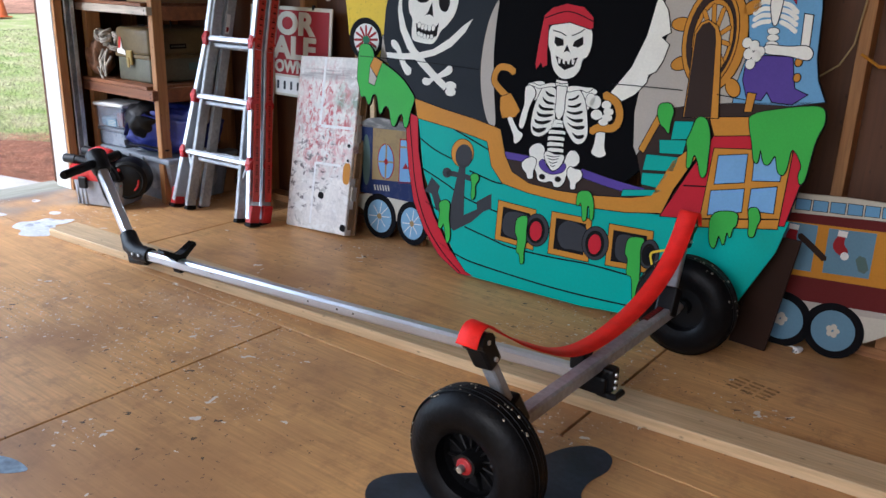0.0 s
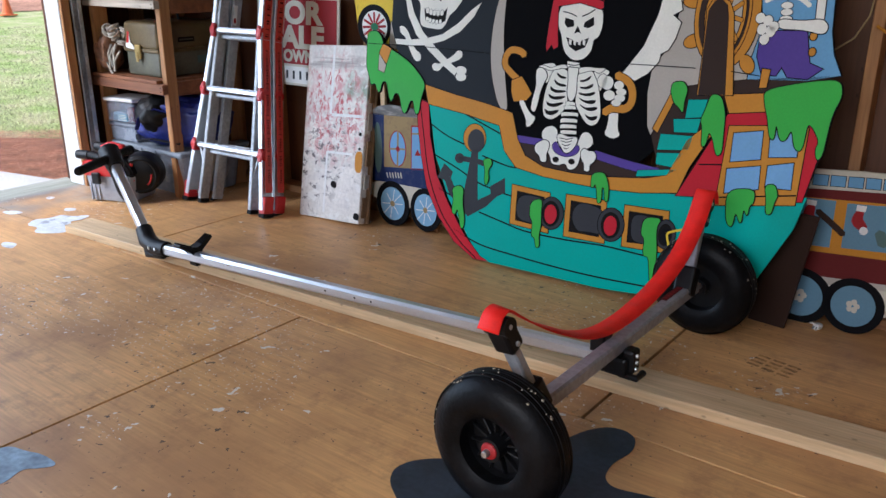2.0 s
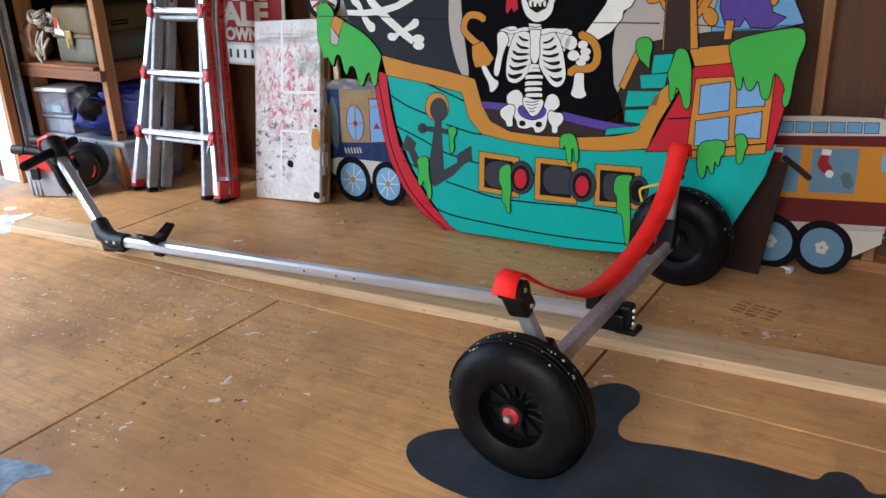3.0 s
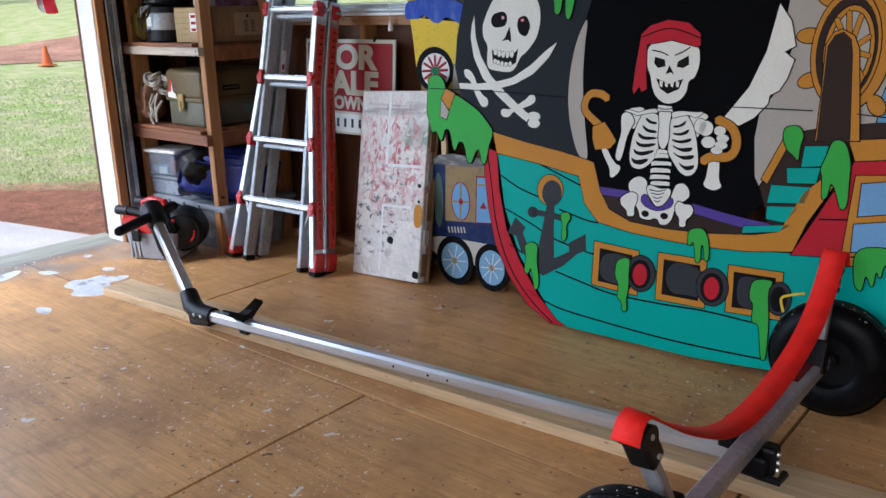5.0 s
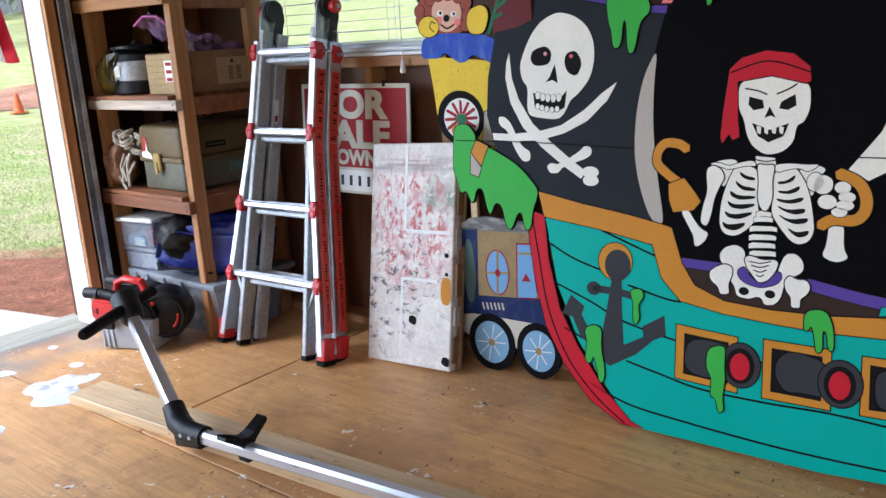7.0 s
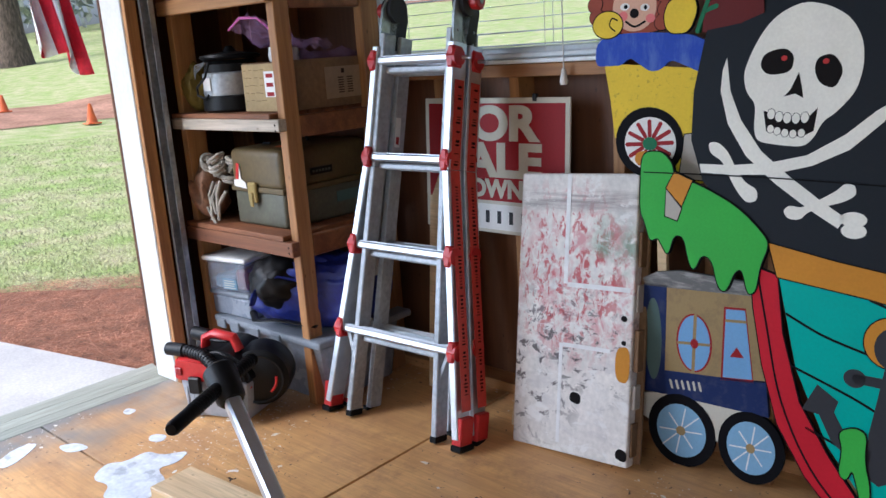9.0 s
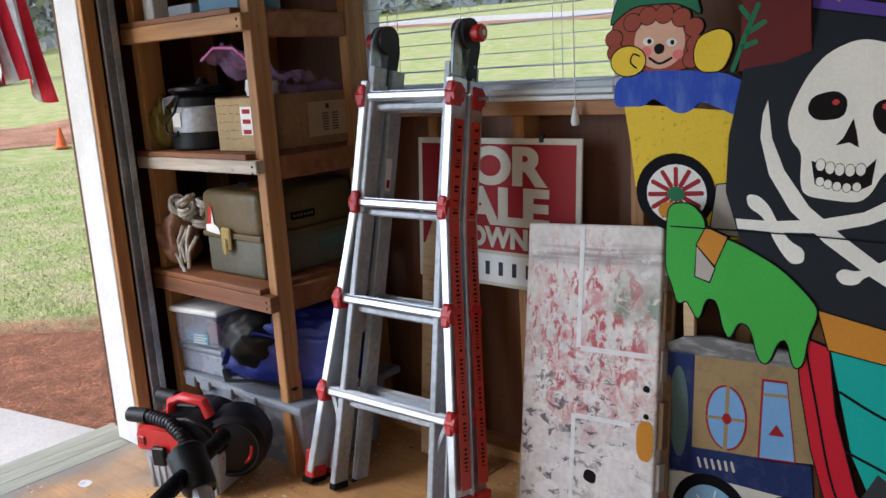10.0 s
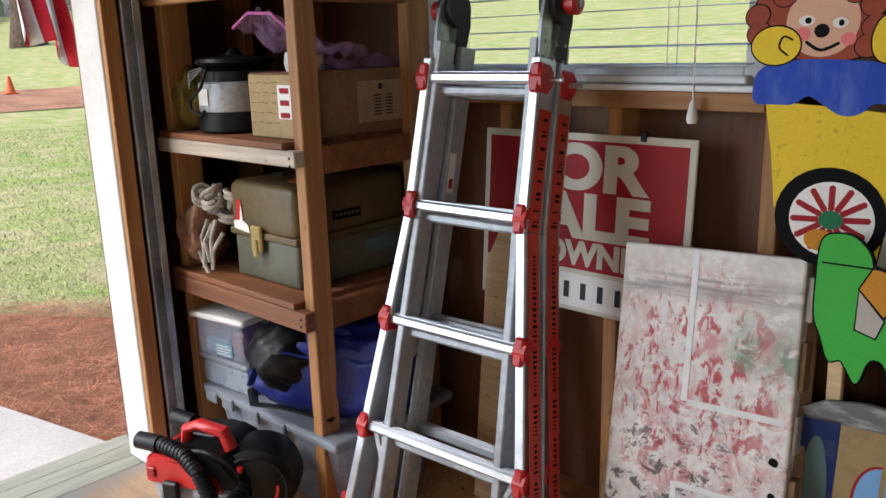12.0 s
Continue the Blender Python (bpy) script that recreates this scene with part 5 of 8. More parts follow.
art("car_body", [(-0.182, 0.498), (0.117, 0.504), (0.139, 0.273), (-0.188, 0.228)], M_cartan, 2, 0, 0)
art("end_panel", [(-0.245, 0.492), (-0.172, 0.495), (-0.181, 0.166), (-0.263, 0.164)], M_carnavy, 3, 0, 0)
oval("end_oval", -0.216, 0.329, 0.027, 0.124, 0, M_deepgreen, 4, 0)
art("car_roof", [(-0.25, 0.507), (-0.207, 0.529), (-0.134, 0.542), (0.061, 0.536), (0.117, 0.518), (0.117, 0.501), (-0.241, 0.486)], M_carroof, 3, 0, 0)
art("lower_band", [(-0.181, 0.24), (0.125, 0.266), (0.135, 0.169), (-0.188, 0.167)], M_carnavy, 3, 0, 0)
oval("oval_window", -0.087, 0.339, 0.055, 0.086, 0, M_signred, 3, 0)
oval("oval_pane", -0.087, 0.339, 0.049, 0.081, 0, M_sky, 4, 0)
stroke("oval_bar", [(-0.083, 0.422), (-0.089, 0.255)], 0.01, M_cartan, 5, 0)
stroke("oval_bar", [(-0.137, 0.333), (-0.039, 0.342)], 0.008, M_cartan, 5, 0)
oval("oval_boss", -0.085, 0.338, 0.012, 0.014, 0, M_signred, 6, 0)
art("door_window", [(0.001, 0.459), (0.063, 0.463), (0.09, 0.259), (-0.005, 0.247)], M_signred, 3, 0, 0)
art("door_pane", [(0.007, 0.453), (0.061, 0.457), (0.086, 0.267), (0.001, 0.257)], M_sky, 4, 0, 0)
stroke("door_bar", [(0.007, 0.421), (0.064, 0.426)], 0.008, M_cartan, 5, 0)
art("door_mark", [(0.04, 0.351), (0.061, 0.324), (0.021, 0.32)], M_signred, 5, 0, 0)
stroke("lettering", [(-0.161, 0.215), (-0.154, 0.191)], 0.007, M_cream, 5, 0)
stroke("lettering", [(-0.142, 0.217), (-0.135, 0.193)], 0.007, M_cream, 5, 0)
stroke("lettering", [(-0.124, 0.219), (-0.117, 0.195)], 0.007, M_cream, 5, 0)
stroke("lettering", [(-0.106, 0.221), (-0.099, 0.197)], 0.007, M_cream, 5, 0)
stroke("lettering", [(-0.088, 0.223), (-0.082, 0.199)], 0.007, M_cream, 5, 0)
stroke("lettering", [(-0.071, 0.225), (-0.064, 0.201)], 0.007, M_cream, 5, 0)
oval("wheel_tyre", -0.125, 0.065, 0.104, 0.108, 0, M_line, 6, 0.004)
oval("wheel_disc", -0.125, 0.065, 0.079, 0.082, 0, M_palesky, 7, 0)
oval("wheel_hub", -0.125, 0.065, 0.015, 0.014, 0, M_cartan, 9, 0)
stroke("spoke", [(-0.111, 0.066), (-0.059, 0.071)], 0.004, M_white, 8, 0)
stroke("spoke", [(-0.117, 0.055), (-0.088, 0.019)], 0.004, M_white, 8, 0)
stroke("spoke", [(-0.128, 0.05), (-0.14, -0.007)], 0.004, M_white, 8, 0)
stroke("spoke", [(-0.138, 0.054), (-0.184, 0.009)], 0.004, M_white, 8, 0)
stroke("spoke", [(-0.14, 0.064), (-0.194, 0.059)], 0.004, M_white, 8, 0)
stroke("spoke", [(-0.133, 0.075), (-0.163, 0.112)], 0.004, M_white, 8, 0)
stroke("spoke", [(-0.122, 0.08), (-0.111, 0.136)], 0.004, M_white, 8, 0)
stroke("spoke", [(-0.113, 0.077), (-0.069, 0.118)], 0.004, M_white, 8, 0)
oval("wheel_tyre", 0.087, 0.067, 0.092, 0.102, 0, M_line, 6, 0.004)
oval("wheel_disc", 0.087, 0.067, 0.070, 0.078, 0, M_palesky, 7, 0)
oval("wheel_hub", 0.087, 0.067, 0.013, 0.014, 0, M_cartan, 9, 0)
stroke("spoke", [(0.1, 0.068), (0.146, 0.072)], 0.004, M_white, 8, 0)
stroke("spoke", [(0.095, 0.057), (0.121, 0.023)], 0.004, M_white, 8, 0)
stroke("spoke", [(0.085, 0.052), (0.076, -0.001)], 0.004, M_white, 8, 0)
stroke("spoke", [(0.077, 0.056), (0.036, 0.014)], 0.004, M_white, 8, 0)
stroke("spoke", [(0.075, 0.065), (0.027, 0.061)], 0.004, M_white, 8, 0)
stroke("spoke", [(0.08, 0.076), (0.053, 0.11)], 0.004, M_white, 8, 0)
stroke("spoke", [(0.09, 0.081), (0.098, 0.133)], 0.004, M_white, 8, 0)
stroke("spoke", [(0.098, 0.077), (0.136, 0.117)], 0.004, M_white, 8, 0)
canvas[0] = thing("train_car_panel", (-0.612, 3.082, -0.030), "painted ochre and maroon train car cutout with stocking pictures", "painted panel", group="train cars", rz=6.0)
canvas[0].scale = (1.07, 1.0, 1.07)
art("undercarriage", [(-0.221, 0.174), (0.204, 0.211), (0.204, 0.162), (0.131, 0.108), (-0.215, 0.08)], M_cream, 1, 0, 0)
art("car_body", [(-0.24, 0.453), (0.205, 0.48), (0.212, 0.297), (-0.227, 0.263)], M_ochre, 1, 0, 0)
art("car_roof", [(-0.245, 0.538), (0.001, 0.558), (0.148, 0.562), (0.189, 0.549), (0.206, 0.524), (0.193, 0.512), (-0.241, 0.474)], M_cream, 2, 0, 0)
art("clerestory", [(-0.141, 0.53), (-0.097, 0.532), (-0.097, 0.499), (-0.14, 0.496)], M_coat, 3, 0, 0.002)
art("clerestory", [(-0.089, 0.533), (-0.047, 0.535), (-0.046, 0.503), (-0.088, 0.5)], M_coat, 3, 0, 0.002)
art("clerestory", [(-0.038, 0.536), (0.003, 0.539), (0.004, 0.506), (-0.037, 0.504)], M_coat, 3, 0, 0.002)
art("clerestory", [(0.011, 0.54), (0.051, 0.542), (0.053, 0.51), (0.013, 0.507)], M_coat, 3, 0, 0.002)
art("clerestory", [(0.06, 0.543), (0.099, 0.545), (0.1, 0.514), (0.061, 0.511)], M_coat, 3, 0, 0.002)
art("clerestory", [(0.107, 0.546), (0.145, 0.548), (0.147, 0.517), (0.109, 0.514)], M_coat, 3, 0, 0.002)
art("eave_band", [(-0.241, 0.477), (0.201, 0.509), (0.203, 0.478), (-0.239, 0.447)], M_maroon, 2, 0, 0)
art("lower_band", [(-0.228, 0.271), (0.21, 0.301), (0.212, 0.212), (-0.221, 0.174)], M_maroon, 2, 0, 0)
art("sole_bar", [(-0.222, 0.187), (0.21, 0.223), (0.209, 0.204), (-0.22, 0.158)], M_greysail, 3, 0, 0)
art("car_window", [(-0.239, 0.447), (-0.064, 0.455), (-0.062, 0.301), (-0.229, 0.291)], M_bluegrey, 3, 0, 0)
art("car_window", [(-0.031, 0.453), (0.104, 0.464), (0.106, 0.318), (-0.028, 0.307)], M_bluegrey, 3, 0, 0)
art("door_window", [(0.168, 0.453), (0.197, 0.455), (0.197, 0.398), (0.171, 0.398)], M_sky, 3, 0, 0)
art("stocking", [(-0.002, 0.44), (0.021, 0.437), (0.018, 0.411), (0.038, 0.39), (0.026, 0.37), (0.001, 0.379), (-0.015, 0.401)], M_signred, 4, 1, 0)
art("stocking_cuff", [(-0.003, 0.453), (0.025, 0.453), (0.023, 0.434), (-0.003, 0.434)], M_white, 5, 0, 0)
oval("stocking_toe", 0.027, 0.374, 0.012, 0.013, 0, M_white, 5, 0)
art("stocking", [(-0.148, 0.431), (-0.12, 0.431), (-0.123, 0.4), (-0.107, 0.379), (-0.133, 0.366), (-0.158, 0.392)], M_signred, 4, 1, 0)
art("stocking_cuff", [(-0.149, 0.446), (-0.119, 0.446), (-0.12, 0.429), (-0.149, 0.429)], M_white, 5, 0, 0)
stroke("bird", [(-0.113, 0.413), (-0.071, 0.384), (-0.029, 0.352)], 0.02, M_brown, 5, 0)
stroke("garland", [(0.073, 0.376), (0.087, 0.341)], 0.03, M_deepgreen, 4, 0)
stroke("step_line", [(0.167, 0.215), (0.206, 0.218)], 0.004, M_cream, 4, 0)
stroke("step_line", [(0.169, 0.198), (0.208, 0.202)], 0.004, M_cream, 4, 0)
stroke("step_line", [(0.17, 0.181), (0.21, 0.185)], 0.004, M_cream, 4, 0)
oval("wheel_tyre", -0.128, 0.12, 0.096, 0.094, 0, M_line, 6, 0.003)
oval("wheel_disc", -0.128, 0.12, 0.072, 0.071, 0, M_bluegrey, 7, 0)
oval("petal", -0.115, 0.123, 0.010, 0.010, 0, M_cream, 8, 0)
oval("petal", -0.123, 0.108, 0.010, 0.011, 0, M_cream, 8, 0)
oval("petal", -0.138, 0.11, 0.010, 0.010, 0, M_cream, 8, 0)
oval("petal", -0.139, 0.126, 0.009, 0.010, 0, M_cream, 8, 0)
oval("petal", -0.125, 0.134, 0.010, 0.010, 0, M_cream, 8, 0)
oval("wheel_tyre", 0.035, 0.123, 0.089, 0.091, 0, M_line, 6, 0.003)
oval("wheel_disc", 0.035, 0.123, 0.066, 0.069, 0, M_bluegrey, 7, 0)
oval("petal", 0.047, 0.125, 0.009, 0.009, 0, M_cream, 8, 0)
oval("petal", 0.04, 0.111, 0.009, 0.010, 0, M_cream, 8, 0)
oval("petal", 0.026, 0.113, 0.008, 0.010, 0, M_cream, 8, 0)
oval("petal", 0.024, 0.129, 0.009, 0.010, 0, M_cream, 8, 0)
oval("petal", 0.037, 0.137, 0.009, 0.010, 0, M_cream, 8, 0)
solo("dark_board", slab([(-0.93, 0.002), (-0.80, 0.002), (-0.74, 0.42), (-0.86, 0.42)], 0.0, 0.012), M_brown, "plain dark brown board standing behind the ship panel", "board", at=pose(0.05, 2.975, 0))

# ---- outdoors ----
def ground_mat(name, cols, scale, fine, rough=0.9, bump=0.6):
    m = material(name, cols[0], rough, var=0.25, scale=scale, bump=bump, fine=fine, colour2=cols[1], patch=0.45, spec=0.2)
    return m


M_grass = ground_mat("lawn", ((0.27, 0.36, 0.10), (0.58, 0.54, 0.30)), 2.2, 30)
M_straw = ground_mat("pine_straw", ((0.36, 0.155, 0.085), (0.26, 0.10, 0.055)), 9, 140, bump=0.3)
M_dirt = ground_mat("red_dirt", ((0.46, 0.26, 0.17), (0.34, 0.18, 0.11)), 0.8, 12)
M_concrete = material("pale_concrete", (0.62, 0.61, 0.58), 0.85, var=0.08, scale=2.5, bump=0.25, fine=90)
M_weathered = grain("weathered_plank", (0.40, 0.41, 0.34), (0.25, 0.26, 0.21), axis=1, scale=2.5, rough=0.7, knots=False)
M_bark = material("bark", (0.16, 0.115, 0.085), 0.9, var=0.3, scale=9, bump=0.9, fine=30, stretch=(1, 1, 0.25))
M_leaf = material("winter_leaves", (0.10, 0.13, 0.05), 0.7, var=0.35, scale=3, bump=0)
# pale base colour stands in for the distance haze over the woods
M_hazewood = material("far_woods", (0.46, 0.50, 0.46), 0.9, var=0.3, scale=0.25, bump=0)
M_cone = material("orange_cone", (0.80, 0.16, 0.03), 0.5, var=0.06)


def gz(x, y):
    """The lawn's height: flat by the shed, rising gently away from it."""
    return -0.11 + 0.045 * min(max(0.0, -x - 19.0), 80) + 0.105 * min(max(0.0, y - 9.0), 55)


gr = bmesh.new()
gxs, gys = [-900, -400, -200, -99, -80, -60, -45, -33.5, -28.0, -25.15, -22.3, -19, -12, -8, -4.7, 0, 20, 60, 200, 900], [-900, -300, -100, -40, -10, 3.2, 6, 9, 13, 20, 30, 42, 47, 64, 120, 300, 900]
gv = [[gr.verts.new((x, y, gz(x, y))) for y in gys] for x in gxs]
for a in range(len(gxs) - 1):
    for b in range(len(gys) - 1):
        gr.faces.new((gv[a][b], gv[a + 1][b], gv[a + 1][b + 1], gv[a][b + 1]))
solo("ground", gr, M_grass, "patchy winter lawn, green and straw coloured", "ground", kind="structure")


def strip(x0, x1, y0, y1, n, lift):
    """A band laid on the lawn."""
    bm, prev = bmesh.new(), None
    for k in range(n + 1):
        if abs(x1 - x0) > abs(y1 - y0):
            x = x0 + (x1 - x0) * k / n
            row = [bm.verts.new((x, y, gz(x, y) + lift)) for y in (y0, y1)]
        else:
            y = y0 + (y1 - y0) * k / n
            row = [bm.verts.new((x, y, gz(x, y) + lift)) for x in (x0, (x0 + x1) / 2, x1)]
        if prev:
            for a in range(len(row) - 1):
                bm.faces.new((prev[a], prev[a + 1], row[a + 1], row[a]))
        prev = row
    return bm


for k in range(3):
    solo("threshold_plank", box(-4.664 - 0.085 * k, -4.583 - 0.085 * k, -1.4, 2.38 + 0.02 * k, -0.09, -0.005 - 0.003 * k, 0.004), M_weathered, "weathered green grey threshold plank at the doorway", "plank", group="threshold planks", at=TURN)
solo("pavement", slab([(-4.24, -2.83), (-4.757, 2.092), (-5.72, 1.775), (-12.0, -0.3), (-12.0, -2.83)], -0.12, -0.015, axis='z'), M_concrete, "pale concrete slab outside the doorway", "pavement", kind="structure")
solo("dirt_road", strip(-28.0, -22.3, -30.0, 17.0, 47, 0.02), M_dirt, "reddish bare dirt track across the lawn", "road", kind="structure")
solo("dirt_verge", strip(-80.0, 80.0, 39.6, 41.9, 40, 0.03), M_dirt, "reddish dirt verge along the pale road", "road", kind="structure")

# pine straw bed: a low mound with loose needles
rnd = random.Random(4)
bed = slab([(-4.62, 2.16), (-5.72, 1.79), (-6.9, 1.40), (-7.2, 1.75), (-6.75, 2.2), (-6.3, 2.6), (-5.9, 2.95), (-5.4, 3.4), (-4.9, 4.2), (-4.62, 4.6)], -0.11, -0.06, axis='z')
straw = solo("pine_straw_bed", bed, M_straw, "rust brown pine straw mulch beside the slab", "mulch", kind="stuff")
nv, nf = [], []
for k in range(30000):
    x, y = rnd.uniform(-7.2, -4.68), rnd.uniform(1.4, 4.2)
    if y < 2.14 - 0.33 * (-4.62 - x) + 0.02 or y > 2.5 + (x + 6.3) * 1.25 + (0.5 if x < -6.2 else 0.0) + rnd.uniform(-0.1, 0.12) or x < -6.9:
        continue
    a, ln, z = rnd.uniform(0, 6.28), rnd.uniform(0.08, 0.20), -0.060 + rnd.uniform(0, 0.018)
    dx, dy, w = math.cos(a) * ln / 2, math.sin(a) * ln / 2, 0.0017
    i = len(nv)
    nv += [(x - dx - math.sin(a) * w, y - dy + math.cos(a) * w, z), (x - dx + math.sin(a) * w, y - dy - math.cos(a) * w, z), (x + dx, y + dy, z + rnd.uniform(0.0, 0.012))]
    nf.append((i, i + 1, i + 2))
me = bpy.data.meshes.new("needles")
me.from_pydata(nv, [], nf)
me.materials.append(islands(material("dry_needles", (0.50, 0.24, 0.14), 0.8, var=0.2, scale=8, bump=0), 0.45, 1.7))
tagged(new("pine_needles", me), "loose rust brown pine needles on the mulch bed", "pine needles", kind="stuff")

# grass blades on the nearest lawn
nv, nf = [], []
for k in range(46000):
    d = rnd.random() ** 1.6
    x = -5.0 - 14 * d
    y = 2.0 + (-4.6 - x) * rnd.uniform(0.05, 0.62)
    if y < 2.5 + (x + 6.3) * 1.25 + 0.05 and x > -7.4:
        continue
    h, a = rnd.uniform(0.010, 0.032), rnd.uniform(0, 6.28)
    w = 0.003 + 0.006 * d
    i = len(nv)
    nv += [(x - w * math.cos(a), y - w * math.sin(a), -0.101), (x + w * math.cos(a), y + w * math.sin(a), -0.101), (x + rnd.uniform(-0.04, 0.04), y + rnd.uniform(-0.04, 0.04), -0.10 + h)]
    nf.append((i, i + 1, i + 2))
me = bpy.data.meshes.new("grass")
me.from_pydata(nv, [], nf)
me.materials.append(islands(material("grass_blade", (0.32, 0.40, 0.14), 0.8, var=0.3, scale=2.2, bump=0, colour2=(0.62, 0.56, 0.38), patch=0.4), 0.5, 1.5))
tagged(new("grass", me), "short green and straw coloured winter grass", "grass", kind="stuff")


def cone(x, y):
    c = thing("traffic_cone", (x, y, gz(x, y) + 0.03), "small orange plastic marker cone on the lawn", "cone", group="marker cones")
    part("body", spun([(0.13, 0.03), (0.12, 0.05), (0.035, 0.46), (0.02, 0.47)], 20, 'z'), M_cone, c, smooth=True)
    part("base", box(-0.17, 0.17, -0.17, 0.17, 0.0, 0.03, 0.008), M_cone, c)


cone(-21.3, 7.75)
cone(-26.8, 7.30)


def tree(x, y, h, r, seed, label, lean=0.0, crown=True):
    rn = random.Random(seed)
    t = thing("tree", (x, y, gz(x, y) - 0.05), label, "tree", group="trees outdoors")
    n = 9
    line = [(lean * (k / n) ** 2 + rn.uniform(-0.05, 0.05), rn.uniform(-0.05, 0.05), h * k / n) for k in range(n + 1)]
    part("trunk", tube(line, [r * (1.35 if k == 0 else 1.0) * (1 - 0.75 * k / n) for k in range(n + 1)], 12), M_bark, t, smooth=True)
    br = bmesh.new()
    tips = []
    for k in range(14):
        i = rn.randint(4, n - 1)
        p, a = Vector(line[i]), rn.uniform(0, 6.28)
        ln = h * rn.uniform(0.12, 0.26)
        q = p + Vector((math.cos(a) * ln, math.sin(a) * ln, ln * rn.uniform(0.2, 0.7)))
        tube([p, (p + q) / 2 + Vector((0, 0, 0.1)), q], [r * 0.25, r * 0.15, r * 0.05], 6, br)
        tips.append(q)
    part("limbs", br, M_bark, t)
    if crown:
        vs, fs = [], []
        for q in tips + [Vector(line[-1])]:
            for k in range(110):
                c = q + Vector([rn.gauss(0, h * 0.06) for _ in range(3)])
                s, i = rn.uniform(0.10, 0.24), len(vs)
                u, v = Vector([rn.gauss(0, 1) for _ in range(3)]).normalized() * s, Vector([rn.gauss(0, 1) for _ in range(3)]).normalized() * s
                vs += [c - u, c + v, c + u, c - v * 0.7]
                fs.append((i, i + 1, i + 2, i + 3))
        me2 = bpy.data.meshes.new("crown")
        me2.from_pydata(vs, [], fs)
        me2.materials.append(M_leaf)
        ob = new("crown", me2)
        ob.parent = t


tree(-48.5, 13.75, 16, 0.72, 11, "tall pine with a thick grey brown trunk")
tree(-70, 22.0, 18, 0.55, 12, "tall pine standing across the lawn")
tree(-58, 30.0, 17, 0.5, 13, "tall pine standing across the lawn")
tree(-18, 60.0, 17, 0.5, 14, "tall pine seen through the window")
tree(-38, 66.0, 18, 0.55, 15, "tall pine seen through the window")
tree(-64, 12.0, 18, 0.5, 16, "tall pine standing across the lawn")

# bare shrub near the track
sh = thing("shrub", (-39.0, 8.2, gz(-39.0, 8.2)), "bare branching shrub with a leafy green base", "shrub")
bm = bmesh.new()
rn = random.Random(8)
for k in range(34):
    a, ln = rn.uniform(0, 6.28), rn.uniform(1.2, 2.8)
    p = Vector((math.cos(a) * 0.2, math.sin(a) * 0.2, 0))
    q = p + Vector((math.cos(a) * ln * 0.5, math.sin(a) * ln * 0.5, ln))
    tube([p, (p + q) / 2 + Vector((0, 0, 0.15)), q], [0.025, 0.016, 0.005], 5, bm)
part("branches", bm, M_bark, sh)
vs, fs = [], []
for k in range(700):
    c = Vector((rn.gauss(0, 0.7), rn.gauss(0, 0.7), abs(rn.gauss(0, 0.28))))
    u, v = Vector([rn.gauss(0, 1) for _ in range(3)]).normalized() * 0.09, Vector([rn.gauss(0, 1) for _ in range(3)]).normalized() * 0.09
    i = len(vs)
    vs += [c - u, c + v, c + u, c - v]
    fs.append((i, i + 1, i + 2, i + 3))
me = bpy.data.meshes.new("foliage")
me.from_pydata(vs, [], fs)
me.materials.append(M_leaf)
ob = new("foliage", me)
ob.parent = sh

# woods in the distance, a ragged line of foliage, haze painted into its colour
vs, fs = [], []
for k in range(26000):
    a, d = rn.uniform(0.9, 3.6), rn.uniform(85, 110)
    top = 11 + 4 * math.sin(a * 23) + 3 * math.sin(a * 57 + 1) + 2 * math.sin(a * 131)
    c = Vector((d * math.cos(a), d * math.sin(a), 0.5 * top * rn.random() + 0.5 * top * rn.random() ** 1.4))
    c.z += gz(c.x, c.y)
    u, v = Vector([rn.gauss(0, 1) for _ in range(3)]).normalized() * rn.uniform(0.3, 0.8), Vector([rn.gauss(0, 1) for _ in range(3)]).normalized() * rn.uniform(0.3, 0.8)
    i = len(vs)
    vs += [c - u, c + v, c + u * 0.8, c - v]
    fs.append((i, i + 1, i + 2, i + 3))
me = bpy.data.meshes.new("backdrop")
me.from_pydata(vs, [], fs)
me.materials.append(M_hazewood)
tagged(new("backdrop", me), "woods far beyond the lawn, tinted pale grey green for haze", "woods", kind="structure")
solo("far_road", strip(-80.0, 80.0, 42.0, 47.0, 40, 0.03), M_concrete, "pale road seen through the window", "road", kind="structure")

# the striped flag by the doorway, hanging in soft folds
fl = thing("flag", (-7.2, 2.51, 2.50), "red and white striped flag hanging in folds outside the doorway", "flag")
M_flagred, M_flagwhite = material("flag_red_cloth", (0.72, 0.015, 0.04), 0.8, var=0.08, scale=20, bump=0.2), material("flag_white_cloth", (0.86, 0.86, 0.86), 0.8, var=0.05, scale=20, bump=0.2)
for k in range(8):
    bm = bmesh.new()
    rows = []
    for s in range(25):
        t = s / 24
        row = []
        for e in (0, 0.34, 0.67, 1):
            u = (k + e) / 8
            fold = 0.5 * math.sin(11 * u + 2.4 * t)
            row.append(bm.verts.new((0.14 * fold * (0.3 + t), 0.31 * u * (1 - 0.04 * t) + 0.14 * t + 0.03 * fold * t, -(1.10 + 0.18 * u + 0.04 * math.sin(9 * u)) * t)))
        rows.append(row)
    for a, b in zip(rows, rows[1:]):
        for j in range(3):
            bm.faces.new((a[j], a[j + 1], b[j + 1], b[j]))
    o = part("stripe", bm, M_flagred if k % 2 else M_flagwhite, fl, smooth=True)
    sol = o.modifiers.new("cloth", 'SOLIDIFY')
    sol.thickness = 0.002
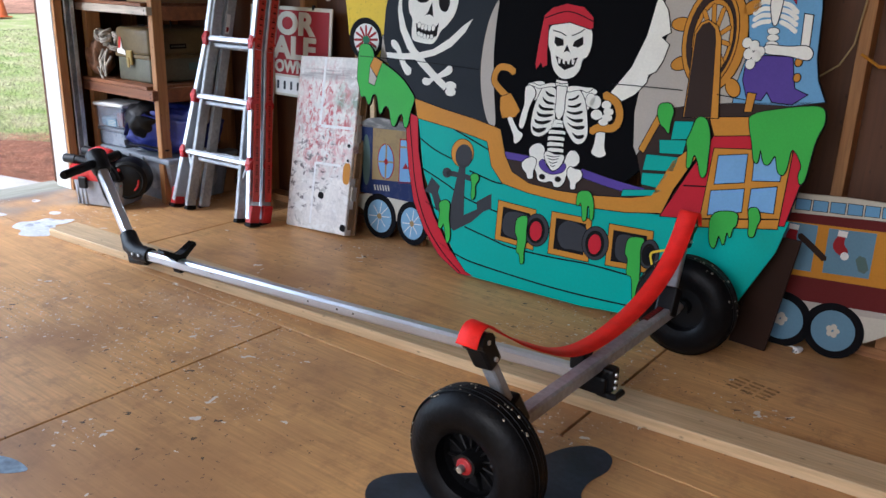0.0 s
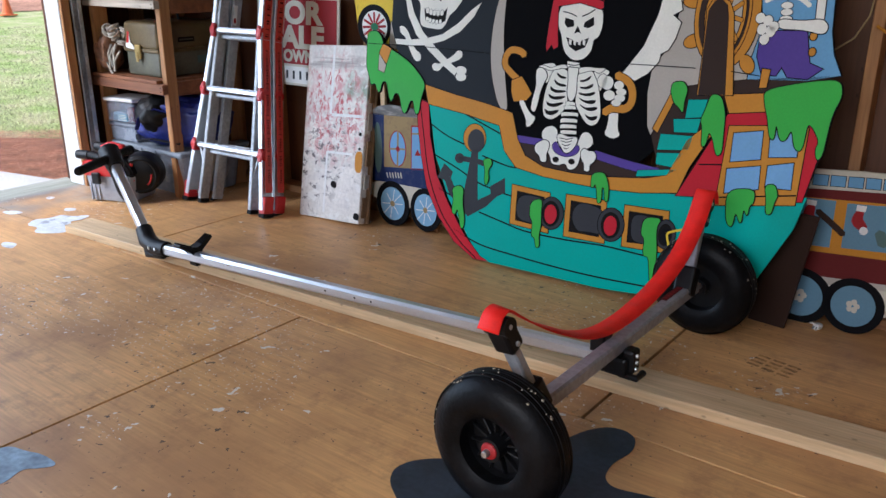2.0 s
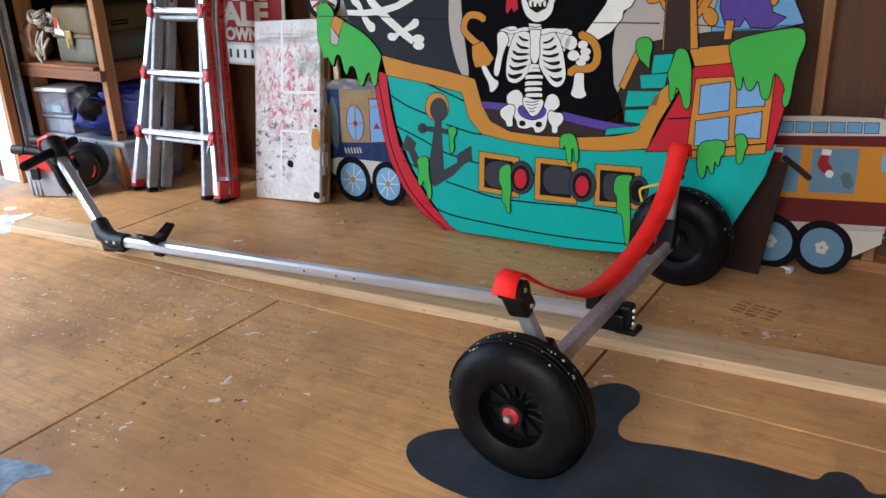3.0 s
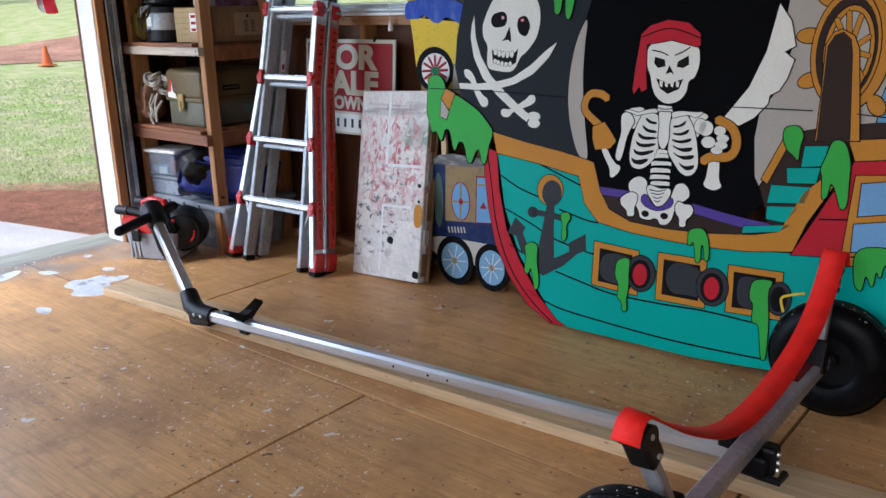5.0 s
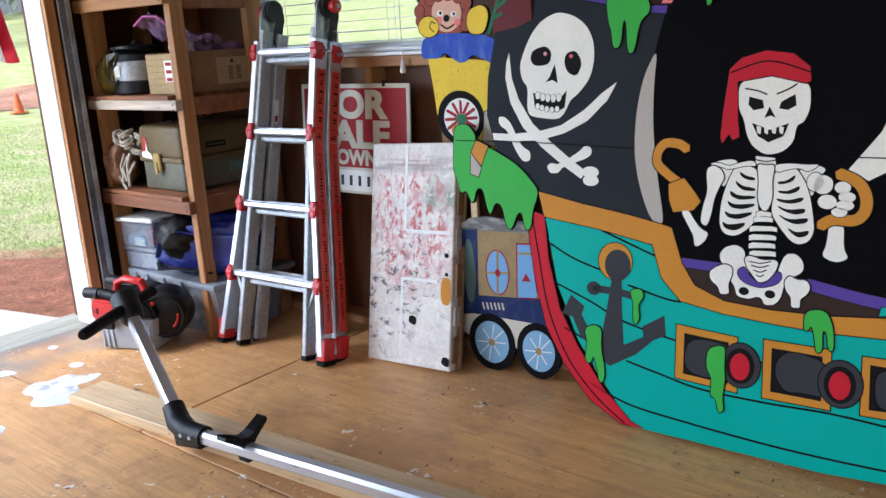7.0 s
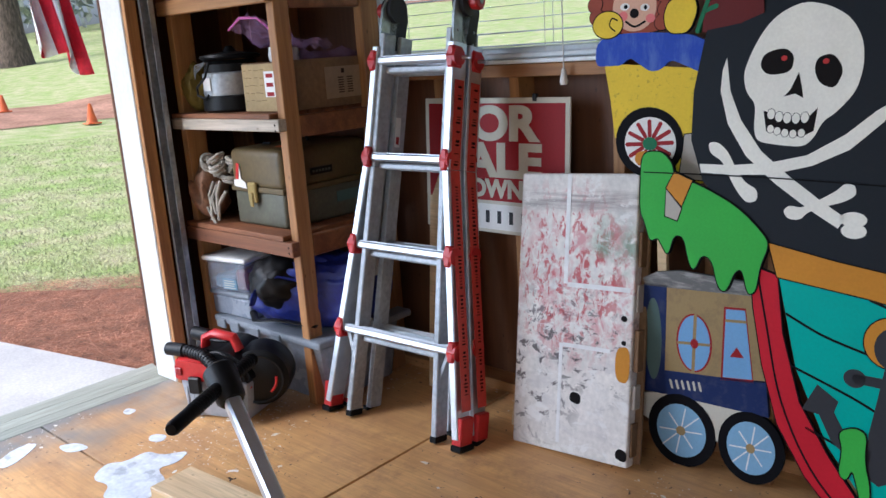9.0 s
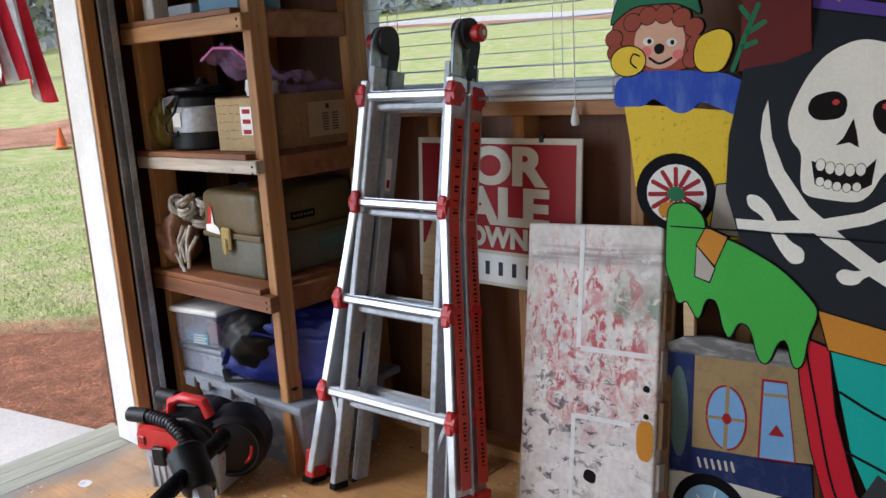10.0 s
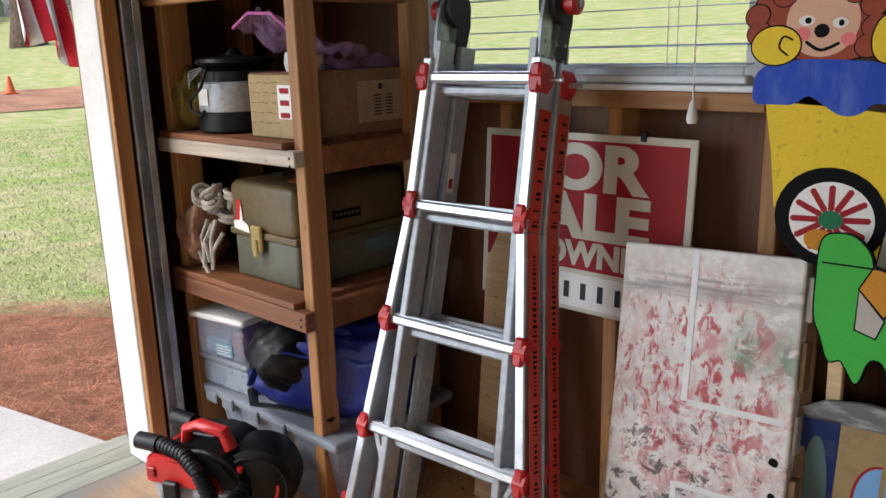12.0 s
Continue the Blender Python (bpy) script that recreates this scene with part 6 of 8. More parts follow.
part("flag_pole", tube([(0.0, -0.06, 0.01), (0.0, 0.37, 0.01)], 0.012, 10), M_white, fl, "white flag pole", smooth=True)
part("staff", tube([(0.0, -0.02, 0.02), (2.74, -0.12, 0.0)], 0.014, 10), M_white, fl, "white staff fixed to the shed", smooth=True)

# ---- the window with its blind ----
M_glass = bpy.data.materials.new("window_glass")
M_glass.use_nodes = True
gb = M_glass.node_tree.nodes["Principled BSDF"]
gb.inputs["Transmission Weight"].default_value, gb.inputs["Roughness"].default_value, gb.inputs["IOR"].default_value = 1.0, 0.0, 1.02
gb.inputs["Base Color"].default_value = (0.96, 0.98, 0.98, 1)
M_vinyl = material("white_vinyl", (0.78, 0.80, 0.82), 0.4, var=0.04, scale=8, bump=0.03)
M_blind = material("white_blind_slat", (0.66, 0.70, 0.74), 0.45, var=0.04, scale=8, bump=0.03)
win = thing("window_1", (0, 0, 0), "white vinyl window with a partly open horizontal blind", "window", kind="structure")
win.matrix_world = TURN
for q in ((WX0, WX0 + 0.045, WZ0, WZ1), (WX1 - 0.045, WX1, WZ0, WZ1), (WX0 + 0.045, WX1 - 0.045, WZ0, WZ0 + 0.05), (WX0 + 0.045, WX1 - 0.045, WZ1 - 0.05, WZ1), (WX0 + 0.045, WX1 - 0.045, 1.60, 1.635)):
    part("window_frame", box(q[0], q[1], WALL + 0.035, WALL + 0.088, q[2], q[3], 0.004), M_vinyl, win)
part("window_sill", box(WX0 - 0.01, WX1 + 0.01, WALL - 0.025, WALL + 0.034, WZ0 - 0.002, WZ0 + 0.012, 0.003), M_vinyl, win)
for z0, z1 in ((WZ0 + 0.051, 1.599), (1.636, WZ1 - 0.051)):
    o = part("pane", box(WX0 + 0.046, WX1 - 0.046, WALL + 0.060, WALL + 0.063, z0, z1), M_glass, win)
    o.visible_shadow = False
blind = thing("window_blind", (0, 0, 0), "white horizontal slat blind hanging in the window", "blind")
blind.matrix_world = TURN
slat = box(WX0 + 0.02, WX1 - 0.02, -0.0205, 0.0205, -0.0011, 0.0011)
slat_me = mesh_of("slat", slat, M_blind)
for k in range(21):
    o = new("slat", slat_me)
    o.parent = blind
    o.matrix_basis = pose(0, WALL + 0.006, WZ0 + 0.055 + 0.041 * k, 4 + rnd.uniform(-3, 3), 0, 0)
part("bottom_rail", box(WX0 + 0.02, WX1 - 0.02, WALL - 0.012, WALL + 0.026, WZ0 + 0.014, WZ0 + 0.032, 0.004), M_blind, blind)
for x in (-3.75, -3.45, -3.13):
    for dy in (-0.017, 0.029):
        part("ladder_cord", tube([(x, WALL + dy, WZ0 + 0.03), (x, WALL + dy, WZ1)], 0.0012, 5), M_white, blind)
part("pull_cord", tube([(-3.06, WALL - 0.022, WZ1), (-3.06, WALL - 0.026, WZ0 - 0.02)], 0.0018, 6), M_white, blind)
part("tassel", spun([(0.003, 0.05), (0.006, 0.045), (0.013, 0.01), (0.010, 0.0), (0.003, 0.0)], 14, 'z'), M_white, blind, "white plastic cord tassel", smooth=True, m=pose(-3.06, WALL - 0.026, WZ0 - 0.07))
outlet = thing("wall_outlet", (-2.60, WALL - 0.002, 1.40), "ivory double outlet plate on a wall stud", "outlet")
outlet.matrix_world = TURN @ outlet.matrix_world
M_ivory = material("ivory_plastic", (0.66, 0.60, 0.47), 0.4, var=0.05)
part("plate", box(-0.036, 0.036, -0.006, 0.0, 0.0, 0.115, 0.002), M_ivory, outlet)
for z in (0.036, 0.079):
    part("socket", box(-0.016, 0.016, -0.009, -0.004, z - 0.014, z + 0.014, 0.004), M_ivory, outlet)
    for dx in (-0.006, 0.006):
        part("slot", box(dx - 0.0015, dx + 0.0015, -0.0096, -0.006, z - 0.005, z + 0.005), M_dark, outlet)
cord = solo("extension_cord", tube([(-0.84, 2.995, 0.93), (-0.78, 2.985, 0.935), (-0.72, 2.982, 0.98), (-0.685, 2.98, 1.05), (-0.67, 2.98, 1.2), (-0.66, 2.982, 1.5), (-0.66, 2.985, 2.2)], 0.003, 8), M_tan, "dull yellow extension cord hanging along the studs", "cord", smooth=True, at=TURN)
solo("extension_cord", tube([(-0.66, 2.985, 1.02), (-0.6, 2.975, 0.985), (-0.5, 2.975, 0.99), (-0.42, 2.985, 1.03)], 0.005, 8), M_ochre, "dull yellow extension cord hanging along the studs", "cord", smooth=True, at=TURN)

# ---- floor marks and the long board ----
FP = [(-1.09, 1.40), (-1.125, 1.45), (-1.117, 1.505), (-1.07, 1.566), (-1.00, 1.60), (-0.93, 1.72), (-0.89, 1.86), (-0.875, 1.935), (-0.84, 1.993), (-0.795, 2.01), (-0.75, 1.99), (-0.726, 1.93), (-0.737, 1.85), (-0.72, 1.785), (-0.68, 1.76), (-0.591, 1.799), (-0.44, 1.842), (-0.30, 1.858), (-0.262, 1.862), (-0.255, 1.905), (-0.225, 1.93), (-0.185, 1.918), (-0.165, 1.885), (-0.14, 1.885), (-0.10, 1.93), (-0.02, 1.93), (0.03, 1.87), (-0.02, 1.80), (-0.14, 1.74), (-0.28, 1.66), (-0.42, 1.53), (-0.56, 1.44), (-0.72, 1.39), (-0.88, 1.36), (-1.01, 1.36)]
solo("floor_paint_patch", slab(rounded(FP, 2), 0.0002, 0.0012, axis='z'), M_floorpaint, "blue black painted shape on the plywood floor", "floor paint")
M_spill = material("white_floor_paint", (0.74, 0.76, 0.80), 0.3, var=0.12, scale=14, bump=0.15)
for pts in ([(-3.90, 1.60), (-3.97, 1.67), (-3.93, 1.72), (-3.95, 1.80), (-3.88, 1.82), (-3.84, 1.90), (-3.79, 1.83), (-3.81, 1.77), (-3.70, 1.76), (-3.64, 1.69), (-3.70, 1.61), (-3.76, 1.58), (-3.82, 1.63)], [(-4.24, 1.40), (-4.33, 1.50), (-4.31, 1.57), (-4.25, 1.52), (-4.19, 1.44)], [(-4.23, 1.60), (-4.20, 1.66), (-4.12, 1.68), (-4.14, 1.61)], [(-4.02, 1.83), (-4.06, 1.86), (-4.01, 1.90), (-3.97, 1.86)], [(-3.66, 1.40), (-3.72, 1.43), (-3.64, 1.47), (-3.58, 1.42)], [(-4.32, 1.86), (-4.35, 1.89), (-4.30, 1.91), (-4.28, 1.87)]):
    solo("paint_spill", slab(rounded(pts, 2), 0.0002, 0.0012, axis='z'), M_spill, "spilled white paint dried on the floor", "paint spill", group="paint spills")
M_bluespill = material("pale_blue_floor_paint", (0.30, 0.40, 0.50), 0.4, var=0.2, scale=14, bump=0.1)
solo("paint_smear", slab(rounded([(-1.95, 0.77), (-1.93, 0.82), (-1.88, 0.835), (-1.83, 0.862), (-1.75, 0.872), (-1.77, 0.83), (-1.80, 0.80), (-1.765, 0.74), (-1.80, 0.72), (-1.86, 0.76)], 2), 0.0002, 0.0012, axis='z'), M_bluespill, "pale blue paint smear on the floor", "paint spill")
solo("long_board", box(-2.29, 2.40, -0.072, 0.072, 0.0, 0.038, 0.003), M_board, "long pale pine board lying on the floor under the trolley", "board", at=pose(-1.40, 2.151, 0.0005, 0, 0, 9.95))
M_stain = material("floor_stamp_ink", (0.43, 0.24, 0.09), 0.7, var=0.3, scale=40)
st = thing("floor_stamp", (-0.66, 2.66, 0.0004), "faded dark printed stamp on the plywood", "stamp", rz=-4)
for r in range(4):
    for c in range(3):
        part("bar", box(-0.07 + 0.05 * c, -0.03 + 0.05 * c, -0.04 + 0.026 * r, -0.028 + 0.026 * r, 0.0, 0.0006), M_stain, st)

# ---- the boat launching trolley ----
N, F = Vector((-0.834, 1.514, 0.0)), Vector((-0.960, 2.745, 0.0))
mid = (N + F) / 2
ang = math.degrees(math.atan2(-(F - N).x, (F - N).y))
tro = thing("boat_trolley", (mid.x, mid.y, 0.0), "aluminium boat launching trolley with black tyres and a red sling", "boat trolley", rz=ang)
HALF, WR = (F - N).length / 2, 0.175


M_hubred = material("dark_red_plastic", (0.32, 0.012, 0.015), 0.4, var=0.1, bump=0.05)
M_scuff = material("pale_scuff", (0.46, 0.41, 0.32), 0.9, var=0.3, scale=30)


def tyre_profile(r, w):
    out = []
    for k in range(25):
        a = radians(-125 + 250 * k / 24)
        out.append((r - 0.062 + 0.062 * math.cos(a) * (1.0 if abs(a) < 1.2 else 0.92), w * math.sin(a) * 0.53))
    return out


def wheel(sy):
    w = part("wheel", tube([(0, -0.045, 0), (0, 0.045, 0)], 0.028, 20), M_black, tro, m=pose(0, sy * HALF, WR, 0, 12 * sy, 180 if sy > 0 else 0), smooth=True)
    t = part("tyre", spun(tyre_profile(WR, 0.11), 64, closed=True), M_rubber, w, "worn black pneumatic tyre", smooth=True)
    for off in (-0.022, -0.008, 0.008, 0.022):
        part("tread_rib", spun([(WR - 0.003, off - 0.0045), (WR + 0.0012 - abs(off) * 0.12, off - 0.003), (WR + 0.0012 - abs(off) * 0.12, off + 0.003), (WR - 0.003, off + 0.0045)], 64, closed=True), M_rubber, w, smooth=True)
    part("rim", spun([(0.094, -0.042), (0.102, -0.044), (0.106, -0.038), (0.094, -0.028), (0.088, 0.0), (0.094, 0.028), (0.106, 0.038), (0.102, 0.044), (0.094, 0.042), (0.082, 0.026), (0.078, 0.0), (0.082, -0.026)], 48, closed=True), M_black, w, "black plastic rim", smooth=True)
    for k in range(12):
        a = 2 * math.pi * k / 12
        part("spoke", beam((0.026 * math.cos(a), -0.006, 0.026 * math.sin(a)), (0.084 * math.cos(a), 0.004, 0.084 * math.sin(a)), 0.005, 0.018, 0.002, up=(0, 1, 0)), M_black, w)
    # added black backing disc stands in for the dark hollow between the spokes
    part("rim_web", spun([(0.0, 0.006), (0.086, 0.006), (0.086, 0.012), (0.0, 0.012)], 40), M_black, w, "added black disc darkening the gaps between the spokes", smooth=False)
    part("hub_cap", spun([(0.0, -0.052), (0.012, -0.052), (0.020, -0.048), (0.022, -0.042), (0.022, -0.02)], 24), M_hubred, w, "dark red hub cap", smooth=True)
    part("axle_bolt", spun([(0.0, -0.066), (0.0075, -0.066), (0.009, -0.063), (0.009, -0.050)], 12), M_alu, w, "bright steel axle end", smooth=True)
    rs = random.Random(5 + sy)
    for k in range(60):
        a, off, r = rs.uniform(-1.3, 1.6), rs.uniform(-0.036, 0.036), rs.uniform(0.0010, 0.0036)
        rad = WR - 0.062 + 0.0625 * math.cos(off / 0.058)
        part("scuff", tube([(0, 0, -0.001), (0, 0, 0.0017)], [r * 1.3, r], 6), M_scuff, w, m=Matrix.Rotation(a - 0.5, 4, 'Y') @ Matrix.Translation((0, off, rad)))
    return w


wheel(-1), wheel(1)
part("valve_cap", tube([(0.07, -HALF - 0.035, WR + 0.03), (0.075, -HALF - 0.05, WR + 0.035)], 0.004, 8), M_black, tro)
part("crossbar", beam((0.0, -HALF + 0.09, 0.197), (0.0, HALF - 0.09, 0.197), 0.042, 0.042, 0.006), M_aludull, tro, "square aluminium axle bar")
part("axle_stub", tube([(0.0, -HALF + 0.0, WR), (0.0, -HALF + 0.12, 0.194)], 0.012, 12), M_steel, tro)
part("axle_stub", tube([(0.0, HALF - 0.0, WR), (0.0, HALF - 0.12, 0.194)], 0.012, 12), M_steel, tro)
part("bar_label", box(-0.0215, 0.0, 0.30, 0.46, 0.2182, 0.2188), M_maroon, tro, "dark red maker's label")
for k in range(7):
    part("lettering", box(-0.016, -0.005, 0.315 + 0.02 * k, 0.327 + 0.02 * k, 0.2189, 0.2193), M_signred, tro)
# centre pole, bent up at its far end
PE, PB = Vector((0.02, 0.0, 0.145)), None
inv = tro.matrix_world.inverted()
pole0, bend = inv @ Vector((-0.90, 2.103, 0.150)), inv @ Vector((-2.955, 1.768, 0.078))
grip = inv @ Vector((-3.400, 1.845, 0.376))
d = (bend - pole0).normalized()
pole = part("pole", beam(pole0 - d * 0.03, bend, 0.042, 0.042, 0.009), M_pole, tro, "satin silver square aluminium pole")
sg0 = -1 if (tro.matrix_world.to_3x3() @ d.cross(Vector((0, 0, 1)))).y > 0 else 1
for s in (0.42, 0.455, 0.52):
    p = pole0.lerp(bend, s)
    part("pole_hole", tube([p + d.cross(Vector((0, 0, 1))) * sg0 * 0.0205, p + d.cross(Vector((0, 0, 1))) * sg0 * 0.0218], 0.004, 10), M_dark, pole)
cl = bmesh.new()
c0 = pole0 - d * 0.005
box(-0.05, 0.045, -0.040, 0.040, -0.030, 0.028, 0.010, cl, 2)
box(-0.075, -0.03, -0.03, 0.03, 0.02, 0.085, 0.006, cl, 2)
box(0.022, 0.060, -0.024, 0.024, -0.022, 0.050, 0.010, cl, 2)
tube([(0.02, -0.024, -0.026), (0.072, -0.024, -0.026), (0.072, 0.020, -0.026)], 0.010, 10, cl)
cl.transform(Matrix.Translation((0.0, c0.y, 0.145)))
clamp = part("pole_clamp", cl, M_black, tro, "black plastic pole clamp")
for x, z in ((0.060, 0.034), (0.060, -0.006), (0.0605, 0.014)):
    part("bolt", tube([(x, c0.y - 0.008, 0.145 + z), (x + 0.006, c0.y - 0.008, 0.145 + z)], 0.006, 6), M_alu, clamp)
# bow rest
v0 = pole0.lerp(bend, 0.868)
V = bmesh.new()
slab([(-0.012, -0.045), (0.012, -0.045), (0.022, 0.02), (0.040, 0.034), (0.098, 0.075), (0.092, 0.088), (0.028, 0.058), (0.0, 0.046), (-0.028, 0.058), (-0.092, 0.088), (-0.098, 0.075), (-0.040, 0.034), (-0.022, 0.02)], -0.024, 0.024, V)
bmesh.ops.bevel(V, geom=list(V.edges), offset=0.003, segments=1, affect='EDGES')
V.transform(Matrix.Rotation(radians(90), 4, 'Z') @ Matrix.Scale(0.84, 4))
rest = part("bow_rest", V, M_black, tro, "black rubber V shaped bow rest", m=Matrix.Translation(v0) @ Matrix.Rotation(math.atan2(d.y, d.x) - math.pi, 4, 'Z'))
for s in (-0.016, -0.005, 0.006, 0.017):
    for q in (-1, 1):
        a, b = Vector((s, q * 0.025, 0.050)), Vector((s, q * 0.077, 0.0755))
        part("rib", beam(a, b, 0.003, 0.004, 0.0005), M_dark, rest)
# bend, handle tube and grips
hdir = (grip - bend).normalized()
joint = bmesh.new()
tube([bend - d * 0.10, bend - d * 0.02, bend + hdir * 0.03 + d * 0.01, bend + hdir * 0.10], [0.033, 0.036, 0.038, 0.034], 16, joint)
tube([bend - d * 0.075 + Vector((0, 0, -0.028)), bend + d * 0.015 + Vector((0, 0, -0.032)), bend + d * 0.035 + Vector((0, 0, 0.03))], [0.018, 0.026, 0.018], 10, joint)
el = part("elbow", joint, M_black, tro, "black plastic elbow joint", smooth=True)
for s in (-0.07, -0.03):
    p = bend + d * s
    part("bolt", tube([p + Vector((0, -0.031, 0.006)), p + Vector((0, -0.038, 0.006))], 0.007, 8), M_alu, el)
part("handle_tube", beam(bend + hdir * 0.05, grip, 0.042, 0.042, 0.007), M_pole, tro, "square aluminium handle tube")
side = (inv.to_3x3() @ Vector((0.166, -0.225, 0.002))).normalized()
gb2 = bmesh.new()
tube([grip - hdir * 0.065, grip - hdir * 0.055, grip - hdir * 0.01, grip + hdir * 0.042, grip + hdir * 0.052], [0.032, 0.040, 0.044, 0.047, 0.038], 16, gb2)
gh = part("grip_head", gb2, M_black, tro, "black plastic handle head", smooth=True)
for q, ln in ((1, 0.265), (-1, 0.15)):
    a = grip + side * q * 0.02
    part("grip", tube([a, a + side * q * (ln - 0.01), a + side * q * ln], [0.019, 0.019, 0.015], 14), M_rubber, tro, "black rubber hand grip", smooth=True)
    for s in range(9):
        p = a + side * q * (0.04 + 0.014 * s)
        part("grip_ring", tube([p, p + side * q * 0.005], 0.0203, 14), M_rubber, gh)
# sling posts and the red sling
for nm, base, top in (("near", (-0.005, -HALF + 0.155, 0.215), (-0.868, 1.552, 0.430)), ("far", (-0.005, HALF - 0.155, 0.215), (-0.973, 2.700, 0.448))):
    base, top = Vector(base), inv @ Vector(top)
    e = (top - base).normalized()
    post = part("sling_post", beam(base - e * 0.02, top, 0.026, 0.038, 0.004, up=(1, 0, 0)), M_aludull, tro, "flat aluminium sling post")
    hd = bmesh.new()
    box(-0.027, 0.027, -0.024, 0.024, -0.055, 0.018, 0.008, hd, 2)
    tube([(-0.030, 0, 0.018), (0.030, 0, 0.018)], 0.024, 16, hd)
    rot = Vector((0, 0, 1)).rotation_difference(e).to_matrix().to_4x4()
    cap = part("post_head", hd, M_black, tro, "black plastic strap holder", m=Matrix.Translation(top) @ rot)
    for x, z in ((0.029, 0.02), (0.029, -0.035)):
        part("bolt", tube([(x - 0.004, 0, z), (x + 0.003, 0, z)], 0.006, 8), M_alu, cap)
    lo = bmesh.new()
    box(-0.03, 0.03, -0.028, 0.028, -0.05, 0.045, 0.007, lo, 2)
    part("post_foot", lo, M_black, tro, "black plastic post clamp", m=Matrix.Translation(base + e * 0.02) @ rot)
line = [inv @ Vector(p) for p in ((-0.868, 1.502, 0.445), (-0.87, 1.522, 0.478), (-0.872, 1.553, 0.485), (-0.876, 1.594, 0.46), (-0.884, 1.691, 0.397), (-0.893, 1.803, 0.337), (-0.903, 1.915, 0.285), (-0.912, 2.027, 0.255), (-0.923, 2.15, 0.246), (-0.933, 2.272, 0.255), (-0.944, 2.405, 0.28), (-0.954, 2.527, 0.325), (-0.962, 2.619, 0.389), (-0.967, 2.675, 0.458), (-0.97, 2.706, 0.505), (-0.972, 2.731, 0.5), (-0.973, 2.746, 0.46))]
bm = bmesh.new()
rows = []
for k in range((len(line) - 1) * 4 + 1):
    i, t = divmod(k / 4, 1)
    i = min(int(i), len(line) - 2)
    t = k / 4 - i
    p0, p1, p2, p3 = (line[max(0, min(len(line) - 1, i + j))] for j in (-1, 0, 1, 2))
    p = 0.5 * (2 * p1 + (p2 - p0) * t + (2 * p0 - 5 * p1 + 4 * p2 - p3) * t * t + (3 * p1 - p0 - 3 * p2 + p3) * t ** 3)
    tw = 0.17 * math.exp(-((k - 18) / 9) ** 2)
    w = 0.032 - 0.006 * math.exp(-((k - 9) / 12) ** 2)
    ax = Vector((math.cos(tw), 0, -math.sin(tw))) * w
    rows.append([bm.verts.new(p + ax), bm.verts.new(p - ax)])
for a, b in zip(rows, rows[1:]):
    bm.faces.new((a[0], a[1], b[1], b[0]))
sl = part("sling", bm, M_strap, tro, "wide red webbing sling", smooth=True)
sol = sl.modifiers.new("thick", 'SOLIDIFY')
sol.thickness, sol.offset = 0.003, 0.0

before_shelf = set(bpy.data.objects)
# ---- the shelf unit ----
SX0, SX1, SY0, SY1 = -4.49, -3.83, 2.345, 2.845
shelf = thing("shelf_unit", (0, 0, 0), "rough timber storage shelf unit in the corner, loaded with boxes", "shelf")
part("post", box(SX1 - 0.040, SX1, SY0 + 0.036, SY0 + 0.098, 0.0, 2.25, 0.003), M_stud, shelf)
part("post", box(SX1 - 0.040, SX1, SY1 - 0.085, SY1, 0.0, 2.25, 0.003), M_stud, shelf)
part("post", box(SX0, SX0 + 0.038, SY0 + 0.036, SY0 + 0.122, 0.0, 2.25, 0.003), M_stud, shelf)
M_pale = grain("pale_weathered_timber", (0.58, 0.50, 0.40), (0.40, 0.32, 0.24), axis=0, scale=3)
for n, (z, dz, mat) in enumerate(((0.628, 0.052, M_shelf), (1.045, 0.040, M_pale), (1.468, 0.050, M_beam), (1.90, 0.050, M_beam))):
    part("front_rail", box(SX0 + 0.002, SX1 + 0.008, SY0, SY0 + 0.034, z - 0.018 - dz, z - 0.018, 0.003), mat, shelf)
    for k in range(3):
        y0 = SY0 + 0.004 + k * 0.165
        part("shelf_board", box(SX0 + 0.002, SX1 - 0.044, y0, y0 + 0.161, z - 0.017, z, 0.002), M_shelf, shelf)
    part("side_rail", box(SX1 - 0.036, SX1 - 0.002, SY0 + 0.100, SY1 - 0.090, z - 0.085, z - 0.012, 0.003), M_shelf, shelf)
    for dz2 in (-0.035, -0.055):
        part("screw", tube([(SX1 - 0.012, SY0 - 0.001, z + dz2), (SX1 - 0.012, SY0 + 0.003, z + dz2)], 0.004, 8), M_dark, shelf)

# top shelf: a few small boxes
for x0, x1, y0, y1, h, mat, lab in ((-4.42, -4.36, 2.40, 2.46, 0.10, M_white, "small white patterned carton on the top shelf"), (-4.24, -4.11, 2.38, 2.50, 0.035, M_grey, "flat grey plastic case on the top shelf"), (-4.10, -3.90, 2.40, 2.56, 0.16, M_bluegrey, "blue grey plastic storage box on the top shelf")):
    solo("small_box", box(x0, x1, y0, y1, 1.4685, 1.4685 + h, 0.004), mat, lab, "box")

# kitchen appliance
ap = thing("slow_cooker", (-4.265, 2.49, 1.0455), "black and silver small kitchen appliance on the shelf", "appliance")
ap.scale = (0.90, 0.90, 0.92)
part("base", spun([(0.0, 0.0), (0.120, 0.0), (0.128, 0.01), (0.126, 0.06), (0.118, 0.065)], 36, 'z'), M_black, ap, smooth=True)
part("body", spun([(0.116, 0.062), (0.121, 0.07), (0.118, 0.150), (0.110, 0.155)], 36, 'z'), M_aludull, ap, "brushed silver band", smooth=True)
part("top", spun([(0.110, 0.152), (0.108, 0.185), (0.090, 0.20), (0.0, 0.20)], 36, 'z'), M_black, ap, smooth=True)
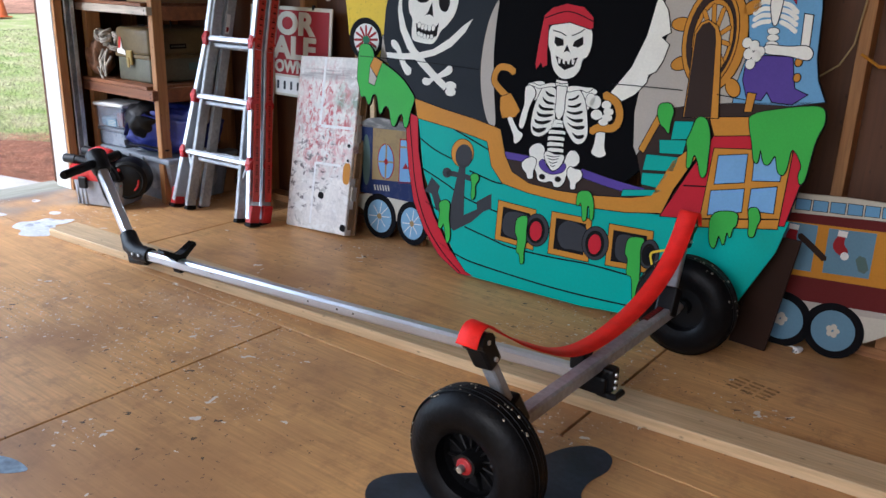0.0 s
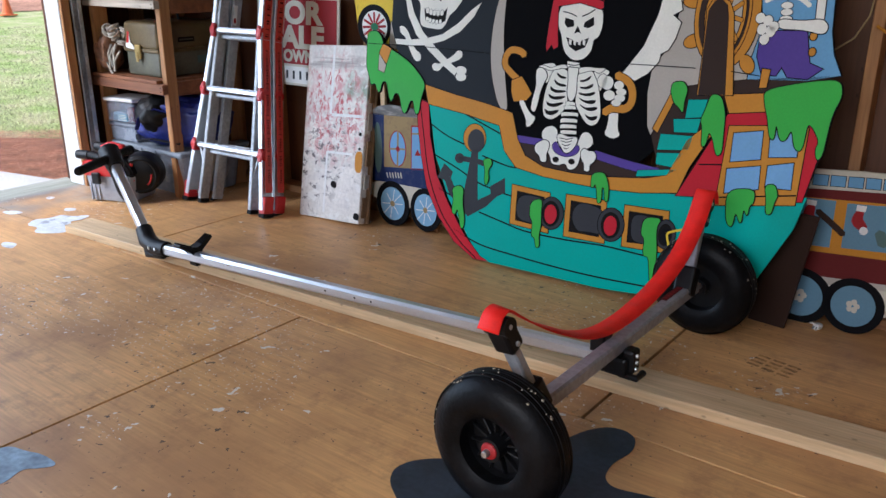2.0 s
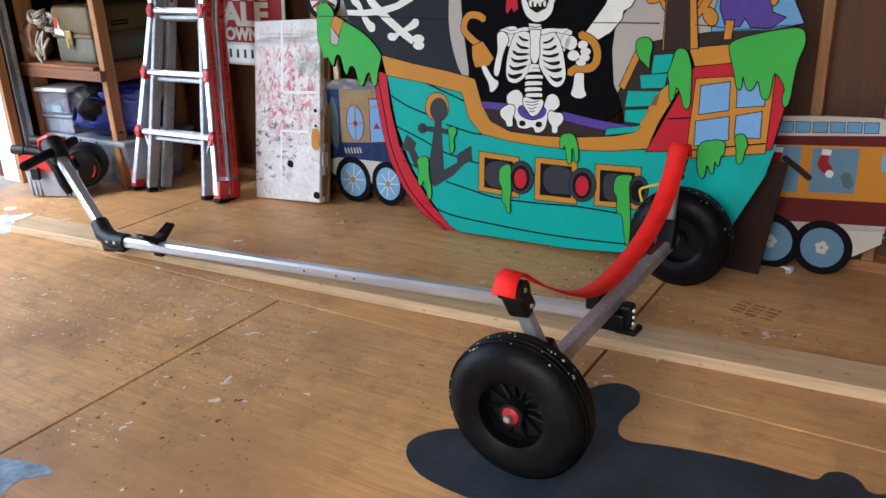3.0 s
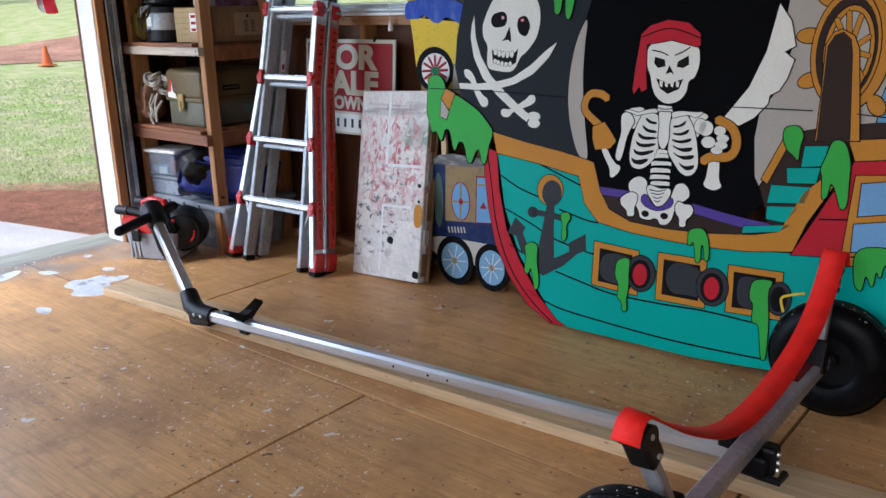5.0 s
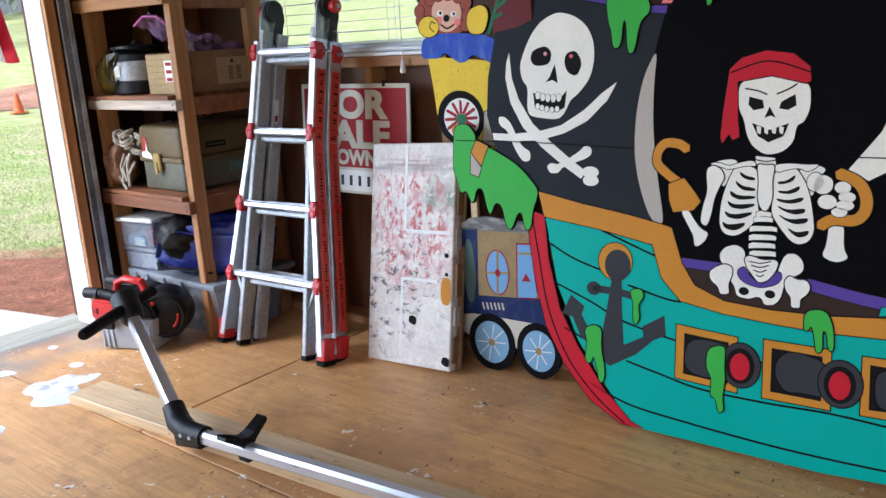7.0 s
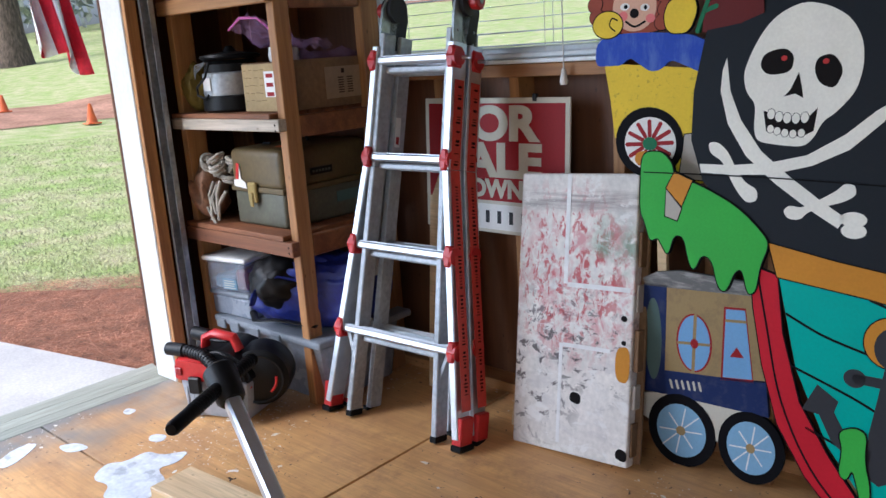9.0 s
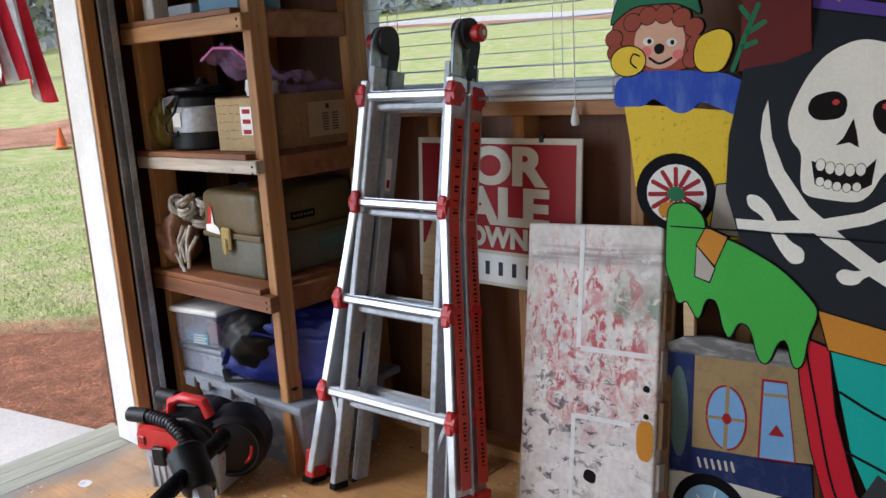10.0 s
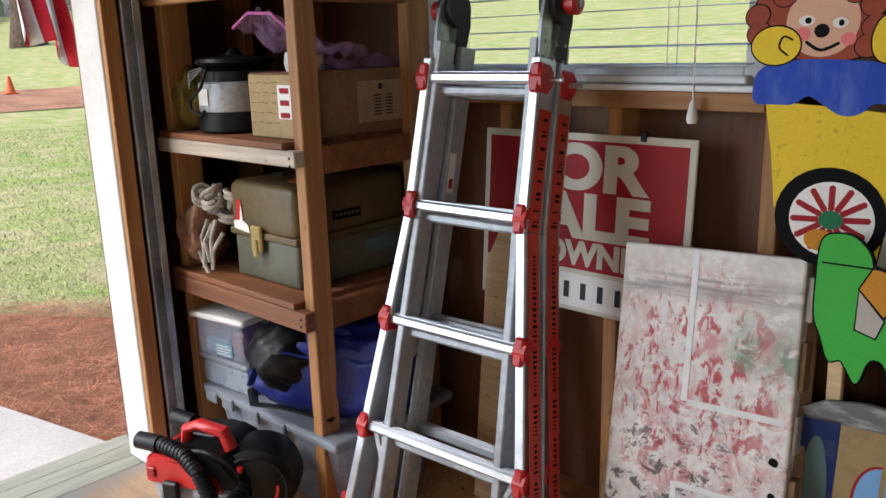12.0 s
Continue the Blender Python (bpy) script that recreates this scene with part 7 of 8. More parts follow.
part("lid", spun([(0.0, 0.203), (0.11, 0.203), (0.125, 0.212), (0.118, 0.222), (0.03, 0.232), (0.012, 0.255), (0.0, 0.256)], 36, 'z'), M_black, ap, "black lid with a small knob", smooth=True)
part("label_plate", box(-0.028, 0.022, -0.1225, -0.1205, 0.085, 0.135, 0.001), M_white, ap, "white rating label")
part("power_cord", tube([(-0.05, -0.09, 0.20), (0.03, -0.125, 0.19), (0.02, -0.140, 0.14), (-0.045, -0.142, 0.10), (-0.05, -0.138, 0.07), (0.0, -0.135, 0.055), (0.02, -0.135, 0.07)], 0.005, 8), M_black, ap, "black power cord", smooth=True)
for k in range(4):
    part("wire", tube([(-0.08, -0.06, 0.20), (-0.11, -0.10, 0.185 - 0.01 * k), (-0.14, -0.09, 0.16 - 0.012 * k)], 0.002, 6), M_aludull, ap, smooth=True)

# yellow cloth at the back of the shelf
bm = bmesh.new()
bmesh.ops.create_icosphere(bm, subdivisions=4, radius=1.0)
for v in bm.verts:
    n0 = noise.noise(v.co * 2.2) * 0.25 + noise.noise(v.co * 5.0) * 0.10
    v.co = Vector((v.co.x * 0.05, v.co.y * 0.06, (v.co.z + 1) * 0.085)) * (1 + n0)
solo("yellow_cloth", bm, material("mustard_cloth", (0.17, 0.115, 0.012), 0.9, var=0.15, scale=12, bump=0.4), "crumpled mustard yellow cloth bag on the shelf", "cloth", smooth=True, at=pose(-4.415, 2.44, 1.046))

# cardboard carton with writing, a plastic bag on it
M_olive2 = paint("faded_marker_ink", (0.20, 0.14, 0.06))
ct = thing("cardboard_carton", (-3.972, 2.630, 1.0455), "brown cardboard carton with paper labels on the shelf", "carton")
ct.scale = (0.90, 0.84, 0.95)
part("body", box(-0.120, 0.120, -0.265, 0.265, 0.0, 0.175, 0.003), M_card, ct)
for sx in (-1, 1):
    part("flap", beam((sx * 0.117, -0.255, 0.172), (sx * 0.117, 0.255, 0.172), 0.005, 0.012, 0.001), M_card, ct)
part("end_paper", box(-0.118, 0.118, -0.2675, -0.2655, 0.004, 0.171), material("kraft_label", (0.40, 0.29, 0.14), 0.8, var=0.08, scale=9), ct, "yellowish end panel with handwriting")
for r in range(5):
    for c in range(4):
        w = 0.014 + 0.006 * ((r * 3 + c * 5) % 4)
        zz = 0.148 - 0.027 * r + 0.002 * ((c + r) % 2)
        part("handwriting", box(-0.108 + 0.033 * c, -0.108 + 0.033 * c + w, -0.2684, -0.2674, zz, zz + 0.0026), M_olive2, ct)
part("sticker", box(0.02, 0.085, -0.2684, -0.2674, 0.055, 0.145), M_white, ct, "white sticker with red marks")
for z in (0.065, 0.098, 0.130):
    part("sticker_mark", box(0.032, 0.074, -0.2694, -0.2683, z - 0.007, z + 0.007), M_signred, ct)
part("side_label", box(0.1202, 0.1212, -0.04, 0.16, 0.03, 0.145), material("paper_label", (0.36, 0.25, 0.15), 0.7, var=0.06, scale=9), ct, "tan paper label with print")
part("label_mark", box(0.1212, 0.1218, 0.05, 0.066, 0.12, 0.136), M_brown, ct)
for c in range(2):
    for r in range(7):
        part("print_bar", box(0.1212, 0.1218, 0.03 + 0.05 * c, 0.06 + 0.05 * c, 0.048 + 0.009 * r, 0.052 + 0.009 * r), M_brown, ct)
M_film = bpy.data.materials.new("clear_film")
M_film.use_nodes = True
fb = M_film.node_tree.nodes["Principled BSDF"]
fb.inputs["Base Color"].default_value, fb.inputs["Roughness"].default_value, fb.inputs["Alpha"].default_value = (0.40, 0.24, 0.44, 1), 0.15, 0.42
bag = thing("plastic_bag", (-3.995, 2.53, 1.2130), "clear purple tinted zip bag lying on the carton", "plastic bag")
bm = bmesh.new()
bmesh.ops.create_grid(bm, x_segments=26, y_segments=26, size=0.5)
for v in bm.verts:
    x, y = v.co.x, v.co.y
    v.co = Vector((x * 0.22, y * 0.28, 0.055 + 0.20 * max(0, -y) * (1 - 0.7 * abs(x)) + 0.035 * noise.noise(Vector((x * 5, y * 5, 1))) + 0.02 * noise.noise(Vector((x * 13, y * 13, 4)))))
part("film", bm, M_film, bag, smooth=True)
part("zip_edge", tube([(-0.11, -0.14, 0.115), (-0.04, -0.14, 0.150), (0.05, -0.135, 0.145), (0.11, -0.13, 0.105)], 0.004, 8), material("pink_zip", (0.55, 0.12, 0.38), 0.4, var=0.05), bag, "pink zip edge", smooth=True)
bm = bmesh.new()
bmesh.ops.create_grid(bm, x_segments=20, y_segments=30, size=0.5)
for v in bm.verts:
    x, y = v.co.x, v.co.y
    v.co = Vector((x * 0.20, 0.19 + y * 0.34, 0.012 + 0.03 * noise.noise(Vector((x * 4, y * 6, 9))) + 0.018 * noise.noise(Vector((x * 15, y * 15, 2)))))
part("loose_film", bm, M_film, bag, smooth=True)
part("contents", spun([(0.0, 0.0), (0.05, 0.0), (0.055, 0.02), (0.05, 0.05), (0.0, 0.055)], 16, 'z'), M_white, bag, smooth=True)

# tackle box
M_brass = material("brass", (0.42, 0.31, 0.11), 0.4, metal=0.4, var=0.1)
tb = thing("tool_box", (-4.095, 2.627, 0.6285), "olive green plastic tackle box with a brass latch", "tool box")
tb.scale = (1.0, 0.79, 1.0)
M_olive, M_olivegrey = material("olive_plastic", (0.125, 0.088, 0.034), 0.45, var=0.12, scale=6, bump=0.1), material("grey_olive_plastic", (0.12, 0.118, 0.082), 0.5, var=0.12, scale=6, bump=0.1)
part("tray", box(-0.150, 0.150, -0.255, 0.255, 0.0, 0.135, 0.016, seg=3), M_olivegrey, tb, smooth=True)
part("lid", box(-0.155, 0.155, -0.262, 0.262, 0.137, 0.285, 0.030, seg=4), M_olive, tb, smooth=True)
part("rim_band", box(-0.158, 0.158, -0.265, 0.265, 0.126, 0.146, 0.004), M_olive, tb)
part("latch", box(-0.04, 0.01, -0.280, -0.264, 0.09, 0.165, 0.005), M_brass, tb, "yellow brass latch")
part("latch_pin", box(-0.026, -0.004, -0.287, -0.279, 0.075, 0.13, 0.004), M_brass, tb)
part("tag", slab([(-0.130, 0.145), (-0.055, 0.138), (-0.060, 0.160), (-0.085, 0.172), (-0.090, 0.225), (-0.105, 0.222), (-0.110, 0.175), (-0.132, 0.165)], 0.2655, 0.2675), M_white, tb, "red and white plastic tag")
part("tag_strip", slab([(-0.118, 0.170), (-0.100, 0.172), (-0.088, 0.228), (-0.104, 0.232)], 0.2678, 0.2690), M_redplastic, tb)
part("strap", beam((-0.085, -0.266, 0.15), (-0.082, -0.10, 0.292), 0.05, 0.005, 0.001), M_gun, tb, "dark strap over the lid")
part("handle", tube([(-0.01, -0.07, 0.285), (-0.01, -0.06, 0.33), (-0.01, 0.0, 0.345), (-0.01, 0.06, 0.33), (-0.01, 0.07, 0.285)], 0.007, 8), M_black, tb, "black wire handle", smooth=True)
part("emblem", tube([(0.06, -0.14, 0.2845), (0.06, -0.14, 0.2865)], 0.035, 20), M_cone, tb, "round orange emblem")
part("maker_plate", box(0.1555, 0.1575, -0.10, 0.03, 0.178, 0.204), M_dark, tb, "black maker's plate")
for k in range(6):
    part("lettering", box(0.1576, 0.1582, -0.088 + 0.019 * k, -0.076 + 0.019 * k, 0.187, 0.195), M_olivegrey, tb)
part("green_label", box(0.1505, 0.1522, 0.05, 0.20, 0.06, 0.10), M_deepgreen, tb)

# heap of rope and a hide pouch
rp = thing("rope_heap", (-4.37, 2.475, 0.6285), "tangled pale cotton rope with a brown pouch on the shelf", "rope")
M_rope = material("cotton_rope", (0.44, 0.40, 0.34), 0.9, var=0.18, scale=30, bump=0.5, fine=160)
rr2 = random.Random(21)
for k in range(9):
    c = Vector((rr2.uniform(0.0, 0.115), rr2.uniform(-0.08, 0.0), rr2.uniform(0.06, 0.24)))
    R, tilt, ph = rr2.uniform(0.024, 0.042), rr2.uniform(0.3, 1.4), rr2.uniform(0, 6.28)
    pts = []
    for j in range(34):
        a = j / 33 * 6.28 * 1.9
        p = Vector((math.cos(a) * R, math.sin(a) * R * math.cos(tilt), math.sin(a) * R * math.sin(tilt) + 0.004 * j / 5))
        pts.append(c + Matrix.Rotation(ph, 3, 'Z') @ p)
    part("rope_loop", tube(pts, 0.0075, 8), M_rope, rp, smooth=True)
for k in range(7):
    a = Vector((rr2.uniform(-0.02, 0.1), -0.07, rr2.uniform(0.10, 0.16)))
    part("rope_end", tube([a, a + Vector((rr2.uniform(-0.03, 0.03), -0.02, -0.05)), a + Vector((rr2.uniform(-0.04, 0.04), -0.025, -0.11))], 0.007, 7), M_rope, rp, smooth=True)
bm = bmesh.new()
bmesh.ops.create_icosphere(bm, subdivisions=4, radius=1.0)
for v in bm.verts:
    n0 = noise.noise(v.co * 2.0) * 0.3
    v.co = Vector((v.co.x * 0.075, v.co.y * 0.07, (v.co.z + 1) * 0.09 + 0.03 * max(0, v.co.z))) * (1 + n0)
part("pouch", bm, material("brown_hide", (0.30, 0.15, 0.08), 0.6, var=0.2, scale=14, bump=0.3), rp, "brown soft hide pouch", smooth=True, m=pose(-0.045, -0.045, 0.006))

# grey tote and the clear boxes on it
tt = thing("storage_tote", (-4.09, 2.60, 0.0), "large cloudy grey plastic storage tote on the floor", "storage box")
bm = bmesh.new()
prof = []
for lvl, (z, gx, gy) in enumerate(((0.004, 0.29, 0.185), (0.20, 0.315, 0.215), (0.235, 0.32, 0.22))):
    ringv = []
    n = 88
    for k in range(n):
        a = 2 * math.pi * k / n
        cx, cy = math.cos(a), math.sin(a)
        ex = 7.0
        rr0 = (abs(cx) ** ex + abs(cy) ** ex) ** (-1 / ex)
        rib = 1.0 - (0.012 if (k // 2) % 2 and lvl < 2 else 0.0)
        ringv.append(bm.verts.new((cx * rr0 * gx * rib, cy * rr0 * gy * rib, z)))
    prof.append(ringv)
for a, b in zip(prof, prof[1:]):
    for k in range(len(a)):
        bm.faces.new((a[k], a[(k + 1) % len(a)], b[(k + 1) % len(b)], b[k]))
bm.faces.new(prof[0][::-1])
part("tub", bm, M_clear, tt, "ribbed cloudy plastic tub")
part("lid", box(-0.328, 0.328, -0.232, 0.232, 0.222, 0.252, 0.010, seg=2), M_grey, tt, "grey snap lid")
for x in (-0.27, -0.18, -0.05, 0.08):
    part("rim_tab", box(x - 0.03, x + 0.03, -0.240, -0.230, 0.205, 0.245, 0.004), M_grey, tt)
b2 = thing("storage_box", (-4.32, 2.475, 0.2525), "grey plastic storage box stacked on the tote", "storage box", group="stacked boxes", rz=4)
part("tub", box(-0.115, 0.115, -0.085, 0.085, 0.0, 0.080, 0.010, seg=2), M_clear, b2)
part("lid", box(-0.122, 0.122, -0.092, 0.092, 0.081, 0.100, 0.006), M_grey, b2)
b3x = thing("storage_box", (-4.33, 2.465, 0.353), "clear plastic box with a white lid and coloured contents", "storage box", group="stacked boxes", rz=9)
M_seethru = bpy.data.materials.new("clear_plastic")
M_seethru.use_nodes = True
sb = M_seethru.node_tree.nodes["Principled BSDF"]
sb.inputs["Base Color"].default_value, sb.inputs["Roughness"].default_value, sb.inputs["Alpha"].default_value = (0.45, 0.49, 0.58, 1), 0.2, 0.38
part("tub", box(-0.105, 0.105, -0.080, 0.080, 0.0, 0.120, 0.010, seg=2), M_seethru, b3x, "clear plastic tub")
part("lid", box(-0.120, 0.120, -0.092, 0.092, 0.121, 0.140, 0.006), M_white, b3x, "white snap lid")
part("contents", box(-0.09, 0.02, -0.065, 0.06, 0.006, 0.055, 0.01), M_bluegrey, b3x, "blue items inside")
part("label", box(-0.02, 0.055, -0.0825, -0.0806, 0.012, 0.052), M_bluegrey, b3x, "pale blue paper label")
for k in range(4):
    part("lettering", box(-0.014, 0.049 - 0.008 * (k % 2), -0.0835, -0.0827, 0.017 + 0.009 * k, 0.020 + 0.009 * k), M_cream, b3x)
part("contents", box(0.025, 0.09, -0.06, 0.06, 0.006, 0.085, 0.01), M_maroon, b3x, "dark red items inside")

# blue duffel
df = thing("duffel_bag", (-3.93, 2.53, 0.2525), "crumpled royal blue and black nylon duffel bag", "duffel bag", rz=24)
M_nylon = material("blue_nylon", (0.008, 0.018, 0.19), 0.5, var=0.2, scale=9, bump=0.35, fine=60)
bm = bmesh.new()
bmesh.ops.create_icosphere(bm, subdivisions=5, radius=1.0)
for v in bm.verts:
    c = v.co.copy()
    f = 1 + 0.10 * noise.noise(c * 2.3) + 0.06 * noise.noise(c * 5.5) + 0.025 * abs(noise.noise(c * 11))
    sq = lambda t: math.copysign(abs(t) ** 0.72, t)
    v.co = Vector((sq(c.x) * 0.265 * f, sq(c.y) * 0.13 * f, (sq(c.z) + 1.0) * 0.135 * f))
    v.co.z = max(v.co.z, 0.002)
part("bag_body", bm, M_nylon, df, "royal blue nylon bag", smooth=True)
bm = bmesh.new()
bmesh.ops.create_icosphere(bm, subdivisions=4, radius=1.0)
for v in bm.verts:
    c = v.co.copy()
    f = 1 + 0.14 * noise.noise(c * 2.6 + Vector((3, 1, 2))) + 0.05 * noise.noise(c * 7)
    v.co = Vector((c.x * 0.115 * f - 0.125, c.y * 0.115 * f - 0.055, 0.18 + c.z * 0.10 * f))
part("top_flap", bm, M_black, df, "black fabric top", smooth=True)
part("strap", tube([(-0.22, -0.12, 0.10), (-0.17, -0.16, 0.17), (-0.08, -0.15, 0.22), (0.0, -0.13, 0.20)], 0.012, 8, flat=0.3), M_nylon, df, "blue webbing strap", smooth=True)
part("strap", tube([(-0.25, -0.07, 0.06), (-0.2, -0.14, 0.05), (-0.1, -0.155, 0.06), (0.05, -0.15, 0.04)], 0.014, 8, flat=0.3), M_black, df, "black webbing strap", smooth=True)

# the shelf and all that stands on and under it, turned with the building
bpy.context.view_layer.update()
SHELF_TURN = pose(-3.795, 2.335, 0, 0, 0, 6.0) @ pose(3.822, -2.345, 0)
for ob in sorted(set(bpy.data.objects) - before_shelf, key=lambda o: o.name):
    if ob.parent is None:
        ob.matrix_world = SHELF_TURN @ ob.matrix_world

# ---- shop vacuum ----
vc = thing("shop_vacuum", (-4.03, 2.16, 0.0), "compact red, black and grey wet and dry vacuum", "vacuum cleaner", rz=28)
vc.scale = (0.96, 0.96, 0.95)
M_vacgrey = material("vacuum_grey_plastic", (0.34, 0.365, 0.41), 0.45, var=0.06, scale=8, bump=0.05)
bm = box(-0.145, 0.145, -0.105, 0.135, 0.004, 0.155, 0.014, seg=2)
for v in bm.verts:
    k = 0.90 + 0.10 * (v.co.z / 0.155)
    v.co.x, v.co.y = v.co.x * k, v.co.y * k
tank = part("tank", bm, M_vacgrey, vc, "grey plastic tank", smooth=True)
for x in (-0.12, -0.095, -0.07, 0.07, 0.095, 0.12):
    part("rib", box(x - 0.005, x + 0.005, -0.1045, -0.094, 0.01, 0.125, 0.002), M_vacgrey, tank)
bm = slab([(-0.158, 0.150), (-0.156, 0.215), (-0.140, 0.240), (-0.03, 0.236), (0.07, 0.205), (0.10, 0.15)], -0.122, 0.118)
bmesh.ops.bevel(bm, geom=list(bm.edges), offset=0.010, segments=2, affect='EDGES')
part("red_cover", bm, M_redplastic, vc, "glossy red cover", smooth=True)
bm = slab([(-0.12, 0.232), (-0.10, 0.262), (0.03, 0.278), (0.10, 0.255), (0.15, 0.20), (0.155, 0.15), (0.08, 0.15), (0.04, 0.22)], -0.100, 0.105)
bmesh.ops.bevel(bm, geom=list(bm.edges), offset=0.014, segments=3, affect='EDGES')
part("motor_housing", bm, M_black, vc, "black motor housing", smooth=True)
part("latch", box(-0.085, -0.035, -0.138, -0.118, 0.110, 0.175, 0.005), M_black, vc, "black latch")
part("cover_recess", box(-0.142, -0.115, -0.1255, -0.119, 0.175, 0.205, 0.003), M_hubred, vc)
part("handle", tube([(-0.055, -0.05, 0.245), (-0.045, -0.05, 0.305), (-0.005, -0.05, 0.322), (0.075, -0.05, 0.310), (0.095, -0.05, 0.262)], 0.022, 12, flat=0.75), M_redplastic, vc, "red carrying handle", smooth=True)
part("handle_grip", box(-0.02, 0.06, -0.068, -0.032, 0.292, 0.304, 0.005), M_black, vc)
hose = [(-0.165, -0.085, 0.262), (-0.10, -0.09, 0.262), (-0.02, -0.11, 0.256), (0.045, -0.135, 0.225), (0.085, -0.15, 0.17), (0.105, -0.15, 0.10), (0.12, -0.13, 0.045)]
hp = part("hose", tube(hose, 0.021, 14), M_black, vc, "black corrugated hose", smooth=True)
for k in range(34):
    i, t = divmod(k / 34 * (len(hose) - 1), 1)
    i = int(i)
    if i < 1:
        continue
    p, q = Vector(hose[i]), Vector(hose[i + 1])
    c, dd = p.lerp(q, t), (q - p).normalized()
    part("hose_ring", tube([c - dd * 0.002, c + dd * 0.002], 0.0235, 14), M_black, hp)
part("hose_cuff", tube([(-0.19, -0.085, 0.262), (-0.115, -0.09, 0.262)], 0.025, 16), M_black, vc, smooth=True)
part("hose_cuff", tube([(-0.155, 0.03, 0.285), (-0.08, 0.02, 0.280)], 0.026, 16), M_black, vc, smooth=True)
wd = part("side_drum", spun([(0.0, -0.02), (0.085, -0.02), (0.108, -0.005), (0.114, 0.03), (0.114, 0.10), (0.104, 0.125), (0.0, 0.13)], 40), M_black, vc, "round black side drum", smooth=True, m=pose(0.155, -0.035, 0.155, 0, 0, 20))
part("drum_ring", spun([(0.085, -0.024), (0.092, -0.026), (0.098, -0.022), (0.092, -0.018)], 36, closed=True), M_black, wd, smooth=True)
part("drum_clip", tube([(-0.03, -0.032, 0.07), (-0.042, -0.034, 0.04), (-0.042, -0.034, -0.01), (-0.03, -0.032, -0.03)], 0.009, 10), M_redplastic, wd, "red clip", smooth=True)
for a0, a1 in ((-0.9, 0.1), (2.0, 2.5)):
    part("drum_accent", tube([(0.066 * math.cos(a0 + (a1 - a0) * k / 6), -0.0225, 0.066 * math.sin(a0 + (a1 - a0) * k / 6)) for k in range(7)], 0.005, 8), M_redplastic, wd, "red accent strip", smooth=True)

# ---- folding ladder ----
ld = thing("folding_ladder", (-3.452, 2.472, 0.0), "folded aluminium multi position ladder with red fittings leaning on the wall", "ladder", rz=9, rx=-12.2)


def rail(pts, w, dep, y, mat, label="", name="rail"):
    bm = bmesh.new()
    for a, b in zip(pts, pts[1:]):
        beam((a[0], y, a[1]), (b[0], y, b[1]), w, dep, 0.003, bm, up=(0, 1, 0))
    return part(name, bm, mat, ld, label)


RZ = (0.300, 0.594, 0.891, 1.208)
for s in (-1, 1):
    for y, tone in ((-0.038, M_alu), (0.045, M_aludull)):
        rail([(s * 0.283, 0.03), (s * 0.172, 0.86), (s * 0.160, 1.255)], 0.026, 0.068, y, M_alu, "flared aluminium outer rail")
        rail([(s * 0.190 if y < 0 else s * 0.176, 0.015), (s * 0.150, 0.86), (s * 0.140, 1.30)], 0.022, 0.058, y + 0.006, M_aludull, "aluminium inner rail")
        bm = box(s * 0.287 - 0.020, s * 0.287 + 0.020, y - 0.031, y + 0.031, 0.012, 0.100, 0.004)
        part("boot", bm, M_redplastic, ld, "red plastic foot boot")
        part("foot_pad", box(s * 0.290 - 0.022, s * 0.290 + 0.022, y - 0.036, y + 0.036, -0.006, 0.014, 0.004), M_rubber, ld)
        part("inner_foot", box(s * 0.189 - 0.014, s * 0.189 + 0.014, y - 0.024, y + 0.036, -0.004, 0.018, 0.003), M_rubber, ld)
    # hinge plates
    for y, lean in ((-0.036, -1), (0.043, 1)):
        hp2 = part("hinge_plate", slab(rounded([(-0.038 + lean * 0.0, 1.235), (0.034, 1.235), (0.037, 1.32), (0.045 - lean * 0.0, 1.37), (0.02, 1.42), (-0.02, 1.42), (-0.045, 1.37)], 1), -0.004, 0.004), M_gun if y > 0 else M_steel, ld, "grey steel hinge plate", m=pose(s * 0.152, 0.003 + y * 0.55, 0.0, 0, 0, 90))
        for u, v in ((-0.02, 1.26), (0.018, 1.262), (-0.018, 1.295), (0.02, 1.30)):
            part("rivet", tube([(u, -0.0035, v), (u, -0.007, v)], 0.0045, 8), M_aludull, hp2)
    part("hinge_drum", tube([(s * 0.130, 0.0, 1.385), (s * 0.172, 0.0, 1.385)], 0.043, 24), M_gun, ld, "dark steel hinge drum", smooth=True)
    part("hinge_knob", tube([(s * 0.172, 0.0, 1.385), (s * 0.182, 0.0, 1.385), (s * 0.206, 0.0, 1.385), (s * 0.212, 0.0, 1.385)], [0.014, 0.024, 0.026, 0.020], 20), M_redplastic, ld, "round red hinge knob", smooth=True)
    part("knob_bolt", tube([(s * 0.212, 0.0, 1.385), (s * 0.215, 0.0, 1.385)], 0.008, 10), M_aludull, ld)
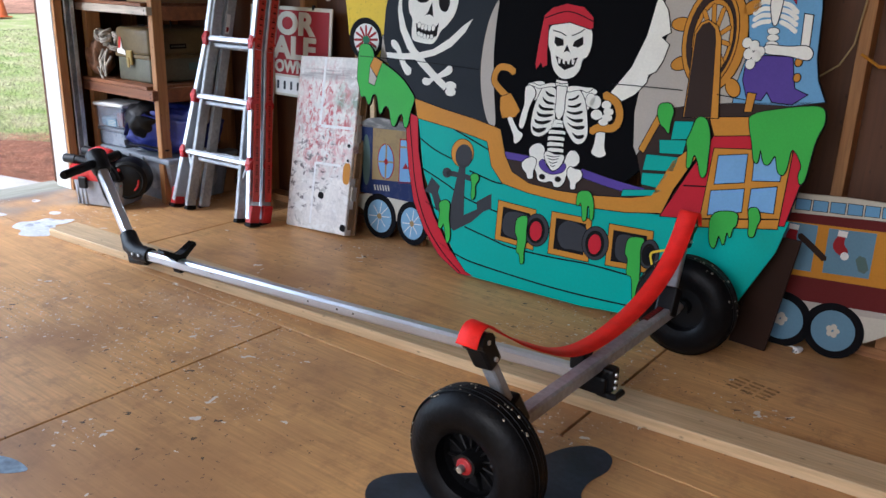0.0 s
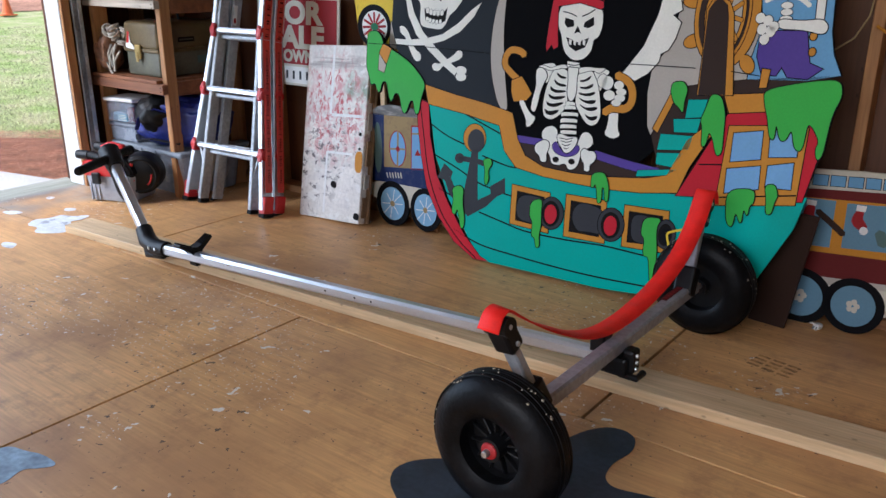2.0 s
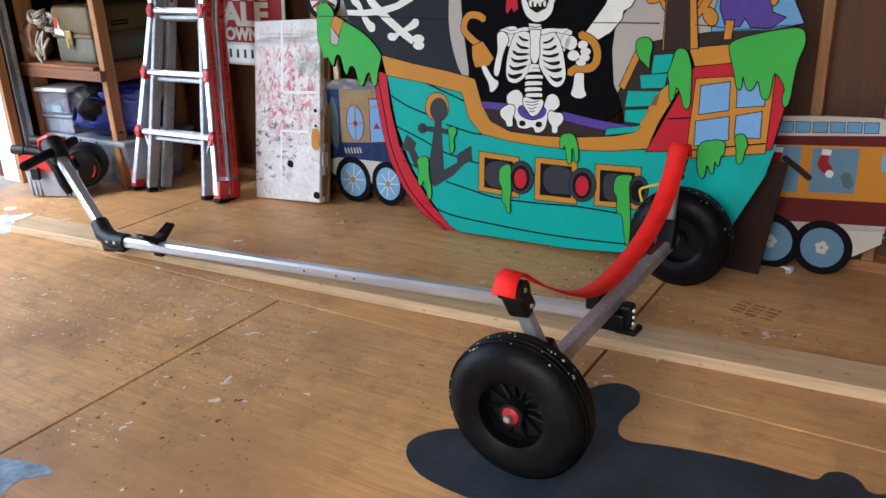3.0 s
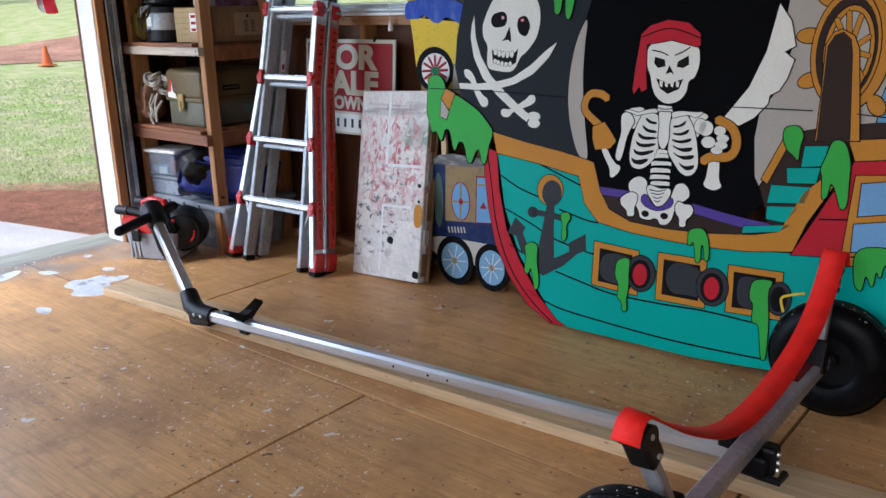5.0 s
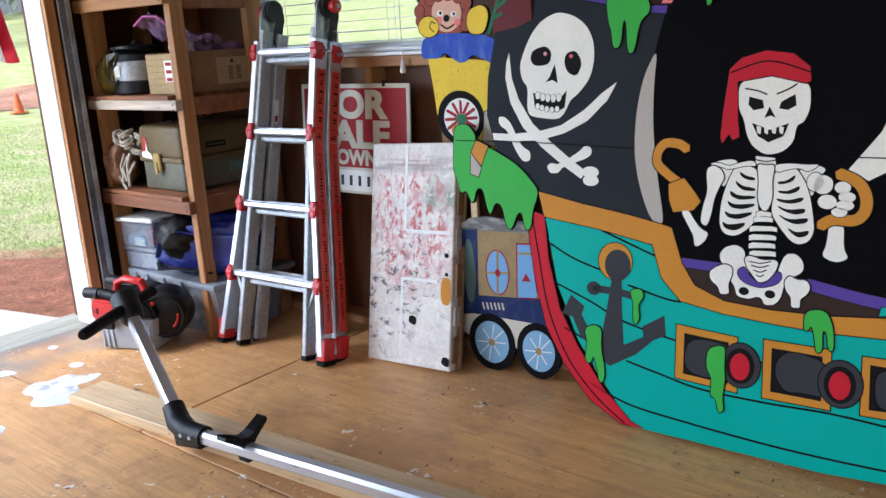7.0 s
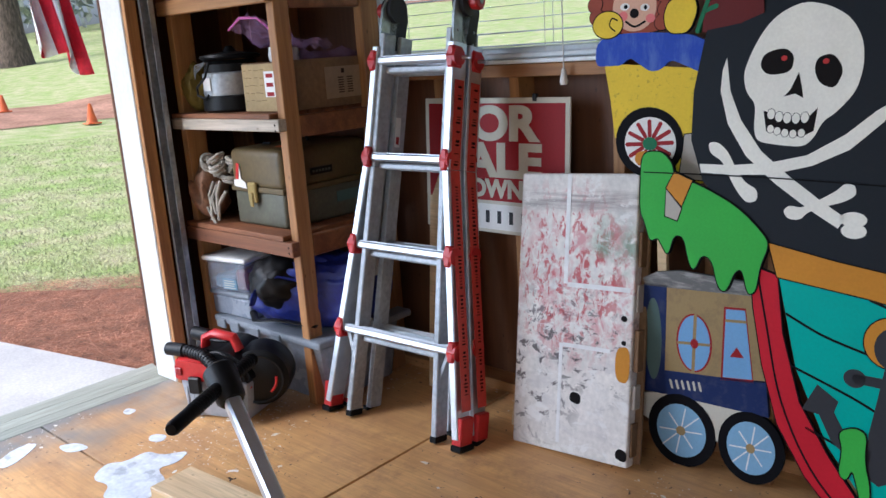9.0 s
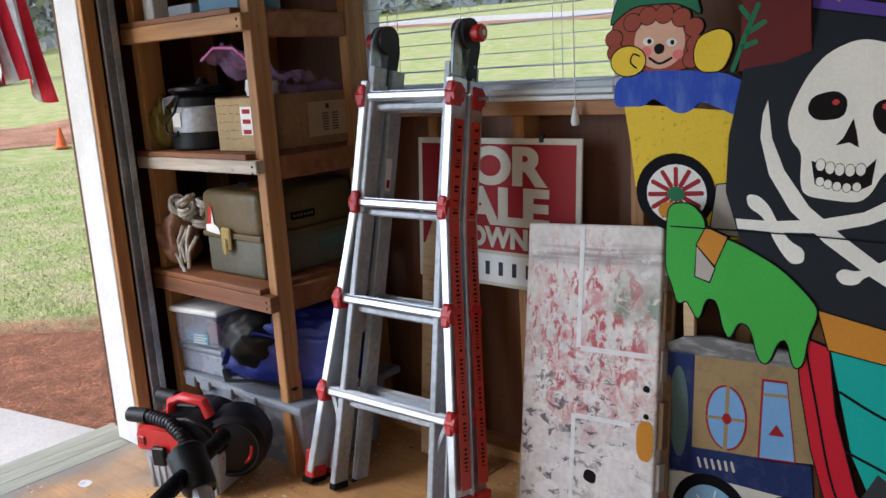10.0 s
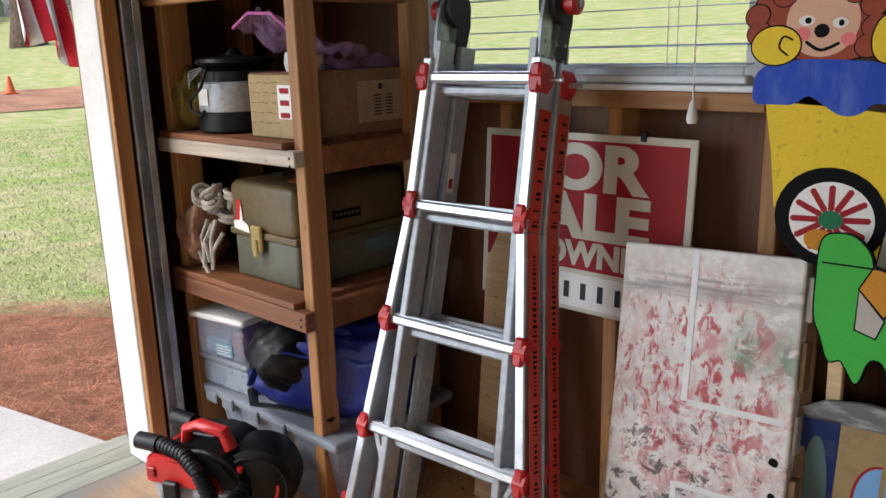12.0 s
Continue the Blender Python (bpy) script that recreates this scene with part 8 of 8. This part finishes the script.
for n, z in enumerate(RZ):
    half = 0.283 + (0.172 - 0.283) * (z - 0.03) / 0.83 if z < 0.86 else 0.166
    inner = 0.165
    for y in (-0.050, 0.052):
        bm = bmesh.new()
        beam((-half - 0.004, y, z), (half + 0.004, y, z), 0.036, 0.026, 0.006, bm)
        for g in (-0.010, 0.0, 0.010):
            beam((-half, y + g, z + 0.0135), (half, y + g, z + 0.0135), 0.004, 0.003, 0.0005, bm)
        part("rung", bm, M_alu, ld, "ribbed aluminium rung")
        part("inner_rung", beam((-inner, y + 0.026 * (1 if y < 0 else -1), z - 0.028), (inner, y + 0.026 * (1 if y < 0 else -1), z - 0.028), 0.032, 0.022, 0.005), M_aludull, ld)
        for s in (-1, 1):
            lk = bmesh.new()
            tube([(s * (half - 0.014), y - 0.003, z), (s * (half + 0.018), y - 0.003, z)], 0.029, 10, lk)
            box(s * half - 0.014, s * half + 0.014, y - 0.030, y + 0.022, z - 0.034, z + 0.034, 0.006, lk)
            part("rung_lock", lk, M_redplastic, ld, "red plastic rung lock")
for s in (-1, 1):
    for y in (-0.038, 0.045):
        part("lock_pin", tube([(s * 0.16, y, 1.208), (s * 0.215, y, 1.208)], 0.006, 10), M_alu, ld, smooth=True)
    part("brace", beam((s * 0.225, -0.05, 0.30), (s * 0.185, -0.045, 0.20), 0.008, 0.014, 0.001), M_aludull, ld)
for y in (-0.038, 0.045):
    a0, a1 = Vector((0.283 + 0.0135, y, 0.12)), Vector((0.172 + 0.0135, y, 0.86))
    lab2 = part("label_film", beam(a0, a1, 0.0012, 0.046, 0.0003, up=(0, 1, 0)), M_ladderred, ld, "red printed label film")
    part("label_film", beam((0.172 + 0.0135, y, 0.862), (0.165 + 0.0135, y, 1.14), 0.0012, 0.046, 0.0003, up=(0, 1, 0)), M_ladderred, ld, "red printed label film")
    e = (a1 - a0).normalized()
    rl, along, k = random.Random(3), 0.05, 0
    while along < 0.70:
        ln, hi = rl.choice((0.003, 0.005, 0.007)), rl.choice((0.010, 0.012, 0.017))
        p = a0 + e * along + Vector((0.0009, 0.002, 0))
        part("lettering", beam(p, p + e * ln, 0.0008, hi, 0.0001, up=(0, 1, 0)), M_dark, lab2)
        k += 1
        along += ln + (0.020 if k in (6, 11, 17, 24) else 0.006)
for y in (-0.038, 0.045):
    rl, along = random.Random(9), 0.875
    while along < 1.12:
        ln = rl.choice((0.003, 0.006, 0.008))
        xx = 0.1863 - 0.025 * (along - 0.862)
        part("lettering", box(xx, xx + 0.0012, y - rl.choice((0.006, 0.010)), y + 0.011, along, along + ln), M_dark, ld)
        along += ln + rl.choice((0.005, 0.005, 0.022))
part("rail_sticker", box(-0.129, -0.128, 0.02, 0.045, 0.93, 1.03), M_white, ld, "small white warning sticker")
part("sticker_mark", box(-0.1279, -0.1274, 0.025, 0.040, 0.94, 0.965), M_signred, ld)

# ---- for sale sign ----
sg = thing("for_sale_sign", (-3.352, 2.862, 0.60), "dark red for sale sign with cream lettering and border", "sign", rz=6, rx=-4)
W, H = 0.305, 0.452
part("plate", box(-W, W, -0.004, 0.004, 0.0, H, 0.002), M_cream, sg, "cream plate")
part("red_field", box(-W + 0.018, W - 0.018, -0.0052, -0.0042, 0.110, H - 0.018), M_signred, sg, "dark red field")
part("number_strip", box(-W + 0.05, W - 0.02, -0.0060, -0.0045, 0.012, 0.098), M_white, sg, "white strip for a number")
for x in (-0.17, 0.17):
    part("hanger_clip", box(x - 0.008, x + 0.008, -0.007, 0.006, H - 0.012, H + 0.012, 0.002), M_black, sg)
for k in range(9):
    part("number_bar", box(-0.23 + 0.05 * k, -0.214 + 0.05 * k, -0.0068, -0.0058, 0.034, 0.076), M_gun, sg)


def words(text, size, x, z, parent, mat, squeeze=1.0):
    cu = bpy.data.curves.new("lettering", 'FONT')
    cu.body, cu.size, cu.align_x, cu.extrude, cu.offset = text, size, 'CENTER', 0.0006, 0.006 * size / 0.13
    ob = new("lettering", cu)
    ob.parent = parent
    ob.matrix_basis = pose(x, -0.0062, z, 90, 0, 0) @ Matrix.Diagonal((squeeze, 1, 1, 1))
    bpy.context.view_layer.update()
    me = bpy.data.meshes.new_from_object(ob.evaluated_get(bpy.context.evaluated_depsgraph_get()))
    me.materials.clear()
    me.materials.append(mat)
    mo = new("lettering", me)
    mo.parent, mo.matrix_basis = parent, ob.matrix_basis.copy()
    bpy.data.objects.remove(ob)


words("FOR", 0.150, 0.0, 0.318, sg, M_cream, 1.25)
words("SALE", 0.150, 0.0, 0.196, sg, M_cream, 1.25)
words("BY OWNER", 0.082, 0.0, 0.124, sg, M_cream, 1.05)

# ---- paint spattered board ----
def spatter():
    """White primed board: brushy whites, red spatter in the middle, black smears low down, a green stain."""
    m = material("spattered_white_board", (0.80, 0.76, 0.71), 0.5, var=0.10, scale=5, bump=0.25, fine=60)
    n, l = m.node_tree.nodes, m.node_tree.links
    b = n["Principled BSDF"]
    out = b.inputs["Base Color"].links[0].from_socket
    tc = n.new("ShaderNodeTexCoord")
    # noise scale, limits, colour, stretch, seed, then centre and reach of the stained area on the board
    for sc, lo, hi, col, st, seed, at, reach in (
            (9.0, 0.56, 0.70, (0.58, 0.55, 0.54), (0.8, 1, 1.1), 9.4, (-0.10, 0.40), (0.5, 0.8)),
            (15.0, 0.47, 0.60, (0.60, 0.26, 0.27), (1.2, 1, 0.9), 0.0, (0.02, 0.53), (0.24, 0.28)),
            (26.0, 0.52, 0.58, (0.46, 0.03, 0.04), (1.5, 1, 0.8), 3.1, (-0.02, 0.55), (0.26, 0.28)),
            (20.0, 0.545, 0.585, (0.07, 0.05, 0.055), (0.9, 1, 1.1), 7.7, (-0.13, 0.26), (0.20, 0.26)),
            (26.0, 0.56, 0.60, (0.05, 0.04, 0.045), (0.7, 1, 1.5), 1.2, (0.06, 0.32), (0.18, 0.17)),
            (18.0, 0.55, 0.60, (0.16, 0.10, 0.11), (0.9, 1, 1.0), 21.0, (0.0, 0.42), (0.26, 0.10)),
            (6.0, 0.44, 0.62, (0.16, 0.30, 0.20), (1, 1, 1), 12.3, (0.13, 0.62), (0.09, 0.12)),
            (11.0, 0.45, 0.62, (0.30, 0.26, 0.25), (0.3, 1, 2.6), 15.6, (0.0, 0.765), (0.40, 0.035)),
            (16, 0.55, 0.62, (0.80, 0.78, 0.75), (0.8, 1, 1.2), 5.0, (0.0, 0.40), (0.6, 0.8))):
        mp, no, mr, mx = n.new("ShaderNodeMapping"), n.new("ShaderNodeTexNoise"), n.new("ShaderNodeMapRange"), n.new("ShaderNodeMix")
        mp.inputs["Location"].default_value, mp.inputs["Scale"].default_value = (seed, seed, seed), st
        l.new(tc.outputs["Object"], mp.inputs[0])
        l.new(mp.outputs[0], no.inputs[0])
        no.inputs["Scale"].default_value, no.inputs["Detail"].default_value, no.inputs["Roughness"].default_value, no.inputs["Distortion"].default_value = sc, 7, 0.68, 0.6
        mr.inputs[1].default_value, mr.inputs[2].default_value, mr.inputs[3].default_value, mr.inputs[4].default_value = lo, hi, 0.0, 0.88
        l.new(no.outputs[0], mr.inputs[0])
        area, dist, fall, mul = n.new("ShaderNodeMapping"), n.new("ShaderNodeVectorMath"), n.new("ShaderNodeMapRange"), n.new("ShaderNodeMath")
        area.inputs["Location"].default_value = (-at[0] / reach[0], 0.0, -at[1] / reach[1])
        area.inputs["Scale"].default_value = (1 / reach[0], 0.0, 1 / reach[1])
        l.new(tc.outputs["Object"], area.inputs[0])
        dist.operation = 'LENGTH'
        l.new(area.outputs[0], dist.inputs[0])
        fall.inputs[1].default_value, fall.inputs[2].default_value, fall.inputs[3].default_value, fall.inputs[4].default_value = 0.55, 1.1, 1.0, 0.0
        l.new(dist.outputs["Value"], fall.inputs[0])
        mul.operation = 'MULTIPLY'
        l.new(mr.outputs[0], mul.inputs[0])
        l.new(fall.outputs[0], mul.inputs[1])
        mx.data_type = 'RGBA'
        l.new(mul.outputs[0], mx.inputs[0])
        l.new(out, mx.inputs[6])
        mx.inputs[7].default_value = (*col, 1)
        out = mx.outputs[2]
    l.new(out, b.inputs["Base Color"])
    return m


M_spatter = spatter()
M_tape = material("white_tape", (0.80, 0.79, 0.78), 0.4, var=0.05, scale=20, bump=0.15)
bd = thing("paint_board", (-2.893, 2.662, 0.0095), "white cardboard panel spattered with red and black paint", "board", rz=8.5, rx=-11.8, ry=-2.5)
bm = box(-0.198, 0.198, 0.0, 0.045, 0.0, 0.845, 0.006, seg=2)
part("panel", bm, M_spatter, bd)
part("back_sheet", box(-0.190, 0.216, 0.0455, 0.060, 0.004, 0.835, 0.003), M_card, bd, "brown cardboard backing")
for k, (z, h) in enumerate(((0.03, 0.10), (0.17, 0.07), (0.28, 0.12), (0.45, 0.08), (0.58, 0.10), (0.72, 0.09))):
    part("torn_flap", box(0.199, 0.206 + 0.004 * (k % 3), 0.010, 0.045, z, z + h, 0.002), M_greysail if k % 2 else M_card, bd)
for q in ((-0.034, -0.020, 0.515, 0.842), (-0.020, 0.185, 0.506, 0.520), (-0.040, -0.028, 0.03, 0.335), (-0.028, 0.130, 0.325, 0.337)):
    part("tape_strip", box(q[0], q[1], -0.0012, -0.0002, q[2], q[3]), M_tape, bd, "white tape strip")
for x, z, r in ((0.02, 0.175, 0.020), (0.178, 0.035, 0.020), (0.17, 0.43, 0.010), (0.172, 0.36, 0.008)):
    part("paint_blot", slab(rounded([(x + r * 0.9, z - r), (x + r, z + r * 0.7), (x - r * 0.6, z + r), (x - r, z - r * 0.5)], 2), 0.0002, 0.0016), M_dark, bd)
part("yellow_blot", slab(rounded([(0.150, 0.250), (0.194, 0.243), (0.194, 0.352), (0.148, 0.345)], 2), 0.0002, 0.0016), M_ochre, bd)

# loose sticks behind the board and the ladder
for (a, b, w) in (((-3.15, 2.72, 0.0), (-3.19, 2.90, 0.66), 0.035), ((-3.08, 2.80, 0.0), (-3.09, 2.905, 0.62), 0.02), ((-3.42, 2.73, 0.0), (-3.50, 2.875, 0.85), 0.07), ((-3.58, 2.76, 0.0), (-3.60, 2.855, 0.8), 0.09)):
    solo("wood_strip", beam(a, b, w, 0.018, 0.002, up=(0, 1, 0)), M_board, "pale wooden strip leaning against the wall", "wood strip", group="leaning strips")
# plug and cord under the train car
pl = thing("power_plug", (-0.665, 3.040, 0.0), "white plug with its cord lying on the floor", "plug")
part("plug_body", tube([(0.0, -0.012, 0.013), (0.004, 0.006, 0.013), (0.008, 0.018, 0.013)], [0.012, 0.013, 0.008], 12), M_white, pl, smooth=True)
for q in (-0.005, 0.005):
    part("prong", box(q - 0.0012, q + 0.0012, -0.030, -0.011, 0.010, 0.016), M_steel, pl)
part("cord", tube([(0.008, 0.016, 0.012), (-0.01, 0.032, 0.006), (-0.05, 0.036, 0.004), (-0.12, 0.032, 0.004), (-0.2, 0.034, 0.004)], 0.0035, 8), M_white, pl, "white cord", smooth=True)
